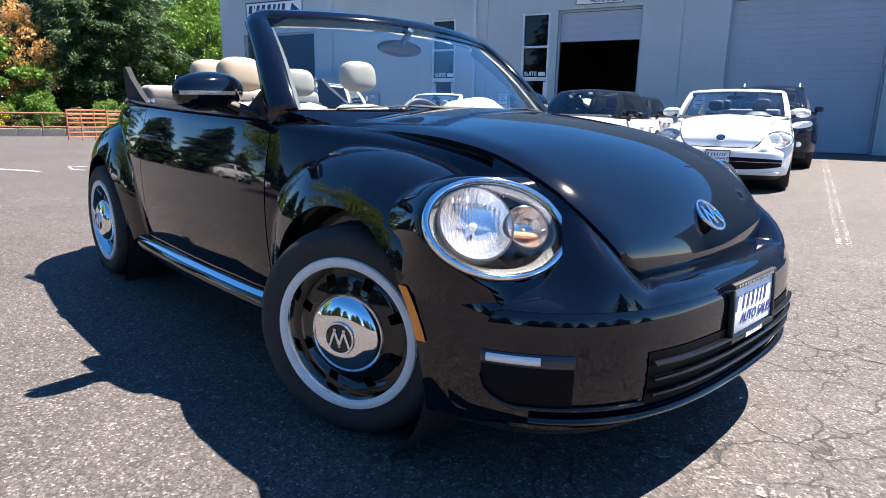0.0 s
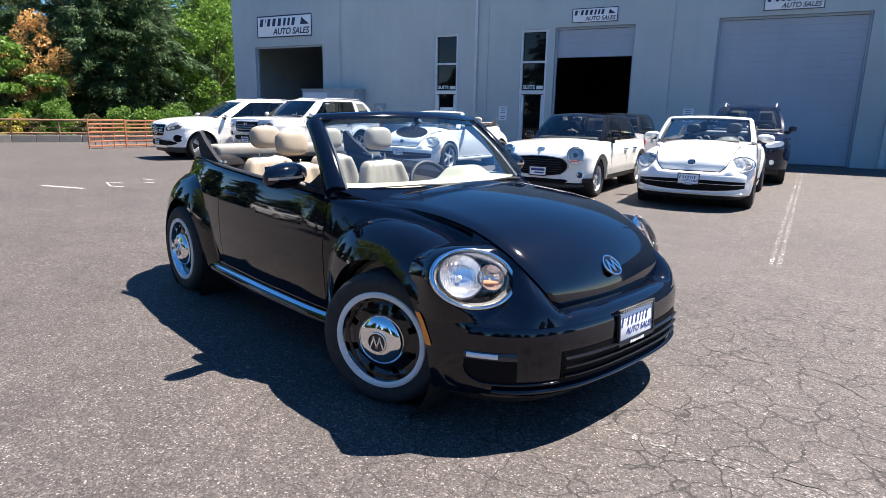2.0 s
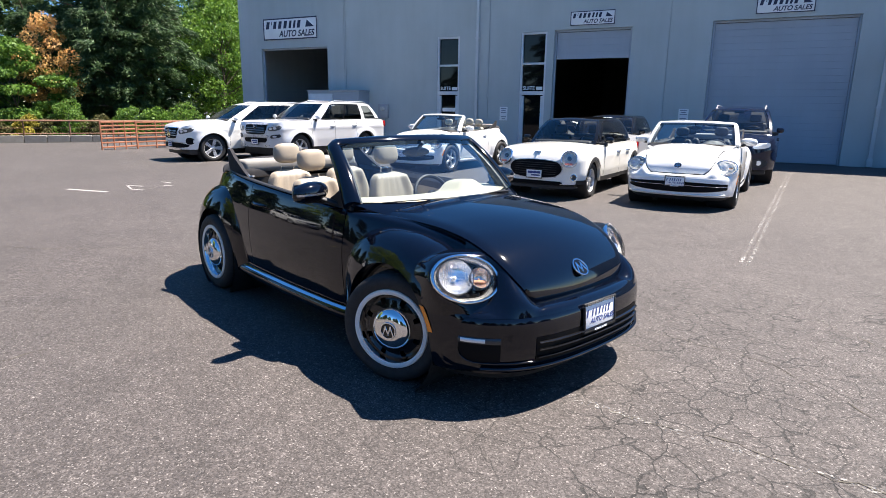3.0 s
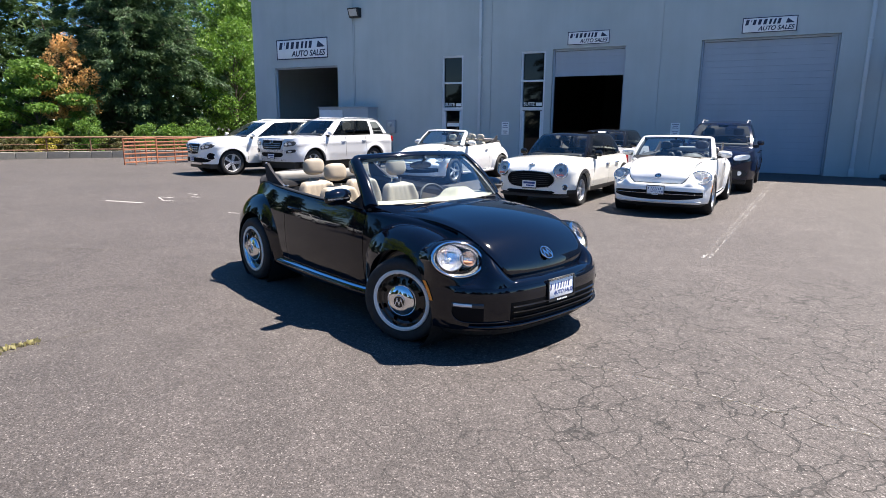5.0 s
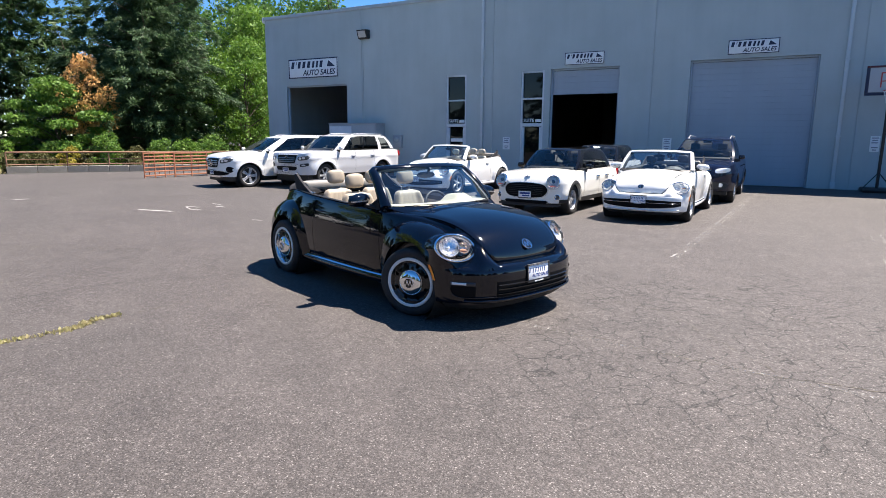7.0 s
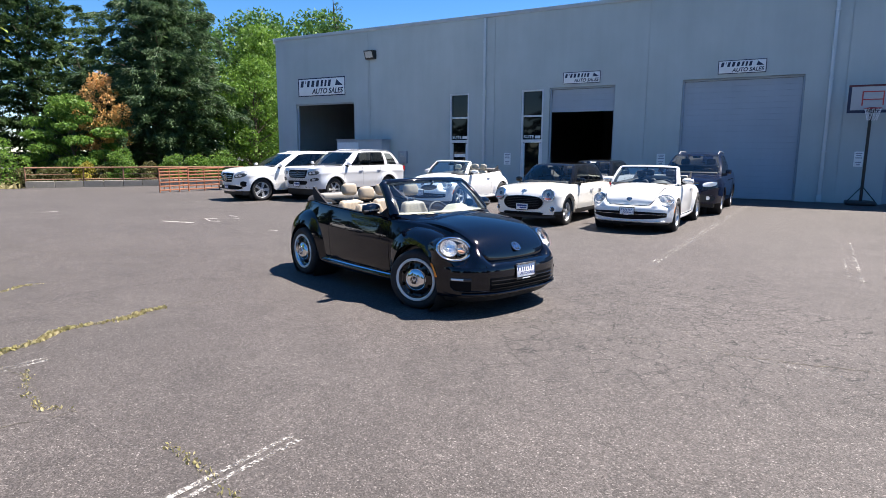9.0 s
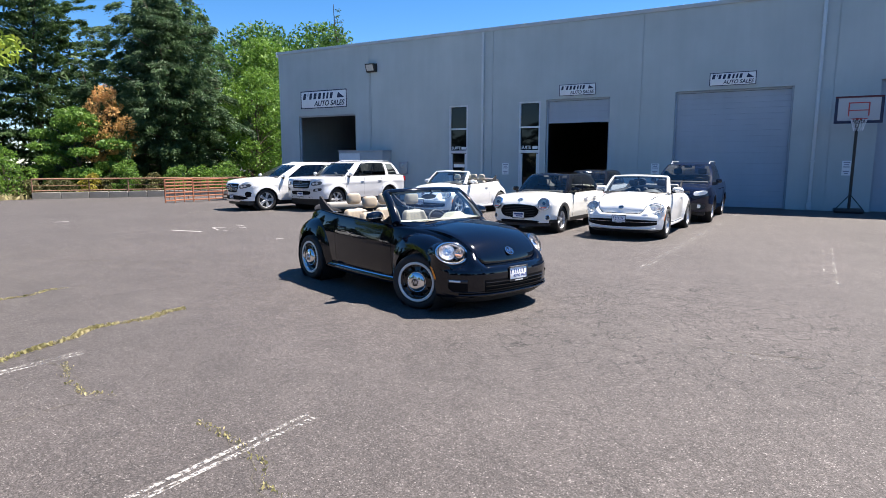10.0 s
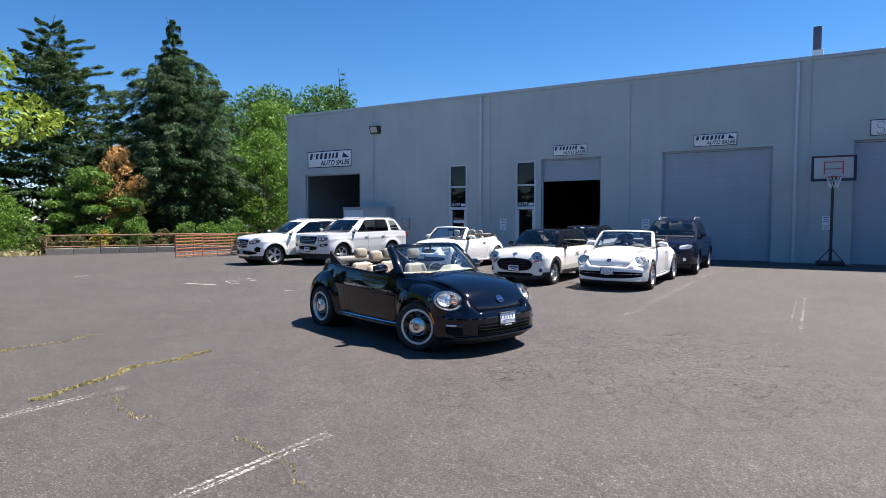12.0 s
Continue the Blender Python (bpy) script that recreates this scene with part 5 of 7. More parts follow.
    v, f = mirrored(half)
    put("cabin_tub", mesh_of("cabin_tub", v, f), M["char"], car, label="dark cabin lining")
    for side in (-1, 1):
        v, f = surface(lambda x, t: (x, side * (curve_at(BELT_Y, x) - 0.098 - 0.03 * t), curve_at(BELT_Z, x) - 0.035 - 0.30 * t), lin(-0.5, 0.68, 16), lin(0, 1, 4))
        put("door_card", mesh_of("door_card", v, f), skin, car)
        v, f = surface(lambda x, t: (x, side * (curve_at(BELT_Y, x) + 0.003 - 0.004 - 0.02 * t), curve_at(BELT_Z, x) + 0.002 + 0.009 * math.sin(t * math.pi)), lin(-1.24, 0.68, 40), lin(0, 1, 5))
        put("belt_moulding", mesh_of("belt_moulding", v, f), M["trim"], car)
    part("firewall", box((0.74, -0.66, 0.3), (0.78, 0.66, 0.93)), M["char"], car)
    part("rear_bulkhead", box((-1.22, -0.60, 0.3), (-1.16, 0.60, 0.98)), M["char"], car)
    # dashboard with instrument hood
    def dash_top(a, t):
        p = screen(a, 0.0)
        x = p[0] - 0.03 - (0.42 + 0.05 * (1 - a * a)) * t
        z = 1.010 - 0.02 * t + 0.012 * math.sin(t * math.pi)
        z += 0.075 * math.exp(-((a * 0.742 - 0.36) / 0.17) ** 4) * smooth01((t - 0.25) / 0.35)
        if t > 0.97:
            z -= 0.10
        return (x, p[1] * 0.94, z)

    v, f = surface(dash_top, lin(-1, 1, 41), [*lin(0, 0.96, 14), 1.0, 1.0001])
    put("dashboard", mesh_of("dashboard", v, f, True, 50), dash or M["cream"], car, label="pale dashboard top")
    part("dash_face", box((0.56, -0.66, 0.62), (0.70, 0.66, 0.90), 0.04, 3), coat, car)
    bm = bmesh.new()
    add_tube(bm, [(0.185 * math.cos(k * math.tau / 40), 0, 0.185 * math.sin(k * math.tau / 40)) for k in range(40)], 0.016, 8, True)
    for a in (0, 180, 270):
        add_tube(bm, [(0, 0, 0), (0.18 * math.cos(radians(a)), 0, 0.18 * math.sin(radians(a)))], 0.016, 8, flat=0.5)
    add_lathe(bm, [(0.0005, -0.03), (0.05, -0.025), (0.062, 0.0), (0.05, 0.03), (0.0005, 0.03)], 20)
    part("steering_wheel", bm, M["char"], car, "black steering wheel", pose(0.30, 0.36, 0.90, 0, 0, 90) @ pose(0, 0, 0, -24))
    # seats
    seat(car, -0.22, -0.36, 1.06, 1.275, skin)
    seat(car, -0.16, 0.36, 1.06, 1.30, skin)
    for y in (-0.29, 0.29):
        seat(car, -0.80, y, 1.06, 1.275 + (0.02 if y < 0 else 0), skin, "rear_seat", 12)
    # folded soft top with its frame
    us, vs = lin(-1, 1, 33), lin(0, 1, 25)

    def stack(u, t):
        a = math.pi * t
        w = (1 - abs(u) ** 5) ** 0.5
        x = -1.45 - 0.30 * math.cos(a) * -1 * (0.55 + 0.45 * w) - 0.06 * (1 - abs(u) ** 2) + 0.10 * abs(u) ** 2
        z = 1.00 + 0.125 * max(0.0, math.sin(a)) ** 0.6 * w + 0.020 * math.sin(a * 3) ** 2
        return (x, 0.645 * u, z)

    v, f = surface(stack, us, vs)
    top = put("soft_top", mesh_of("soft_top", v, f), M["cloth_top"], car, label="black canvas top folded behind the seats")
    for side in (-1, 1):
        v, f = [], []
        outline = [(-1.285, 1.235), (-1.235, 1.245), (-1.14, 1.175), (-0.95, 1.075), (-0.83, 1.025), (-0.98, 1.02), (-1.22, 1.035), (-1.27, 1.10)]
        for y in (0.655, 0.685):
            v += [(x, side * (y + 0.05 * (x + 1.285)), z) for x, z in outline]
        n = len(outline)
        f = [tuple(range(n)), tuple(range(2 * n - 1, n - 1, -1))] + [(k, (k + 1) % n, n + (k + 1) % n, n + k) for k in range(n)]
        put("top_arm", mesh_of("top_arm", v, f, False), M["cloth_top"], top)
        bm = bmesh.new()
        add_tube(bm, [(-1.30, side * 0.66, 1.245), (-1.315, side * 0.65, 1.20), (-1.29, side * 0.65, 1.13)], 0.012, 8)
        add_tube(bm, [(-0.98, side * 0.675, 1.06), (-0.84, side * 0.69, 1.03), (-0.76, side * 0.70, 1.045)], 0.010, 8)
        part("top_latch", bm, M["grey_strip"], top, "bare metal latch and hinge")
    bm = bmesh.new()
    add_box(bm, (-1.33, -0.60, 1.03), (-1.15, 0.60, 1.145), 0.04, 4)
    part("top_lining", bm, M["lining"], top, "pale roof lining")
    # tail deck
    v, f = surface(lambda s, q: (lambda x: (x, -curve_at(BELT_Y, x) * q, curve_at(BELT_Z, x) + 0.02 * (1 - q * q)))(s), lin(-2.0, -1.2, 24), lin(-1, 1, 21))
    put("rear_deck", mesh_of("rear_deck", v, f), coat, car)
    bm = bmesh.new()
    add_box(bm, (-2.10, -0.62, 0.24), (-1.80, 0.62, 0.56), 0.10, 5)
    part("rear_bumper", bm, coat, car)
    part("underbody", box((-1.85, -0.74, 0.20), (1.90, 0.74, 0.31), 0.03, 2), M["trim"], car)
    # badge and plate
    p = Vector(hood_at(0.888, 0))
    roundel("hood_badge", 0.060, car, pose(p.x + 0.006, 0, p.z + 0.006, 0, 0, 90) @ pose(0, 0, 0, -46), M["chrome"], M["gloss_black"])
    licence_plate(car, pose(2.163, 0, 0.462, 0, 0, 90) @ pose(0, 0, 0, -3), M["trim"])
    # wheels
    for wx, side in ((WX, -1), (WX, 1), (-WX, -1), (-WX, 1)):
        mm = pose(wx, side * 0.782, WZ, 0, 0, (0 if side < 0 else 180) + (steer if wx > 0 else 0))
        if retro:
            retro_wheel(car, mm)
        else:
            alloy_wheel(car, mm)
    return car


M["blue_tint"] = glass("blue_shade_band", (0.34, 0.46, 0.62), 0.0, 1.3)
M["smoke"] = Mat("smoked_lens", (0.045, 0.045, 0.048), 0.12).m
# black plastic that also gives flush grilles and pockets a recess's shade
M["void"] = Mat("grille_black", (0.004, 0.004, 0.005), 0.6, Specular_IOR_Level=0.12).m
CAR_TURN = -19.5
beetle(pose(0, 0, 0, 0, 0, CAR_TURN), M["black_paint"], M["beige"], "gloss black two-door convertible with beige seats and folded top", 24)


# ---------------------------------------------------------------- parked cars of other shapes
def plain_car(name, m, label, coat, spec, group="parked cars", category="car", glass_mat=None):
    """A closed car from its main lines; nose towards +x, origin on the ground between the axles.
    spec: half width w, wheel radius R, axle x's, nose/tail x, hood and belt heights, roof and screens."""
    g = lambda k, d=None: spec.get(k, d)
    car = thing(name, m, label, category, group)
    w, R, xf, xr, x1, x0 = g("w"), g("R"), g("xf"), g("xr"), g("x1"), g("x0")
    belt, sill, arch = g("belt"), g("sill", 0.30), R + g("gap", 0.07)
    top = g("top")                      # upper edge of the lower body along x
    bulge = g("bulge", 0.05)
    plan_n = g("plan_n", 4.5)
    nose_len, tail_len = g("nose_len", 0.55), g("tail_len", 0.45)

    def half(x):
        f = 1.0
        if x > x1 - nose_len:
            f = max(0.0, 1 - ((x - x1 + nose_len) / nose_len) ** plan_n) ** (1 / plan_n)
        if x < x0 + tail_len:
            f = min(f, max(0.0, 1 - ((x0 + tail_len - x) / tail_len) ** plan_n) ** (1 / plan_n))
        return w * f

    def low(x):
        z = sill
        for wx in (xf, xr):
            d = (x - wx) / arch
            if abs(d) < 1:
                z = max(z, R + arch * math.sqrt(1 - d * d) * 0.98)
        return z

    def side(x, t):
        zt, zl = curve_at(top, x), low(x)
        z = zl + (zt - zl) * t
        h = (z - sill) / max(0.05, zt - sill)
        hw = half(x)
        flare = 0.0
        for wx in (xf, xr):
            d = math.hypot(x - wx, z - R) / arch
            flare = max(flare, g("flare", 0.02) * math.exp(-((d - 1.0) / 0.22) ** 2))
        tumble = bulge * (max(0.0, h - 0.62) / 0.38) ** 2 + 0.03 * max(0.0, 0.30 - h) / 0.30
        shoulder = g("crease", 0.008) * math.exp(-((h - 0.72) / 0.05) ** 2)
        y = hw - tumble * min(1.0, hw / w) + (flare + shoulder) * min(1.0, hw / w)
        return (x, -max(0.0, y), z)

    xs = set(lin(x0 + 0.02, x1 - 0.02, 56)) | {x1 - 0.02 + 0.02 * math.sin(k * math.pi / 12) for k in range(7)} | {x0 + 0.02 - 0.02 * math.sin(k * math.pi / 12) for k in range(7)}
    for a in range(0, 181, 8):
        for wx in (xf, xr):
            xs.add(wx + arch * math.cos(math.radians(a)))
    xs = sorted(x for x in xs if x0 <= x <= x1)
    ts = lin(0, 1, 18)
    v = []
    for x in xs:
        row = [side(x, t) for t in ts]
        e = row[0]
        row = [(e[0], min(0.0, e[1] + 0.10), e[2] + 0.02), (e[0], e[1] + 0.012 if e[1] < -0.02 else e[1], e[2] - 0.004)] + row
        tp = row[-1]
        crown = g("crown", 0.05)
        for q in (0.97, 0.9, 0.75, 0.5, 0.25, 0.0):
            row.append((tp[0], tp[1] * q, tp[2] + crown * (1 - q ** 2) * min(1.0, (x1 - x) / 0.25) * min(1.0, (x - x0) / 0.25)))
        v += row
    n = 2 + len(ts) + 6
    vv, ff = mirrored((v, grid_faces(len(xs), n)))
    put("body", mesh_of("body", vv, ff, True, 38), coat, car)
    part("underbody", box((x0 + 0.25, -w + 0.16, 0.20), (x1 - 0.2, w - 0.16, sill + 0.05), 0.03, 2), M["trim"], car)
    part("wheel_bay", box((x0 + 0.4, -w + 0.20, sill), (x1 - 0.35, w - 0.20, belt - 0.16)), M["trim"], car, smooth=False)
    if g("cladding"):
        for s in (-1, 1):
            vs, fs = [], []
            for x in xs:
                if x0 + 0.12 < x < x1 - 0.12:
                    a = side(x, 0)
                    zt = a[2] + g("cladding")
                    for q in (0, 0.5, 1):
                        z = a[2] + (zt - a[2]) * q
                        t = (z - a[2]) / max(0.05, curve_at(top, x) - a[2])
                        p = side(x, t)
                        vs.append((x, s * (-p[1] + 0.012), p[2]))
            put("cladding", mesh_of("cladding", vs, grid_faces(len(vs) // 3, 3)), M["trim"], car)
    # greenhouse: pillars and roof as one skin, windows set on it
    wf0, wf1, wr1, wr0, roof = g("screen_base"), g("screen_top"), g("rear_top"), g("rear_base"), g("roof")
    yb, yt = g("cabin_half"), g("roof_half")

    def cabin(s, t, out=0.0):
        """s runs round the cabin: 0 front middle .. 1 front corner .. 2 rear corner .. 3 rear middle; t up."""
        xa, xb = wf0 + (wf1 - wf0) * t, wr0 + (wr1 - wr0) * t
        yy = yb + (yt - yb) * t ** 1.45 + 0.012 * math.sin(t * math.pi)
        zb = belt - 0.02
        xm = (wf1 + wr1) / 2
        xe = xa if s <= 1 else (xa + (xb - xa) * (s - 1) if s <= 2 else xb)
        k = max(-1.0, min(1.0, (xe - xm) / (wf1 - xm)))
        arch_z = g("arch_f", 0.06) * max(0.0, k) ** 2.2 + g("arch_r", 0.05) * max(0.0, -k) ** 2.2
        z = zb + (roof - arch_z - zb) * (1 - (1 - t) ** 1.16)
        if s <= 1:
            bow = g("bow", 0.14)
            x, y = xa - bow * s ** 2.6 + out * 0.7, (yy - 0.005) * s
            z += out * 0.6
        elif s <= 2:
            q = s - 1
            xa2, xb2 = xa - g("bow", 0.14), xb + 0.08
            x, y = xa2 + (xb2 - xa2) * q, yy + out - 0.06 * abs(2 * q - 1) ** 6 * 0.5 - (g("taper", 0.06) * q ** 2)
        else:
            q = 3 - s
            x, y = xb + 0.08 * q ** 2.6 - out * 0.9, (yy - 0.03 - g("taper", 0.06)) * q
        return (x, -y, z)

    panes = [("windscreen", 0.0, 0.93, 0.05, 0.93), ("rear_window", 2.12, 3.0, 0.25, 0.90)] + [("side_window", *wd) for wd in g("windows")]
    band = g("band", (1.10, 1.945))
    ss = sorted({round(x, 4) for x in [*lin(0, 1, 10), *lin(1.04, 1.96, 20), *lin(2, 3, 9), *band, *[q for p in panes for q in p[1:3]]]})
    tt = sorted({round(x, 4) for x in [*lin(0, 1, 7), 0.07, 0.89, *[q for p in panes for q in p[3:5]]]})
    v = [cabin(s, t) for s in ss for t in tt]
    rows = len(tt)
    # roof cap, pulled to the middle line
    full = []
    for i, s in enumerate(ss):
        col = v[i * rows:(i + 1) * rows]
        p = col[-1]
        xc = min(max(p[0], wr1 + 0.10), wf1 - 0.12)
        cap = [(p[0] + (xc - p[0]) * (1 - q), p[1] * q, p[2] + g("roof_crown", 0.035) * (1 - q * q)) for q in (0.94, 0.8, 0.6, 0.4, 0.2, 0.0)]
        full += col + cap
    skin, dark = [], []
    for fc in grid_faces(len(ss), rows + 6):
        i, j = min(fc) // (rows + 6), min(fc) % (rows + 6)
        a, b = (ss[i] + ss[i + 1]) / 2, (tt[j] + tt[j + 1]) / 2 if j < rows - 1 else 2.0
        if any(p[1] < a < p[2] and p[3] < b < p[4] for p in panes):
            continue
        (dark if band[0] < a < band[1] and 0.07 < b < 0.89 else skin).append(fc)
    vv, ff = mirrored((full, dark))
    put("window_surround", mesh_of("window_surround", vv, ff, True, 50), M["gloss_black"], car)
    vv, ff = mirrored((full, skin))
    put("roof", mesh_of("roof", vv, ff, True, 50), g("roof_mat", coat), car, label=g("roof_label", ""))

    def pane(nm, s0, s1, t0, t1, both=True, lab="", grow=0.006, mat=None):
        for s in ((-1, 1) if both else (1,)):
            if both:
                vs, fs = surface(lambda a, b: cabin(s0 + (s1 - s0) * a, t0 + (t1 - t0) * b, grow), lin(0, 1, 10), lin(0, 1, 6))
                if s > 0:
                    vs = [(a, -b, c) for a, b, c in vs]
            else:
                vs, fs = mirrored(surface(lambda a, b: cabin(s0 + (s1 - s0) * a, t0 + (t1 - t0) * b, grow), lin(0, 1, 12), lin(0, 1, 8)))
            put(nm, mesh_of(nm, vs, fs, True, 180), mat or M["car_window"], car, label=lab).visible_shadow = False

    pane("windscreen", 0.0, 0.93, 0.05, 0.93, False, "clear windscreen with sky reflections", 0.002, M["screen_glass"])
    pane("rear_window", 2.12, 3.0, 0.25, 0.90, False, "", 0.002)
    for k, (a, b, t0, t1) in enumerate(g("windows")):
        pane("side_window", a, b, t0, t1, True, "", 0.002, M["car_window"])
    # cabin: floor, dashboard, front seats and the wheel
    part("cabin_floor", box((wr0 + 0.16, -yb + 0.06, belt - 0.06), (wf0 - 0.24, yb - 0.06, belt + 0.058)), M["char"], car, smooth=False)
    part("dashboard", box((wf0 - 0.62, -yb + 0.10, belt - 0.10), (wf0 - 0.16, yb - 0.10, belt + 0.07), 0.05, 3), M["char"], car)
    hr = belt + (roof - belt) * 0.62
    for y in (-0.36, 0.36):
        bm = bmesh.new()
        add_box(bm, (wf1 - 0.50, y - 0.23, belt - 0.15), (wf1 - 0.36, y + 0.23, hr - 0.14), 0.05, 3)
        add_box(bm, (wf1 - 0.50, y - 0.13, hr - 0.12), (wf1 - 0.40, y + 0.13, hr + 0.06), 0.045, 3)
        part("front_seat", bm, M["char"], car)
    bm = bmesh.new()
    add_box(bm, (wr1 + 0.30, -yb + 0.18, belt - 0.15), (wr1 + 0.46, yb - 0.18, hr - 0.16), 0.05, 3)
    part("rear_bench", bm, M["char"], car)
    bm = bmesh.new()
    add_tube(bm, [(0, 0.18 * math.cos(k * math.tau / 28), 0.18 * math.sin(k * math.tau / 28)) for k in range(28)], 0.015, 6, True)
    part("steering_wheel", bm, M["trim"], car, m=pose(wf0 - 0.66, 0.36, belt - 0.0, 0, 20, 0))
    part("inside_mirror", box((wf1 - 0.06, -0.11, roof - 0.15), (wf1 - 0.02, 0.11, roof - 0.08), 0.015), M["trim"], car)
    # wheels
    for wx, s in ((xf, -1), (xf, 1), (xr, -1), (xr, 1)):
        alloy_wheel(car, pose(wx, s * (w - 0.125), R, 0, 0, 0 if s < 0 else 180), R, 0.22, g("spokes", 5), g("twin", False), R * g("rim", 0.70))
        bm = bmesh.new()
        add_lathe(bm, [(arch - 0.01, s * (w - 0.03)), (arch - 0.01, s * (w - 0.36)), (0.02, s * (w - 0.36))], 28)
        bmesh.ops.transform(bm, matrix=pose(wx, 0, R), verts=bm.verts)
        part("wheel_well", bm, M["trim"], car)
    # front: skin point at a height and share of the half width
    def front(q, z, out=0.0):
        best = x1
        y = q * w
        lo, hi = x1 - nose_len, x1
        for _ in range(22):
            mid = (lo + hi) / 2
            zt = curve_at(top, mid)
            ok = half(mid) > abs(y) + 0.0 and zt > z
            lo, hi = (mid, hi) if ok else (lo, mid)
        return (lo + out, y, z)

    def patch(nm, q0, q1, z0, z1, out, mat, parent=None, lab="", n=12, k=5, thick=True, rnd=0.45, slant=0.0, narrow=0.0):
        """A piece on the front skin, its corners rounded by rnd (1: oval), leaning by slant and narrowed towards its foot."""
        k = max(k, 4)

        def at(u, w2):
            a, b2 = u * math.sqrt(1 - rnd * w2 * w2 / 2), w2 * math.sqrt(1 - rnd * u * u / 2)
            return front((q0 + q1) / 2 + (q1 - q0) / 2 * a * (1 + narrow * (b2 - 1) / 2), (z0 + z1) / 2 + (z1 - z0) / 2 * b2 + slant * a, out)

        vs, fs = surface(at, lin(-1, 1, n), lin(-1, 1, k))
        if thick:
            base = len(vs)
            ring = [i * k for i in range(n)] + [(n - 1) * k + j for j in range(1, k)] + [i * k + k - 1 for i in range(n - 2, -1, -1)] + [j for j in range(k - 2, 0, -1)]
            for i in ring:
                p = vs[i]
                vs.append((p[0] - 0.05, p[1], p[2]))
            m2 = len(ring)
            fs += [(ring[i], ring[(i + 1) % m2], base + (i + 1) % m2, base + i) for i in range(m2)]
        return put(nm, mesh_of(nm, vs, fs, True, 40), mat, parent or car, label=lab)

    g("face")(car, patch, front)
    # door lines and handles
    for s in (-1, 1):
        for xx in g("doors"):
            vs = []
            for t in lin(0.0, 0.985, 12):
                p = side(xx, max(t, 0.12 if abs(xx - xf) > arch and abs(xx - xr) > arch else t))
                vs += [(xx - 0.004, -s * (p[1] - 0.0015), p[2]), (xx + 0.004, -s * (p[1] - 0.0015), p[2])]
            put("shut_line", mesh_of("shut_line", vs, grid_faces(12, 2)), M["void"], car)
        for xx in g("handles"):
            p = side(xx, 0.78)
            y = -p[1] + 0.025
            bm = bmesh.new()
            add_tube(bm, [(xx - 0.10, s * (y - 0.025), p[2]), (xx - 0.08, s * y, p[2]), (xx + 0.06, s * y, p[2]), (xx + 0.09, s * (y - 0.025), p[2])], 0.014, 8)
            part("door_handle", bm, g("handle_mat", coat), car)
        # mirrors
        mx = g("mirror_x", wf0 - 0.42)
        bm = bmesh.new()
        add_box(bm, (mx - 0.045, w - 0.05, belt + 0.03), (mx + 0.065, w + 0.11, belt + 0.15), 0.05, 4)
        if s < 0:
            bmesh.ops.scale(bm, vec=(1, -1, 1), verts=bm.verts)
        mir = part("side_mirror", bm, g("mirror_mat", coat), car)
        part("mirror_foot", box((mx, s * (w - 0.17), belt - 0.03), (mx + 0.06, s * (w + 0.0), belt + 0.045), 0.01), M["trim"], mir)
        # tail lamps
        p = (x0 + 0.05, s * (w - 0.14), belt - 0.10)
        part("tail_lamp", box((p[0] - 0.03, p[1] - 0.09, p[2] - 0.13), (p[0] + 0.12, p[1] + 0.065, p[2] + 0.08), 0.03), M["red_lens"], car)
    if g("rails"):
        for s in (-1, 1):
            bm = bmesh.new()
            y = yt - 0.05
            add_tube(bm, [(wr1 + 0.12, s * y, roof - 0.07), (wr1 + 0.30, s * y, roof + 0.030), (wf1 - 0.60, s * y, roof + 0.042), (wf1 - 0.28, s * y, roof - 0.05)], 0.017, 8, flat=0.8)
            part("roof_rail", bm, g("rails"), car)
    return car


M["car_window"] = glass("privacy_window", (0.20, 0.23, 0.24), 0.0, 1.6)
M["screen_glass"] = glass("car_screen_glass", (0.74, 0.82, 0.84), 0.0, 1.85)


def small_plate(car, m, lab="small white plate in a dark frame"):
    p = part("licence_plate", box((-0.152, -0.008, -0.076), (0.152, 0, 0.076), 0.003), M["plate"], car, lab, m)
    bm = bmesh.new()
    for lo, hi in (((-0.160, -0.012, 0.068), (0.160, 0.002, 0.084)), ((-0.160, -0.012, -0.084), (0.160, 0.002, -0.068)), ((-0.160, -0.012, -0.068), (-0.150, 0.002, 0.068)), ((0.150, -0.012, -0.068), (0.160, 0.002, 0.068))):
        add_box(bm, lo, hi)
    part("plate_frame", bm, M["trim"], p, smooth=False)
    part("name_bar", box((-0.125, -0.0095, 0.004), (0.125, -0.0085, 0.045)), M["plate_blue"], p, smooth=False)
    part("name_bar", box((-0.06, -0.0095, -0.04), (0.115, -0.0085, -0.014)), M["plate_blue"], p, smooth=False)
    return p


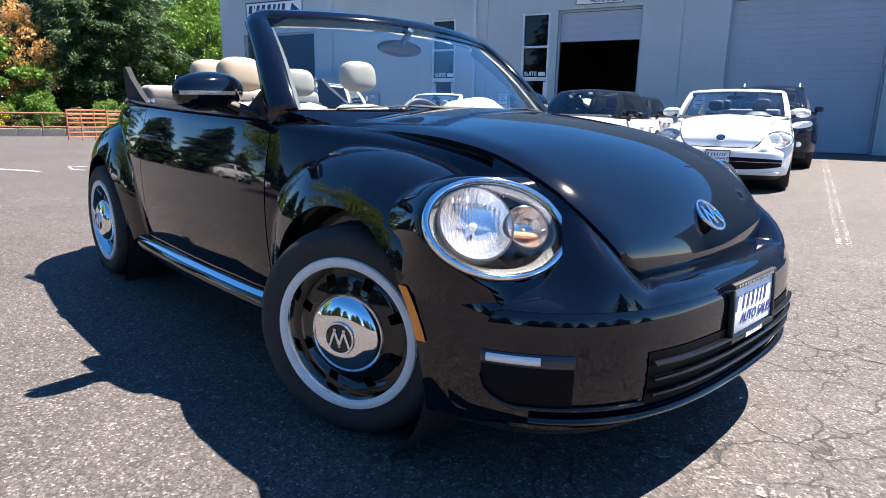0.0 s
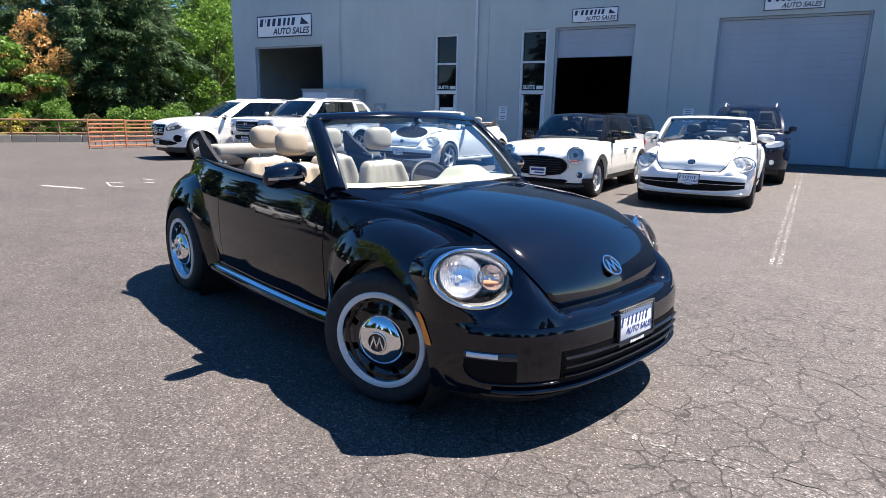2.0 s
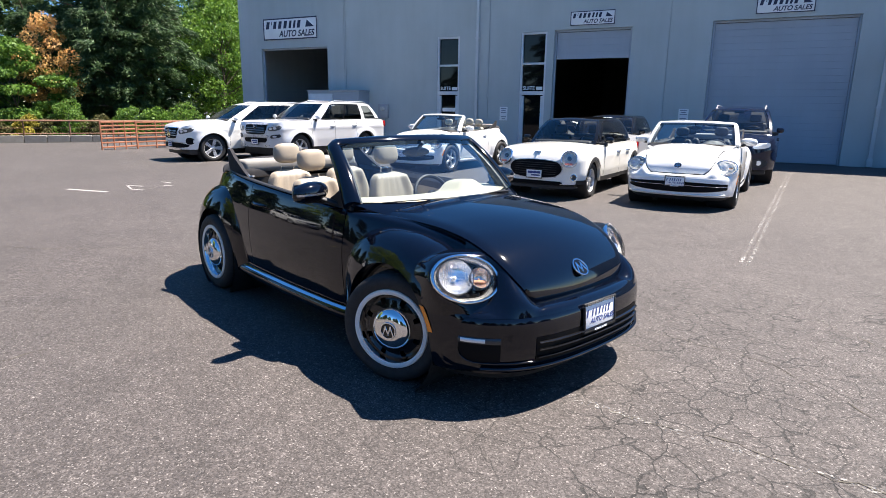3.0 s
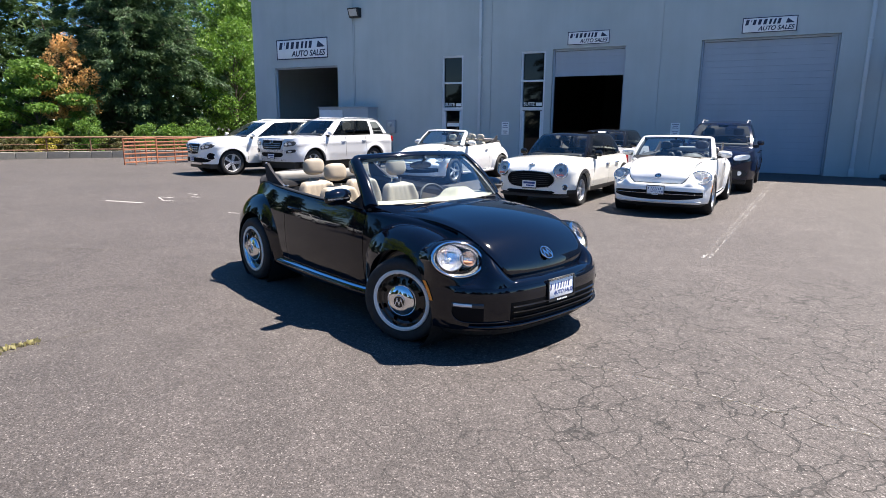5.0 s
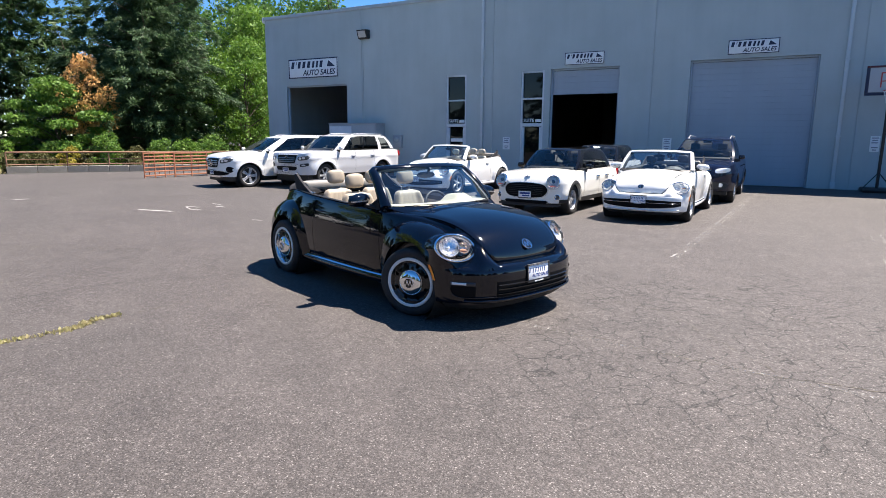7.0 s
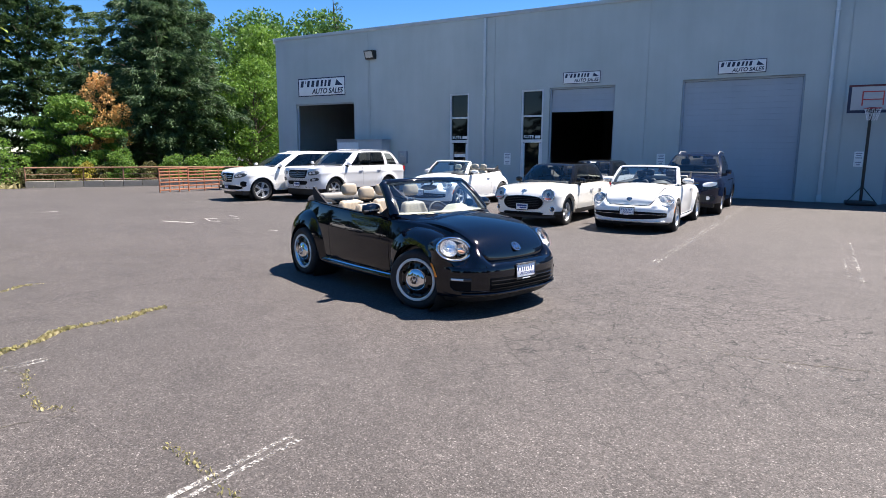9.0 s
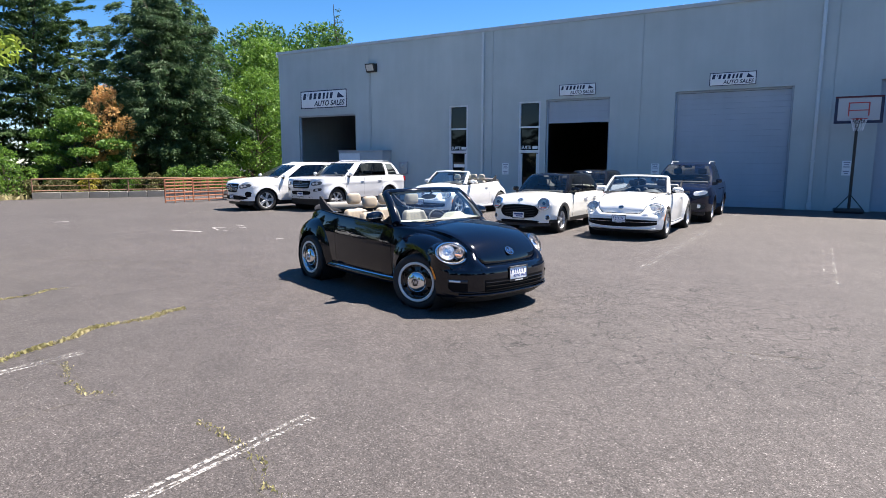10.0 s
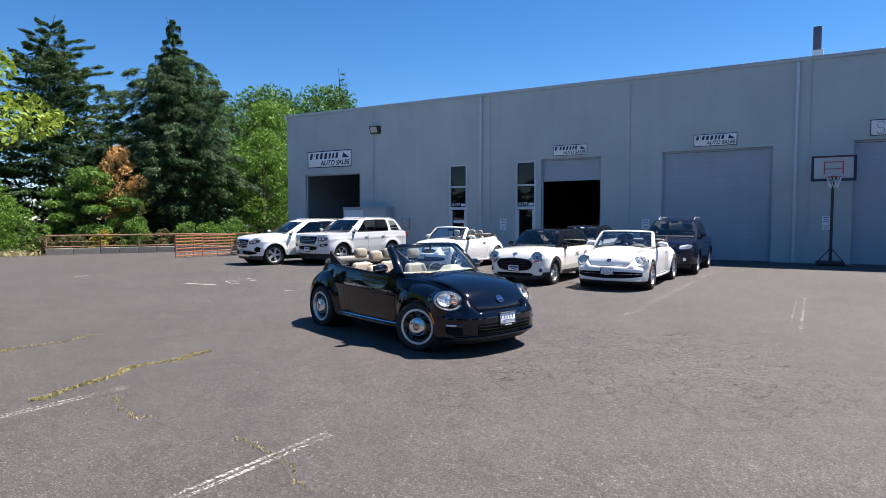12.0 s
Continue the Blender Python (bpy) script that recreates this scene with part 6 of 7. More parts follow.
def lamp_block(car, patch, q0, q1, z0, z1, out=0.012, slant=0.03, housing="lamp_smoke"):
    """A swept headlamp: smoked housing, a bright upper strip and two reflectors."""
    for s in (-1, 1):
        a, b = (q0, q1) if s > 0 else (-q1, -q0)
        h = patch("headlamp", a, b, z0, z1, out, M[housing], None, "clear headlamp with bright reflectors", 10, 6, True, 0.75, s * slant)
        w, t = b - a, z1 - z0
        for k in (0.30, 0.64):
            mid = a + w * (k if s > 0 else 1 - k)
            patch("reflector", mid - w * 0.13, mid + w * 0.13, z0 + t * 0.24 + s * 0, z1 - t * 0.30, out + 0.006, M["reflector"], h, "", 6, 6, True, 1.0, 0.0).location.z = slant * (2 * k - 1)
        patch("daytime_strip", a + w * 0.12, b - w * 0.12, z1 - t * 0.20, z1 - t * 0.08, out + 0.006, M["reflector"], h, "", 8, 4, True, 0.3, s * slant * 0.75)


def suv_face(car, patch, front):
    """Large grille with bright bars and roundel, swept lamps, dark intakes over a bright skid plate."""
    gr = patch("grille", -0.48, 0.48, 0.66, 0.97, 0.014, M["void"], None, "wide dark grille with bright bars", 16, 7, True, 0.4, 0.0, 0.16)
    for z in (0.735, 0.80, 0.865):
        patch("grille_bar", -0.44, 0.44, z, z + 0.030, 0.030, M["alloy"], gr, "", 14, 3)
    patch("grille_trim", -0.50, 0.50, 0.965, 0.985, 0.022, M["chrome"], gr, "", 14, 3)
    p = front(0, 0.82)
    roundel("star_roundel", 0.125, gr, pose(p[0] + 0.060, 0, 0.815, 0, 0, 90), M["chrome"], M["void"])
    lamp_block(car, patch, 0.56, 0.93, 0.815, 0.965, 0.012, 0.035)
    lower = patch("lower_intake", -0.86, 0.86, 0.40, 0.545, 0.010, M["void"], None, "dark lower intake", 18, 5, True, 0.7)
    patch("intake_trim", -0.84, 0.84, 0.545, 0.562, 0.014, M["chrome"], lower, "", 18, 3)
    patch("skid_plate", -0.60, 0.60, 0.335, 0.405, 0.020, M["chrome"], lower, "", 14, 4)
    for s in (-1, 1):
        a, b = (0.78, 0.95) if s > 0 else (-0.95, -0.78)
        patch("side_intake", a, b, 0.50, 0.70, 0.006, M["void"], None, "", 6, 6, True, 1.0)
    small_plate(car, pose(front(0, 0.47)[0] + 0.03, 0, 0.50, 0, 0, 90))


def truck_face(car, patch, front):
    """Tall grille in a bright surround between boxy lamps, deep silver bumper bar over a second dark opening."""
    gr = patch("grille", -0.50, 0.50, 0.79, 1.075, 0.012, M["void"], None, "tall dark grille with silver surround", 14, 6, True, 0.35, 0.0, 0.10)
    patch("grille_trim", -0.53, 0.53, 1.07, 1.11, 0.022, M["alloy"], gr, "", 14, 3)
    for z in (0.845, 0.905, 0.965):
        patch("grille_bar", -0.45, 0.45, z, z + 0.022, 0.022, M["lamp_grey"], gr, "", 14, 3)
    p = front(0, 1.01)
    roundel("oval_badge", 0.065, gr, pose(p[0] + 0.035, 0, 1.01, 0, 0, 90), M["chrome"], M["void"])
    lamp_block(car, patch, 0.57, 0.95, 0.90, 1.055, 0.012, 0.02)
    patch("bumper_bar", -0.60, 0.60, 0.715, 0.785, 0.030, M["alloy"], None, "silver bumper bar", 14, 4, True, 0.3)
    patch("lower_intake", -0.55, 0.55, 0.565, 0.70, 0.012, M["void"], None, "black lower grille", 14, 5, True, 0.4, 0.0, 0.12)
    for s in (-1, 1):
        a, b = (0.66, 0.94) if s > 0 else (-0.94, -0.66)
        f = patch("fog_corner", a, b, 0.70, 0.80, 0.010, M["trim"], None, "dark fog lamp corner", 8, 5, True, 0.5, s * 0.02)
        patch("fog_lamp", a + 0.08, b - 0.08, 0.72, 0.775, 0.016, M["reflector"], f, "", 5, 4, True, 1.0)
    patch("front_skid", -0.62, 0.62, 0.44, 0.53, 0.010, M["alloy"], None, "", 14, 3)
    small_plate(car, pose(front(0, 0.60)[0] + 0.035, 0, 0.585, 0, 0, 90))


def mini_face(car, patch, front):
    """Rounded black grille, upright round lamps with chrome rims, low intake and round fog lamps."""
    gr = patch("grille", -0.62, 0.62, 0.375, 0.70, 0.012, M["void"], None, "black mesh grille with gloss surround", 26, 13, True, 0.72, 0.0, 0.06)
    patch("grille_rim", -0.645, 0.645, 0.362, 0.714, 0.007, M["alloy"], gr, "bright surround", 26, 13, True, 0.72, 0.0, 0.06)
    for z in (0.44, 0.48, 0.52, 0.56, 0.60, 0.64):
        patch("grille_bar", -0.50, 0.50, z, z + 0.010, 0.015, M["trim"], gr, "", 14, 2)
    patch("lower_intake", -0.62, 0.62, 0.262, 0.325, 0.010, M["void"], None, "black lower intake", 14, 4, True, 0.4)
    patch("chin", -0.90, 0.90, 0.19, 0.245, 0.004, M["trim"], None, "black lower lip", 16, 4, True, 0.3)
    for s in (-1, 1):
        c = front(s * 0.70, 0.735)
        mm = pose(c[0] + 0.012, s * 0.63, 0.735, 0, 0, 90 + s * 15) @ pose(0, 0, 0, -22)
        bm = bmesh.new()
        ellipse_loft(bm, [(0.142, 0.150, -0.16), (0.146, 0.154, 0.004), (0.142, 0.150, 0.014), (0.132, 0.140, 0.016), (0.126, 0.134, 0.004)], 40)
        lamp = part("headlamp", bm, M["chrome"], car, "round headlamp with chrome rim", mm, sharp=180)
        bm = bmesh.new()
        r = ellipse_loft(bm, [(0.128, 0.136, 0.004), (0.10, 0.108, -0.03), (0.03, 0.033, -0.05)], 36)
        bm.faces.new(r[-1])
        part("reflector", bm, M["lamp_pale"], lamp, sharp=180)
        bm = bmesh.new()
        add_lathe(bm, [(0.0005, -0.004), (0.026, -0.008), (0.036, -0.004), (0.040, 0.03)], 24)
        part("projector", bm, M["lamp_grey"], lamp, m=pose(0, 0.008, 0.015))
        part("turn_lamp", box((-0.07, -0.004, -0.108), (0.07, 0.012, -0.078), 0.012, 2), M["red_glow"], lamp, "pinkish turn lamp strip")
        bm = bmesh.new()
        r = ellipse_loft(bm, [(0.130, 0.138, 0.012), (0.09, 0.098, 0.030), (0.03, 0.033, 0.038)], 36)
        bm.faces.new(r[-1])
        part("lens", bm, M["lens"], lamp, sharp=180).visible_shadow = False
        c = front(s * 0.83, 0.40)
        mm = pose(c[0] - 0.002, c[1], 0.40, 0, 0, 90 + s * 22)
        bm = bmesh.new()
        add_lathe(bm, [(0.046, -0.010), (0.052, -0.016), (0.062, -0.012), (0.066, 0.04)], 24)
        fog = part("fog_lamp", bm, M["chrome"], car, "round fog lamp with bright ring", mm)
        bm = bmesh.new()
        add_lathe(bm, [(0.0005, 0.002), (0.03, -0.002), (0.047, -0.008)], 20)
        part("fog_glass", bm, M["smoke"], fog)
    p = front(0, 0.80)
    bm = bmesh.new()
    add_box(bm, (-0.065, -0.005, -0.008), (0.065, 0.004, 0.008), 0.003, 1)
    add_lathe(bm, [(0.0005, -0.010), (0.018, -0.009), (0.022, 0.0)], 20)
    part("winged_badge", bm, M["chrome"], car, "chrome winged badge", pose(p[0] - 0.012, 0, 0.835, 0, 0, 90) @ pose(0, 0, 0, -56))
    small_plate(car, pose(front(0, 0.46)[0] + 0.025, 0, 0.445, 0, 0, 90))


def crossover_face(car, patch, front):
    """Narrow chrome-barred grille, wide lamps, black lower bumper with round fog lamps."""
    gr = patch("grille", -0.40, 0.40, 0.80, 0.93, 0.010, M["void"], None, "narrow black grille with chrome bars", 12, 4)
    for z in (0.825, 0.885):
        patch("grille_bar", -0.40, 0.40, z, z + 0.016, 0.018, M["chrome"], gr, "", 12, 2)
    p = front(0, 0.865)
    roundel("front_badge", 0.07, gr, pose(p[0] + 0.03, 0, 0.865, 0, 0, 90), M["chrome"], M["void"])
    lamp_block(car, patch, 0.50, 0.88, 0.775, 0.90, 0.010, 0.02, "lamp_pale")
    patch("lower_intake", -0.86, 0.86, 0.36, 0.56, 0.010, M["trim"], None, "black lower bumper", 14, 4)
    for s in (-1, 1):
        c = front(s * 0.66, 0.47)
        bm = bmesh.new()
        add_lathe(bm, [(0.0005, -0.006), (0.05, -0.010), (0.06, 0.03)], 20)
        part("fog_lamp", bm, M["reflector"], car, "round fog lamp", pose(c[0] + 0.01, c[1], 0.47, 0, 0, 90))
    small_plate(car, pose(front(0, 0.58)[0] + 0.02, 0, 0.60, 0, 0, 90))


SUV = dict(w=0.965, R=0.385, xf=1.54, xr=-1.54, x1=2.40, x0=-2.70, belt=1.15, sill=0.36, gap=0.065, nose_len=0.80, tail_len=0.5, plan_n=3.2, bulge=0.055, flare=0.026,
           top=[(-2.70, 0.98), (-2.62, 1.10), (-2.2, 1.17), (0.0, 1.16), (0.95, 1.15), (1.35, 1.14), (1.9, 1.10), (2.18, 1.05), (2.33, 0.985), (2.40, 0.80)], crown=0.06,
           screen_base=1.20, screen_top=0.20, rear_top=-2.20, rear_base=-2.60, roof=1.70, cabin_half=0.84, roof_half=0.65, bow=0.18, arch_f=0.04, arch_r=0.09, face=suv_face, windows=((1.12, 1.40, 0.06, 0.84), (1.42, 1.67, 0.06, 0.85), (1.70, 1.93, 0.08, 0.82)),
           doors=(1.02, 0.0, -1.02), handles=(0.12, -0.92), handle_mat=M["chrome"], rails=M["alloy"], spokes=5, twin=True, mirror_x=0.80, rim=0.72)
TRUCK = dict(w=0.945, R=0.39, xf=1.395, xr=-1.395, x1=2.28, x0=-2.53, belt=1.19, sill=0.43, gap=0.085, nose_len=0.55, tail_len=0.4, plan_n=3.8, bulge=0.045, flare=0.055, crease=0.014,
             top=[(-2.53, 1.05), (-2.46, 1.18), (-2.0, 1.22), (0.0, 1.20), (0.9, 1.19), (1.3, 1.19), (1.9, 1.17), (2.12, 1.14), (2.22, 1.08), (2.28, 0.85)], crown=0.035,
             screen_base=1.08, screen_top=0.26, rear_top=-2.02, rear_base=-2.40, roof=1.74, cabin_half=0.84, roof_half=0.64, bow=0.18, arch_f=0.035, arch_r=0.03, face=truck_face, band=(1.11, 1.70), windows=((1.13, 1.41, 0.06, 0.84), (1.435, 1.685, 0.06, 0.85), (1.755, 1.935, 0.10, 0.82)),
             doors=(0.95, -0.02, -0.98), handles=(0.10, -0.88), rails=M["alloy"], spokes=6, mirror_x=0.72)
MINI = dict(w=0.845, R=0.312, xf=1.285, xr=-1.285, x1=2.02, x0=-1.98, belt=0.93, sill=0.27, gap=0.055, nose_len=0.62, tail_len=0.55, plan_n=3.4, bulge=0.05, flare=0.024, crease=0.004,
            top=[(-1.98, 0.66), (-1.92, 0.84), (-1.7, 0.92), (0.0, 0.925), (0.75, 0.925), (1.1, 0.915), (1.5, 0.895), (1.74, 0.868), (1.87, 0.838), (1.95, 0.785), (2.0, 0.69), (2.02, 0.50)], crown=0.05,
            screen_base=0.96, screen_top=0.40, rear_top=-1.58, rear_base=-1.86, roof=1.42, cabin_half=0.685, roof_half=0.53, bow=0.16, arch_f=0.02, arch_r=0.05, face=mini_face, roof_mat=M["roof_black"], roof_label="black painted roof",
            windows=((1.12, 1.44, 0.06, 0.84), (1.47, 1.72, 0.06, 0.85), (1.75, 1.92, 0.10, 0.82)), doors=(0.66, -0.30, -0.90), handles=(-0.20, -0.82), handle_mat=M["chrome"], spokes=5, twin=False,
            mirror_mat=M["roof_black"], mirror_x=0.52, cladding=0.075, rim=0.70)
CROSS = dict(w=0.905, R=0.355, xf=1.30, xr=-1.30, x1=2.18, x0=-2.22, belt=1.06, sill=0.32, gap=0.06, nose_len=0.75, tail_len=0.5, plan_n=3.2, bulge=0.05, flare=0.026,
             top=[(-2.22, 0.9), (-2.14, 1.02), (-1.8, 1.07), (0.0, 1.06), (0.9, 1.04), (1.3, 1.03), (1.75, 0.985), (2.0, 0.92), (2.12, 0.84), (2.18, 0.66)], crown=0.05,
             screen_base=1.12, screen_top=0.30, rear_top=-1.68, rear_base=-2.08, roof=1.67, cabin_half=0.78, roof_half=0.60, bow=0.16, arch_f=0.05, arch_r=0.07, face=crossover_face, windows=((1.13, 1.42, 0.06, 0.84), (1.45, 1.70, 0.06, 0.85), (1.73, 1.92, 0.10, 0.82)),
             doors=(0.85, -0.12, -0.98), handles=(-0.02, -0.88), rails=M["alloy"], spokes=5, mirror_x=0.62)


def parked(x, y, heading):
    """A pose on the lot with the nose turned to a heading in degrees."""
    return pose(x, y, gz(x, y), 0, 0, heading)


beetle(parked(1.62, 8.62, -92.5), M["white_paint"], M["char"], "white two-door convertible with black seats parked in a bay", 0, False, M["char"], "parked cars")
beetle(parked(-4.9, 10.9, -97), M["white_paint"], M["cream"], "white two-door convertible with pale seats and folded top", 0, False, M["char"], "parked cars")
plain_car("hatchback_car", parked(-0.73, 8.5, -95), "cream white small hatchback with a black roof", M["pearl_paint"], MINI)
plain_car("hatchback_car", parked(-0.98, 13.2, -93), "silver small hatchback with a black roof", M["silver_paint"], MINI)
plain_car("crossover_car", parked(2.12, 12.95, -91), "dark blue crossover with silver roof rails", M["blue_paint"], CROSS)
plain_car("suv_car", parked(-12.05, 10.4, -108), "white full-size sport utility vehicle with chrome grille", M["white_paint"], SUV)
plain_car("suv_car", parked(-10.05, 11.3, -97), "silver white boxy sport utility vehicle with roof rails", M["silver_paint"], TRUCK)
# two more that only the black car's paint shows
plain_car("suv_car", parked(-20.5, -5.0, -20), "white sport utility vehicle across the lot", M["white_paint"], SUV)
plain_car("hatchback_car", parked(-19.5, -9.5, -14), "white small hatchback across the lot", M["white_paint"], MINI)


# ---------------------------------------------------------------- planting
def cards(name, centres, dirs, sizes, mat, parent, seed, fold=0.25, kind="stuff", label="", slim=(0.35, 0.6)):
    """Many small leaves: each a bent pair of triangles along its own direction."""
    rng = np.random.default_rng(seed)
    c, d = np.asarray(centres, float), np.asarray(dirs, float)
    n = len(c)
    d /= np.linalg.norm(d, axis=1, keepdims=True) + 1e-9
    r = rng.normal(size=(n, 3))
    side = np.cross(d, r)
    side /= np.linalg.norm(side, axis=1, keepdims=True) + 1e-9
    up = np.cross(side, d)
    s = np.asarray(sizes, float)[:, None]
    wid = s * rng.uniform(*slim, (n, 1))
    v = np.stack([c - d * s * 0.5, c + side * wid * 0.5 + up * s * fold * 0.5, c + d * s * 0.5, c - side * wid * 0.5 + up * s * fold * 0.5], 1).reshape(-1, 3)
    f = np.arange(n * 4).reshape(n, 4)
    me = bpy.data.meshes.new(name)
    me.vertices.add(n * 4), me.loops.add(n * 4), me.polygons.add(n)
    me.vertices.foreach_set("co", v.ravel())
    me.loops.foreach_set("vertex_index", f.ravel())
    me.polygons.foreach_set("loop_start", np.arange(0, n * 4, 4))
    me.update(calc_edges=True)
    ob = put(name, me, mat, parent, label=label)
    return tagged(ob, kind=kind) if kind else ob


def trunk_bm(h, r, seed, limbs):
    """Tapered, slightly bent trunk with limbs given as (height, angle, length, rise)."""
    rnd = random.Random(seed)
    bm = bmesh.new()
    pts = [(rnd.uniform(-0.06, 0.06) * k, rnd.uniform(-0.06, 0.06) * k, h * k / 8) for k in range(9)]
    add_tube(bm, pts, [r * (1 - 0.92 * k / 8) * (1.35 if k == 0 else 1) for k in range(9)], 9)
    for z, a, ln, rise in limbs:
        rr = max(0.012, r * 0.38 * (1 - z / h) + 0.01)
        p0 = Vector((0, 0, z))
        q = [p0 + Vector((math.cos(a) * ln * t, math.sin(a) * ln * t, rise * ln * t - 0.12 * ln * t * t)) for t in lin(0, 1, 5)]
        add_tube(bm, q, [rr * (1 - 0.8 * t) for t in lin(0, 1, 5)], 5)
    return bm


SPIRE = [(0.0, 0.86), (0.15, 1.0), (0.40, 0.97), (0.58, 0.86), (0.68, 0.70), (0.76, 0.44), (0.82, 0.25), (0.90, 0.13), (1.0, 0.02)]
TIERED = [(0.0, 1.0), (0.30, 0.95), (0.50, 0.80), (0.62, 0.66), (0.72, 0.52), (0.84, 0.33), (0.92, 0.18), (1.0, 0.02)]
CONE = [(0.0, 1.0), (0.35, 0.78), (0.7, 0.42), (1.0, 0.03)]


def conifer(x, y, h, r, mat, seed, density=1.0, droop=0.25, label="tall dark green conifer behind the fence", base=0.5, gap=0.55, outline=CONE, leaf=1.0, hang=0.06, core=0, tuft=0.34):
    """Whorls of drooping boughs, each carrying tufts of short sprays with dark gaps between; the outline is uneven."""
    rng = np.random.default_rng(seed)
    t = thing("conifer_tree", pose(x, y, gz(x, y) - 0.05), label, "tree", "trees round the lot")
    cs, ds, ss, limbs = [], [], [], []
    z = base
    while z < h * 0.985:
        f = z / h
        reach = r * curve_at(outline, f) * rng.uniform(0.84, 1.10)
        n = max(4, int(9 * (1 - f) + 4))
        a0 = rng.uniform(0, math.tau)
        for k in range(n):
            a = a0 + k * math.tau / n + rng.normal(0, 0.18)
            ln = reach * rng.uniform(0.60, 1.14)
            rise = rng.uniform(0.02, 0.24) + 0.5 * f
            if k % 2 == 0 and ln > 0.5:
                limbs.append((z, a, ln * 0.9, rise))
            m = int(34 * density * (ln / 2.0 + 0.30))
            tufts = max(3, int(2 + ln * 1.5))
            uc, wc = rng.beta(1.9, 1.1, tufts), rng.uniform(-1, 1, tufts)
            pick = rng.integers(0, tufts, m)
            u = np.clip(uc[pick] + rng.normal(0, tuft * 0.5 / max(ln, 0.6), m), 0.02, 1.08)
            spread = 0.34 * ln * (0.35 + 0.65 * np.sin(np.pi * np.clip(u, 0, 1)))
            w = wc[pick] + rng.normal(0, 0.14, m)
            zz = z + rise * ln * u - (0.12 + droop) * ln * u * u - np.abs(w) * 0.05 * ln + tuft * 0.16 * rng.normal(0, 1, m) - rng.exponential(hang, m)
            out = np.array([math.cos(a), math.sin(a), 0])
            tang = np.array([-math.sin(a), math.cos(a), 0])
            p = out * (u * ln)[:, None] + tang * (w * spread)[:, None]
            p[:, 2] += zz
            d = out * 0.8 + tang * (w * 0.8)[:, None] + np.array([0, 0, -droop - 0.10])
            d = d + rng.normal(0, 0.30, (m, 3))
            cs.append(p), ds.append(d), ss.append(leaf * rng.uniform(0.14, 0.30, m) * (0.75 + 0.4 * (1 - f)))
        z += gap * (0.55 + 0.6 * (1 - f)) * rng.uniform(0.8, 1.2)
    if core:
        fz = rng.uniform(0.06, 0.85, core)
        ang, rad = rng.uniform(0, math.tau, core), r * np.array([curve_at(outline, q) for q in fz]) * rng.uniform(0.1, 0.5, core)
        cs.append(np.stack([rad * np.cos(ang), rad * np.sin(ang), fz * h], 1)), ds.append(rng.normal(size=(core, 3))), ss.append(leaf * rng.uniform(0.35, 0.6, core))
    part("trunk", trunk_bm(h, 0.016 * h, seed, limbs[::2]), M["bark"], t)
    cards("crown", np.concatenate(cs), np.concatenate(ds), np.concatenate(ss), mat, t, seed, 0.12, slim=(0.16, 0.34))
    return t


def broadleaf(x, y, h, r, mat, seed, leaves=9000, size=(0.12, 0.26), low=0.25, label="green broadleaf tree behind the fence", name="broadleaf_tree", tiers=26, flat=0.8):
    """Limbs that end in leafy clumps of uneven size, with gaps between them."""
    rng = np.random.default_rng(seed)
    t = thing(name, pose(x, y, gz(x, y) - 0.02), label, "tree" if h > 2.2 else "shrub", "trees round the lot" if h > 2.2 else "shrubs by the fence")
    limbs, cs, ds, ss = [], [], [], []
    for k in range(tiers):
        a = k * 2.399 + rng.normal(0, 0.3)
        f = low + (1 - low) * (k + 0.5) / tiers
        prof = math.sin(min(1.0, (f - low) / (1 - low) * 0.9 + 0.12) * math.pi) ** 0.55
        ln = r * prof * rng.uniform(0.45, 1.0)
        c = np.array([math.cos(a) * ln, math.sin(a) * ln, h * f])
        limbs.append((h * max(0.08, f - 0.22), a, ln, (h * min(0.22, f - 0.08) + 0.12 * ln) / max(ln, 0.2)))
        cr = r * rng.uniform(0.24, 0.46)
        m = int(leaves / tiers * (cr / (0.35 * r)) ** 2)
        q = rng.normal(size=(m, 3))
        q /= np.linalg.norm(q, axis=1, keepdims=True)
        rad = cr * rng.uniform(0.35, 1.0, m) ** 0.45
        p = c + q * rad[:, None] * np.array([1, 1, flat]) + rng.normal(0, 0.05 * cr, (m, 3))
        cs.append(p), ds.append(q * 0.5 + rng.normal(0, 0.6, (m, 3)) + np.array([0, 0, -0.35])), ss.append(rng.uniform(*size, m))
    p = np.concatenate(cs)
    keep = p[:, 2] > 0.03
    part("trunk", trunk_bm(h * 0.92, max(0.015, 0.016 * h), seed, limbs), M["bark"], t)
    cards("crown", p[keep], np.concatenate(ds)[keep], np.concatenate(ss)[keep], mat, t, seed, 0.25)
    return t


conifer(-50.1, 21.1, 20.3, 8.8, M["fir"], 3, 13.0, 0.02, "tall layered fir behind the fence", gap=1.30, outline=TIERED, leaf=1.25, hang=0.04, core=6000, tuft=0.40)
conifer(-40.0, 25.6, 19.6, 6.6, M["conifer"], 5, 15.0, 0.34, "broad dense dark spruce behind the fence", gap=1.0, outline=SPIRE, leaf=1.20, hang=0.16, core=9000, tuft=0.36)
conifer(-46.3, 31.2, 15.0, 6.0, M["conifer"], 6, 1.6, 0.3, gap=0.9, leaf=2.2)
conifer(-44.6, 39.0, 15.0, 6.5, M["conifer"], 26, 1.3, 0.3, gap=1.0, leaf=2.2)
conifer(-54.0, 28.2, 15.5, 6.9, M["conifer"], 27, 1.3, 0.3, gap=1.0, leaf=2.2)
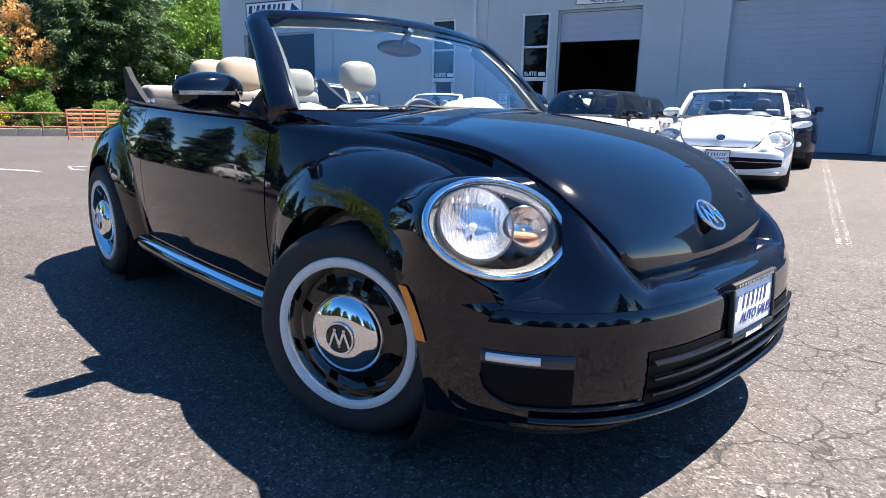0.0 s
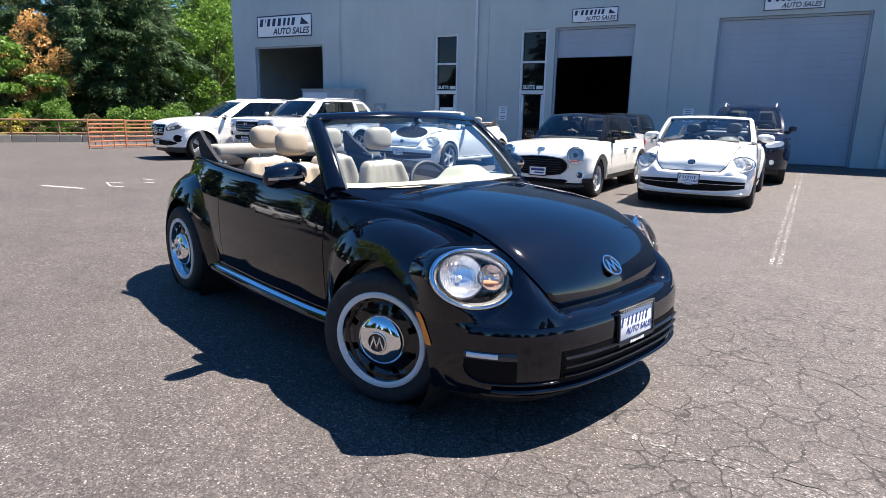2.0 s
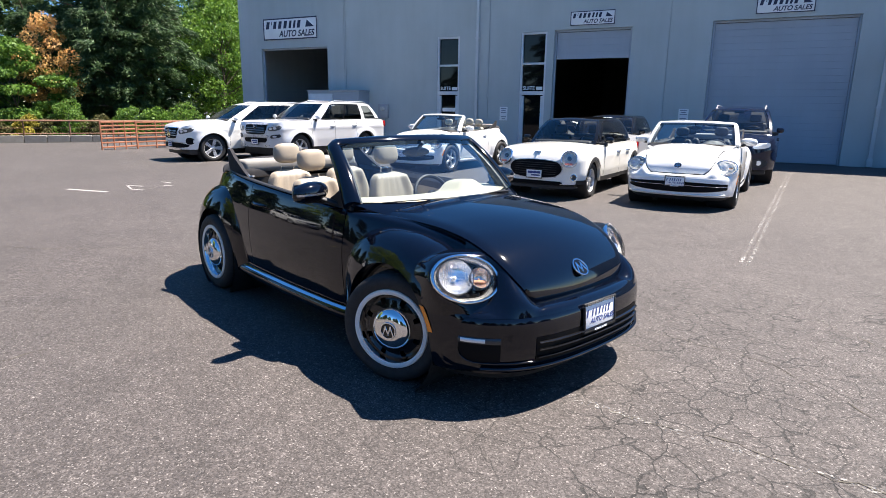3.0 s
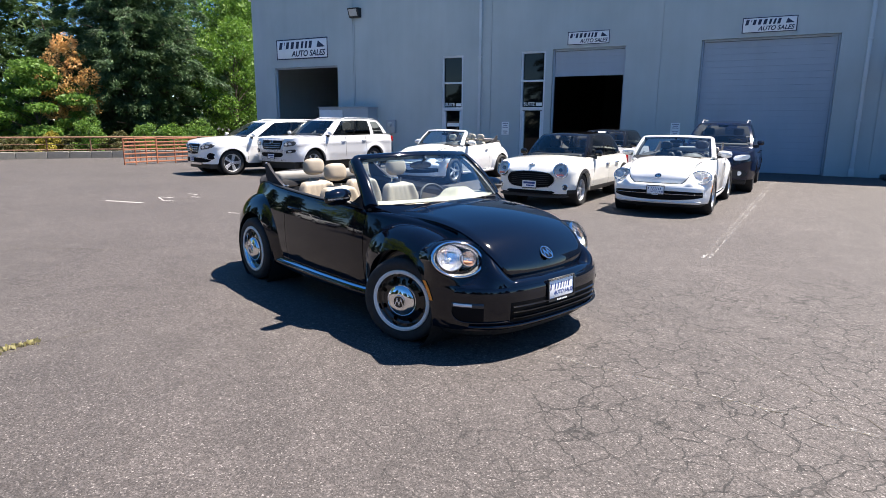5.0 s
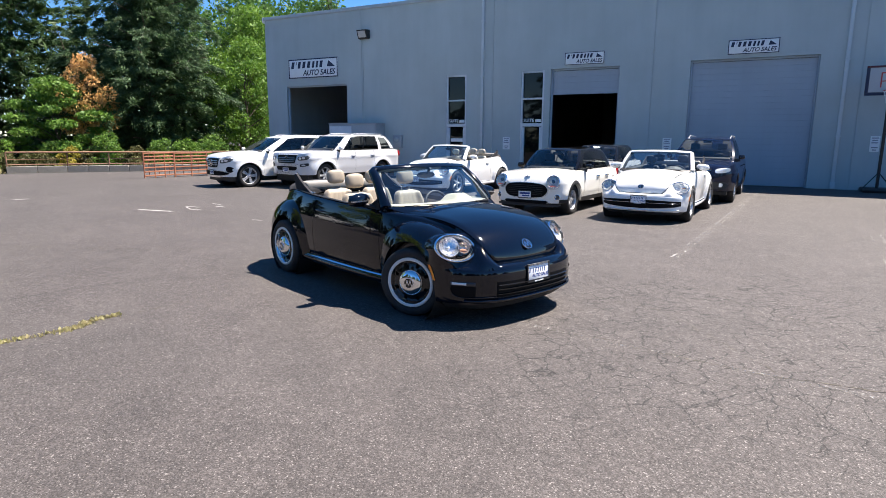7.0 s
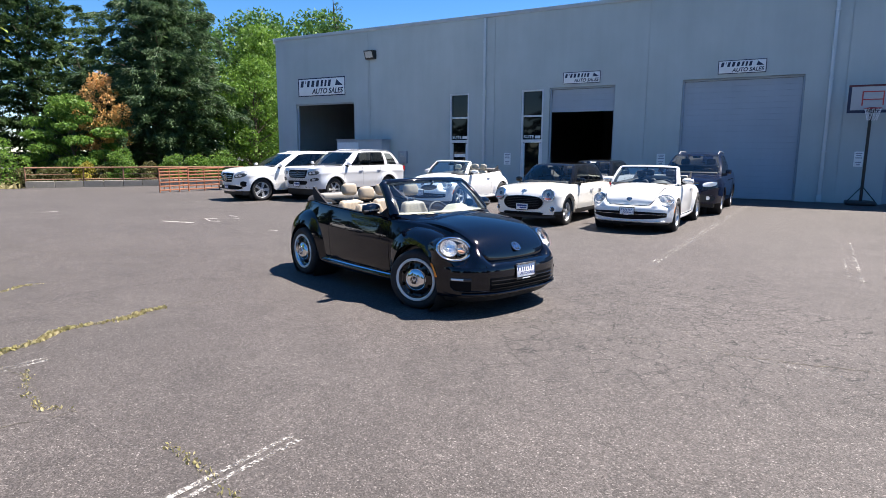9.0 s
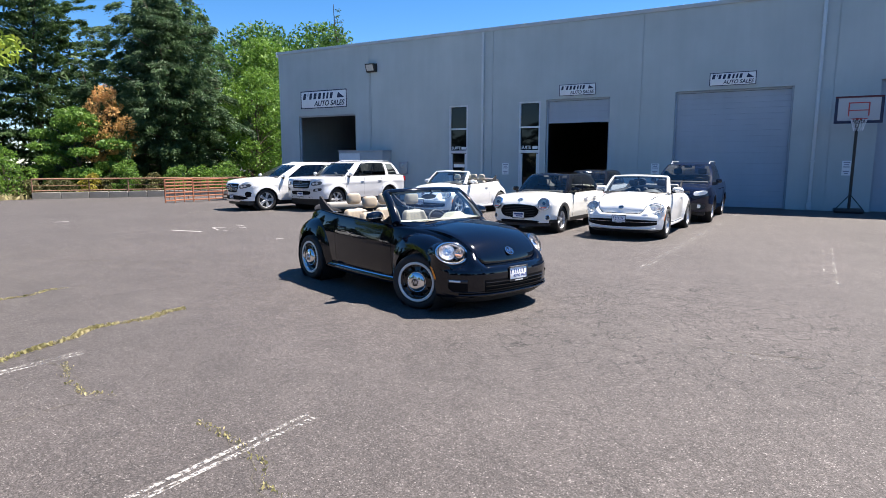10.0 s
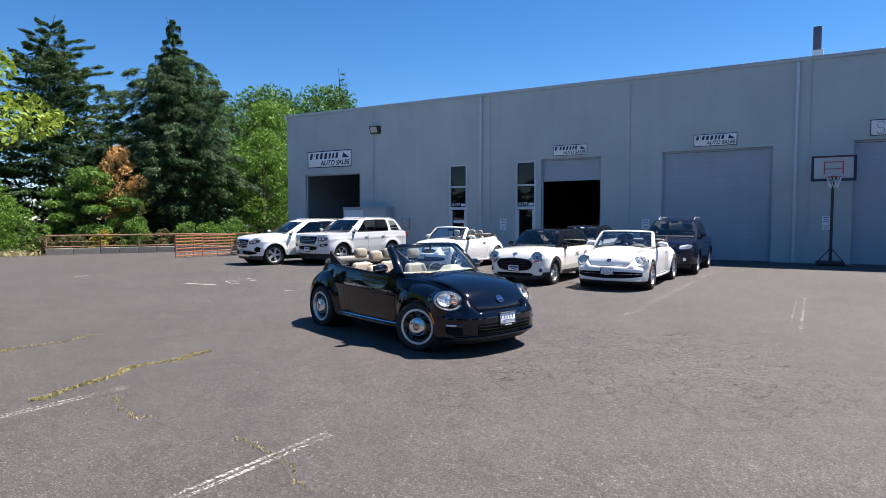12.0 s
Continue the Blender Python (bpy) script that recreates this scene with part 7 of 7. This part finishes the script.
conifer(-56.0, 33.5, 15.5, 7.0, M["conifer"], 28, 1.1, 0.3, gap=1.1, leaf=2.2)
conifer(-53.9, 13.2, 18.5, 5.6, M["conifer"], 7, 1.2, 0.3, gap=1.0, leaf=2.2)
conifer(-43.4, 52.3, 21.7, 4.1, M["conifer"], 8, 0.9, 0.25, "slim conifer behind the warehouse", gap=1.1, leaf=1.4)
conifer(-45.1, 22.3, 10.5, 4.4, M["conifer"], 9, 1.6, 0.3, gap=0.8, leaf=1.4)
# filler conifer in the darkened needles, closing pale gaps behind the fir
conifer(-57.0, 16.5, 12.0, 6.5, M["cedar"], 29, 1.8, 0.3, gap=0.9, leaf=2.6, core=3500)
broadleaf(-46.6, 33.4, 16.6, 4.6, M["leaf_deep"], 19, 12000, (0.22, 0.46), 0.3, "green broadleaf tree behind the spruce", tiers=34)
broadleaf(-52.2, 48.3, 17.7, 7.6, M["leaf_deep"], 11, 16000, (0.30, 0.62), 0.2, "large green broadleaf tree behind the warehouse", tiers=44)
broadleaf(-46.1, 53.0, 18.3, 7.3, M["leaf_deep"], 12, 16000, (0.30, 0.62), 0.2, "large green broadleaf tree behind the warehouse", tiers=44)
broadleaf(-36.9, 32.6, 10.2, 3.6, M["leaf"], 13, 14000, (0.16, 0.34), 0.10, "yellow-green broadleaf tree beside the warehouse", tiers=34)
broadleaf(-40.4, 36.5, 14.0, 4.3, M["leaf"], 14, 12000, (0.18, 0.4), 0.2, "yellow-green broadleaf tree beside the warehouse", tiers=34)
broadleaf(-39.2, 20.0, 7.5, 2.0, M["leaf_rust"], 15, 6500, (0.12, 0.24), 0.34, "small tree with rust orange leaves", tiers=30)
broadleaf(-39.6, 18.0, 6.2, 2.8, M["leaf_maple"], 16, 13000, (0.16, 0.34), 0.1, "spreading green maple with layered leaves", tiers=30, flat=0.32)
broadleaf(-44.6, 12.6, 5.6, 2.6, M["leaf"], 17, 11000, (0.16, 0.34), 0.1, "spreading bright green maple beside the verge", tiers=30, flat=0.4)
broadleaf(-8.1, -4.6, 4.95, 3.0, M["leaf_lime"], 18, 15000, (0.10, 0.19), 0.40, "lime green young tree at the edge of the lot", tiers=20, flat=0.5)
# tree belt goes on unseen along the lot's far side, darkening the paint's reflections
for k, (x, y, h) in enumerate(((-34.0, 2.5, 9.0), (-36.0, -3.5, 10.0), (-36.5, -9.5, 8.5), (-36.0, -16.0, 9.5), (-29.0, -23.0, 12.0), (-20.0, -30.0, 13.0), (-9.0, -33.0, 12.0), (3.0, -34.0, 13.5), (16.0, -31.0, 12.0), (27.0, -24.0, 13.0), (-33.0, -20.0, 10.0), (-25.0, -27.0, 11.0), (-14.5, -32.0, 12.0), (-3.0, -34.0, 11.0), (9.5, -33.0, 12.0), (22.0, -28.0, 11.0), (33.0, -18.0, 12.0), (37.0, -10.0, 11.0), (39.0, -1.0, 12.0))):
    conifer(x + 1.7 * math.sin(k * 5.1), y + 1.2 * math.sin(k * 3.3), h * (0.85 + 0.25 * math.sin(k * 2.7)), 5.4 + math.sin(k * 4.1), M["cedar"], 30 + k, 1.5, 0.3, "conifer with darkened needles in the tree belt beside the lot", gap=0.9, leaf=3.2, base=0.2, core=1800)
for k, (x, y, h, r, mt) in enumerate(((-35.7, 14.5, 1.0, 1.1, "leaf_dry"), (-36.6, 13.0, 1.0, 1.1, "leaf_dry"), (-34.9, 16.0, 1.45, 0.95, "leaf_gold"), (-33.8, 17.7, 2.2, 1.25, "leaf_maple"), (-34.4, 16.9, 1.2, 0.9, "leaf_dry"), (-33.0, 19.0, 1.35, 1.0, "leaf_dry"),
                                      (-32.0, 20.3, 1.9, 1.2, "leaf_maple"), (-31.2, 21.5, 1.8, 1.2, "leaf"), (-30.1, 22.8, 2.0, 1.5, "leaf_maple"), (-37.0, 11.9, 2.7, 1.5, "leaf"), (-38.8, 10.9, 2.4, 1.6, "leaf_maple"))):
    broadleaf(x, y, h, r, M[mt], 60 + k, 2200, (0.09, 0.22), 0.05, {"leaf_maple": "leafy green shrub behind the pipe fence", "leaf": "bright green shrub behind the pipe fence", "leaf_gold": "golden yellow-green shrub behind the pipe fence", "leaf_dry": "dull brown-green hedge plant behind the pipe fence"}[mt], "shrub", 12, 0.8)


# ---------------------------------------------------------------- fences and bed
def build_bed():
    """Raised planting bed behind the fence, with its low concrete edge."""
    line = [(-34.3, 12.0), (-32.9, 14.6), (-30.5, 18.2), (-27.4, 22.2)]
    edge_in = [(x - 0.1, y + 0.1, gz(x, y) + 0.30) for x, y in line]
    far = [(-24.0, 46.0), (-75.0, 46.0), (-75.0, 8.0), (-37.0, 8.6)]
    v = edge_in + [(x, y, gz(x, y) + 0.10) for x, y in far]
    tagged(put("planting_bed", mesh_of("planting_bed", v, [tuple(range(len(v)))], False), M["soil"]), "soil and dry grass under the trees", "ground", kind="structure")
    edge = thing("low_wall", pose(0, 0, 0), "low weathered concrete wall under the fence", "wall")
    for a, b in zip(line, line[1:]):
        a, b = Vector(a), Vector(b)
        n = max(1, round((b - a).length / 1.2))
        ang = math.degrees(math.atan2((b - a).y, (b - a).x))
        step = (b - a).length / n
        for k in range(n):
            p = a.lerp(b, (k + 0.5) / n)
            part("wall_block", box((-step / 2 + 0.008, 0.0, -0.10), (step / 2 - 0.008, 0.20, 0.40), 0.02, 1), M["kerb"], edge, m=pose(p.x, p.y, gz(p.x, p.y), 0, 0, ang))


build_bed()


def pipe_fence():
    f = thing("pipe_fence", pose(0, 0, 0), "brown rusty pipe rail fence along the lot edge", "fence")
    line = [(-34.35, 12.08), (-32.95, 14.68), (-30.55, 18.28), (-27.45, 22.28)]
    for a, b in zip(line, line[1:]):
        a, b = Vector(a), Vector(b)
        n = max(1, round((b - a).length / 2.4))
        for k in range(n + 1):
            p = a.lerp(b, k / n)
            z = gz(p.x, p.y)
            part("post", add_tube(bmesh.new(), [(p.x, p.y, z + 0.3), (p.x, p.y, z + 1.22)], 0.04, 8), M["fence_brown"], f)
        for h, r in ((1.20, 0.045), (0.80, 0.016), (0.50, 0.032)):
            part("rail", add_tube(bmesh.new(), [(a.x, a.y, gz(a.x, a.y) + h), (b.x, b.y, gz(b.x, b.y) + h)], r, 8), M["fence_brown"], f)


pipe_fence()


def pipe_gate(a, b):
    a, b = Vector(a), Vector(b)
    ln = (b - a).length
    g = thing("pipe_gate", pose(a.x, a.y, gz(a.x, a.y), 0, 0, math.degrees(math.atan2((b - a).y, (b - a).x))), "rust red steel pipe gate leaf standing by the fence", "gate", "red gate leaves")
    for x in (0.0, ln * 0.34, ln * 0.67, ln):
        part("gate_post", add_tube(bmesh.new(), [(x, 0, -0.02), (x, 0, 1.14)], 0.03, 8), M["fence_red"], g)
    for z in (0.10, 0.28, 0.46, 0.64, 0.80, 0.95, 1.10):
        part("gate_rail", box((0.03, -0.02, z - 0.032), (ln - 0.03, 0.02, z + 0.032), 0.012, 1), M["fence_red"], g)
    for x in (ln * 0.17, ln * 0.5, ln * 0.84):
        part("gate_brace", add_tube(bmesh.new(), [(x, 0.03, 0.08), (x, 0.03, 1.12)], 0.018, 6), M["fence_brown"], g)


pipe_gate((-20.8, 11.15), (-20.85, 12.75))
pipe_gate((-20.95, 12.85), (-20.75, 15.4))


# ---------------------------------------------------------------- grass in the cracks
def crack_grass(name, line, n, height, width, seed, label):
    """A ragged run of small blades along a crack."""
    rng = np.random.default_rng(seed)
    pts = [Vector(p) for p in line]
    seg = [(b - a).length for a, b in zip(pts, pts[1:])]
    cs, ds, ss = [], [], []
    clump = rng.uniform(0, sum(seg), max(3, n // 28))
    while len(cs) < n:
        d = float(rng.choice(clump) + rng.normal(0, 0.10))
        if not 0 <= d < sum(seg):
            continue
        k = 0
        while d > seg[k]:
            d -= seg[k]
            k += 1
        p = pts[k].lerp(pts[k + 1], d / seg[k])
        wob = 0.06 * math.sin(p.x * 5 + p.y * 7)
        x, y = p.x + rng.normal(0, width) + wob, p.y + rng.normal(0, width) + wob
        s = height * rng.uniform(0.4, 1.2)
        cs.append((x, y, gz(x, y) + s * 0.3))
        ds.append((rng.normal(0, 0.7), rng.normal(0, 0.7), 1.0))
        ss.append(s)
    ob = cards(name, cs, ds, ss, M["grass"], None, seed, 0.1, "stuff")
    return tagged(ob, label, "grass")


def crack_material():
    m = Mat("crack_dirt", (0.10, 0.085, 0.06), 0.95)
    c = m.ramp(m.noise(9, 5), (0.3, (0.035, 0.0315, 0.028)), (0.55, (0.091, 0.0805, 0.063)), (0.75, (0.168, 0.147, 0.105)))
    m.color(c)
    m.bump(m.noise(60, 4), 0.6, 0.01)
    return m.m


M["grass"] = leaf_material("crack_grass", (0.22, 0.22, 0.075), (0.38, 0.34, 0.15), (0.52, 0.44, 0.26))
M["crack"] = crack_material()


def ground_crack(line, w, seed):
    """A wandering open crack filled with dirt, just proud of the ground."""
    rnd = random.Random(seed)
    pts = [Vector(p) for p in line]
    v = []
    for i, (a, b) in enumerate(zip(pts, pts[1:])):
        n = max(2, int((b - a).length / 0.045))
        side = Vector((-(b - a).y, (b - a).x)).normalized()
        jag = 0.0
        for k in range(n + (i == len(pts) - 2)):
            jag = 0.93 * jag + rnd.uniform(-0.016, 0.016)
            p = a.lerp(b, k / n) + side * (rnd.uniform(-0.012, 0.012) + jag)
            ww = w * rnd.uniform(0.0, 0.75)
            for s in (-1, 1):
                q = p + side * s * ww / 2
                v.append((q.x, q.y, gz(q.x, q.y) + 0.003))
    tagged(put("ground_crack", mesh_of("ground_crack", v, grid_faces(len(v) // 2, 2), False), M["crack"]), "dirt filled crack in the asphalt", "crack", "asphalt cracks", "structure")


SEAM = [(-1.21, -4.99), (-1.12, -4.81), (-1.4, -4.32), (-1.54, -3.9), (-1.51, -3.2), (-1.46, -2.61), (-1.37, -1.98)]
SEAM2 = [(1.38, -4.67), (1.86, -4.85), (2.07, -4.94), (2.34, -5.15), (2.6, -5.17)]
SEAM3 = [(-12.5, -2.5), (-9.0, -2.0), (-6.2, -1.2), (-4.2, -0.2), (-3.3, 0.3)]
SEAM4 = [(-4.14, -4.37), (-4.01, -4.03), (-3.93, -3.53), (-3.97, -2.85), (-3.86, -2.37)]
SEAM5 = [(-1.07, -4.51), (-0.34, -4.61), (0.18, -4.76), (0.48, -4.7)]
for k, (ln, w) in enumerate(((SEAM, 0.03), (SEAM2, 0.016), (SEAM3, 0.03), (SEAM4, 0.025), (SEAM5, 0.02), ([(2.2, -1.0), (2.6, -1.02), (4.1, -1.23), (6.2, -1.0), (9.5, -0.6)], 0.02), ([(2.1, 0.4), (3.0, 0.2), (3.6, -0.5), (4.1, -1.2)], 0.012),
                             ([(3.2, 1.6), (3.9, 0.6), (5.2, 0.3), (6.4, -0.4)], 0.012), ([(0.4, -4.7), (0.1, -5.6), (0.3, -6.6)], 0.02))):
    ground_crack(ln, w, k)
crack_grass("crack_grass", SEAM[:6], 1300, 0.045, 0.026, 1, "yellow-green grass growing along an asphalt crack")
crack_grass("crack_grass", SEAM2, 140, 0.03, 0.02, 2, "dry grass tufts in an asphalt crack")
crack_grass("crack_grass", SEAM5, 130, 0.03, 0.022, 5, "dry grass tufts in an asphalt crack")
crack_grass("crack_grass", SEAM4, 320, 0.04, 0.014, 3, "yellow weeds along an asphalt seam")
crack_grass("verge_grass", [(-34.6, 11.6), (-37.5, 9.6), (-44.0, 7.6)], 3200, 0.40, 0.6, 4, "rough green grass verge beside the fence")


# ---------------------------------------------------------------- things on and before the warehouse wall
def wall_lamp(x, z):
    t = thing("wall_lamp", pose(x, WY, z), "dark bronze wall pack lamp with glass front", "lamp")
    v = [(-0.28, 0, -0.2), (0.28, 0, -0.2), (0.28, 0, 0.2), (-0.28, 0, 0.2), (-0.26, -0.16, -0.2), (0.26, -0.16, -0.2), (0.26, -0.30, 0.18), (-0.26, -0.30, 0.18)]
    f = [(0, 1, 5, 4), (3, 7, 6, 2), (0, 4, 7, 3), (1, 2, 6, 5), (4, 5, 6, 7), (0, 3, 2, 1)]
    put("housing", mesh_of("housing", v, f, False), M["trim"], t)
    v = [(-0.20, -0.185, -0.14), (0.20, -0.185, -0.14), (0.20, -0.29, 0.13), (-0.20, -0.29, 0.13)]
    v += [(x2, y - 0.012, z2 - 0.004) for x2, y, z2 in v]
    put("lamp_glass", mesh_of("lamp_glass", v, [(4, 5, 6, 7), (0, 1, 5, 4), (1, 2, 6, 5), (2, 3, 7, 6), (3, 0, 4, 7)], False), M["frost"], t, label="pale ribbed glass")


M["frost"] = mottled("frosted_glass", (0.5, 0.5, 0.48), 0.3, 10.0, 0.15)
wall_lamp(-13.30, 6.32)


def electric_cabinet():
    t = thing("electric_cabinet", pose(-13.58, WY - 0.003, 0.10), "grey steel electrical cabinet against the wall", "cabinet")
    part("body", box((-1.34, -0.75, 0), (1.34, 0, 2.18), 0.02), M["steel_grey"], t)
    for x0, x1 in ((-1.30, -0.02), (0.02, 1.30)):
        d = part("cabinet_door", box((x0, -0.775, 0.12), (x1, -0.752, 2.08), 0.008), M["alu" if x0 < -1 else "steel_grey"], t)
        part("door_handle", box((x1 - 0.14 if x0 < 0 else x0 + 0.10, -0.80, 1.0), (x1 - 0.10 if x0 < 0 else x0 + 0.14, -0.776, 1.22), 0.006), M["black_metal"], d)
    part("top_lid", box((-1.38, -0.80, 2.182), (1.38, 0.0, 2.23), 0.01), M["steel_grey"], t)


electric_cabinet()


def meter_box():
    t = thing("meter_box", pose(-11.48, WY - 0.002, 1.49), "grey electric meter box with round glass", "meter")
    part("body", box((-0.23, -0.16, -0.29), (0.23, 0, 0.29), 0.02), M["steel_grey"], t)
    bm = bmesh.new()
    add_lathe(bm, [(0.0005, -0.25), (0.07, -0.245), (0.10, -0.21), (0.105, -0.162)], 24)
    part("meter_glass", bm, M["frost"], t, m=pose(0, 0, 0.10))
    part("conduit", add_tube(bmesh.new(), [(0, -0.05, -0.29), (0, -0.05, -1.38)], 0.03, 8), M["steel_grey"], t)


meter_box()


def notice_board(x0, x1, z0, z1, y=WY):
    w, h = x1 - x0, z1 - z0
    t = thing("notice_board", pose((x0 + x1) / 2, y - 0.002, (z0 + z1) / 2), "small white parking notice with dark lines of print", "sign", "parking notices")
    part("board", box((-w / 2, -0.012, -h / 2), (w / 2, 0, h / 2), 0.003), M["white"], t)
    for k, ww in enumerate((0.72, 0.55, 0.70, 0.0, 0.66, 0.42)):
        if not ww:
            continue
        z = h * (0.38 - 0.15 * k)
        part("text_line", box((-w * ww / 2, -0.015, z - h * 0.032), (w * ww / 2, -0.0125, z + h * 0.032)), M["print_grey"], t, smooth=False)


notice_board(-6.28, -5.97, 1.22, 1.72)
notice_board(0.10, 0.41, 1.30, 1.72)
notice_board(6.41, 6.67, 1.33, 1.83)


def initials_sign():
    x0, x1, z0, z1 = 7.74, 9.95, 4.60, 5.16
    w, h = x1 - x0, z1 - z0
    s = thing("wall_sign", pose((x0 + x1) / 2, WY - 0.001, (z0 + z1) / 2), "white sign with navy border and a curled emblem", "sign", "warehouse signs")
    part("board", box((-w / 2, -0.035, -h / 2), (w / 2, 0, h / 2), 0.004), M["white"], s)
    bm = bmesh.new()
    for lo, hi in (((-w / 2, -h / 2), (w / 2, -h / 2 + 0.03)), ((-w / 2, h / 2 - 0.03), (w / 2, h / 2)), ((-w / 2, -h / 2 + 0.03), (-w / 2 + 0.03, h / 2 - 0.03)), ((w / 2 - 0.03, -h / 2 + 0.03), (w / 2, h / 2 - 0.03))):
        add_box(bm, (lo[0], -0.039, lo[1]), (hi[0], -0.036, hi[1]))
    part("border", bm, M["navy"], s, smooth=False)
    bm = bmesh.new()
    pts = [(-w / 2 + 0.30 + 0.11 * math.cos(a) * (1 if a > 0 else 1), -0.040, 0.11 * math.sin(a) + 0.10) for a in lin(0.4, 4.5, 14)]
    pts += [(-w / 2 + 0.30 + 0.11 * math.cos(a), -0.040, 0.11 * math.sin(a) - 0.10) for a in lin(1.4, -2.7, 14)]
    add_tube(bm, pts, 0.022, 6, flat=0.3)
    part("emblem", bm, M["navy"], s)
    for k in range(2):
        part("name_bar", box((-0.35, -0.039, 0.03 - 0.17 * k), (0.85 - 0.25 * k, -0.036, 0.15 - 0.17 * k)), M["navy"], s, smooth=False)


initials_sign()


def basketball_hoop():
    x, y = 6.66, 16.62
    t = thing("basketball_hoop", pose(x, y, gz(x, y)), "portable basketball hoop with clear board on a black pole", "basketball hoop")
    part("pole", add_tube(bmesh.new(), [(0, 0.25, 0.12), (0, 0.16, 2.9)], 0.045, 12), M["black_metal"], t)
    base = part("base", box((-0.42, 0.0, 0.0), (0.42, 0.75, 0.14), 0.05, 3), M["trim"], t)
    for s in (-1, 1):
        part("brace", add_tube(bmesh.new(), [(s * 0.38, 0.10, 0.13), (0, 0.22, 0.62)], 0.016, 8), M["black_metal"], t)
    b = part("backboard", box((-0.60, 0.0, 3.00), (0.60, 0.02, 3.76)), M["board"], t, "cloudy clear board", smooth=False)
    bm = bmesh.new()
    for lo, hi in (((-0.66, -0.012, 2.93), (0.66, 0.03, 3.02)), ((-0.66, -0.012, 3.02), (-0.575, 0.03, 3.74)), ((0.575, -0.012, 3.02), (0.66, 0.03, 3.74))):
        add_box(bm, lo, hi, 0.006, 1)
    part("board_frame", bm, M["navy"], b, "navy frame")
    part("top_frame", box((-0.66, -0.012, 3.742), (0.66, 0.03, 3.80), 0.006, 1), M["maroon"], b, "dark red top edge")
    for nm, (a0, a1, c0, c1) in (("target_line", (-0.29, -0.255, 3.16, 3.60)), ("target_line", (0.255, 0.29, 3.16, 3.60)), ("target_line", (-0.255, 0.255, 3.565, 3.60)), ("target_line", (-0.255, 0.255, 3.33, 3.36))):
        part(nm, box((a0, -0.004, c0), (a1, -0.001, c1)), M["red_ink"], b, smooth=False)
    hoop = [(0.23 * math.cos(k * math.tau / 28), -0.33 + 0.23 * math.sin(k * math.tau / 28), 3.05) for k in range(28)]
    rim = part("hoop_rim", add_tube(bmesh.new(), hoop, 0.010, 6, True), M["red_ink"], t, "red steel ring")
    bm = bmesh.new()
    for k in range(12):
        for d in (-1, 1):
            a0, a1, a2 = (k * math.tau / 12 + d * q for q in (0, 0.26, 0.52))
            add_tube(bm, [(0.225 * math.cos(a0), -0.33 + 0.225 * math.sin(a0), 3.045), (0.17 * math.cos(a1), -0.33 + 0.17 * math.sin(a1), 2.86), (0.13 * math.cos(a2), -0.33 + 0.13 * math.sin(a2), 2.68)], 0.004, 4)
    part("net", bm, M["white"], rim, "white cord net")
    part("bracket", box((-0.10, -0.10, 2.92), (0.10, 0.20, 3.10), 0.02), M["black_metal"], t)


basketball_hoop()
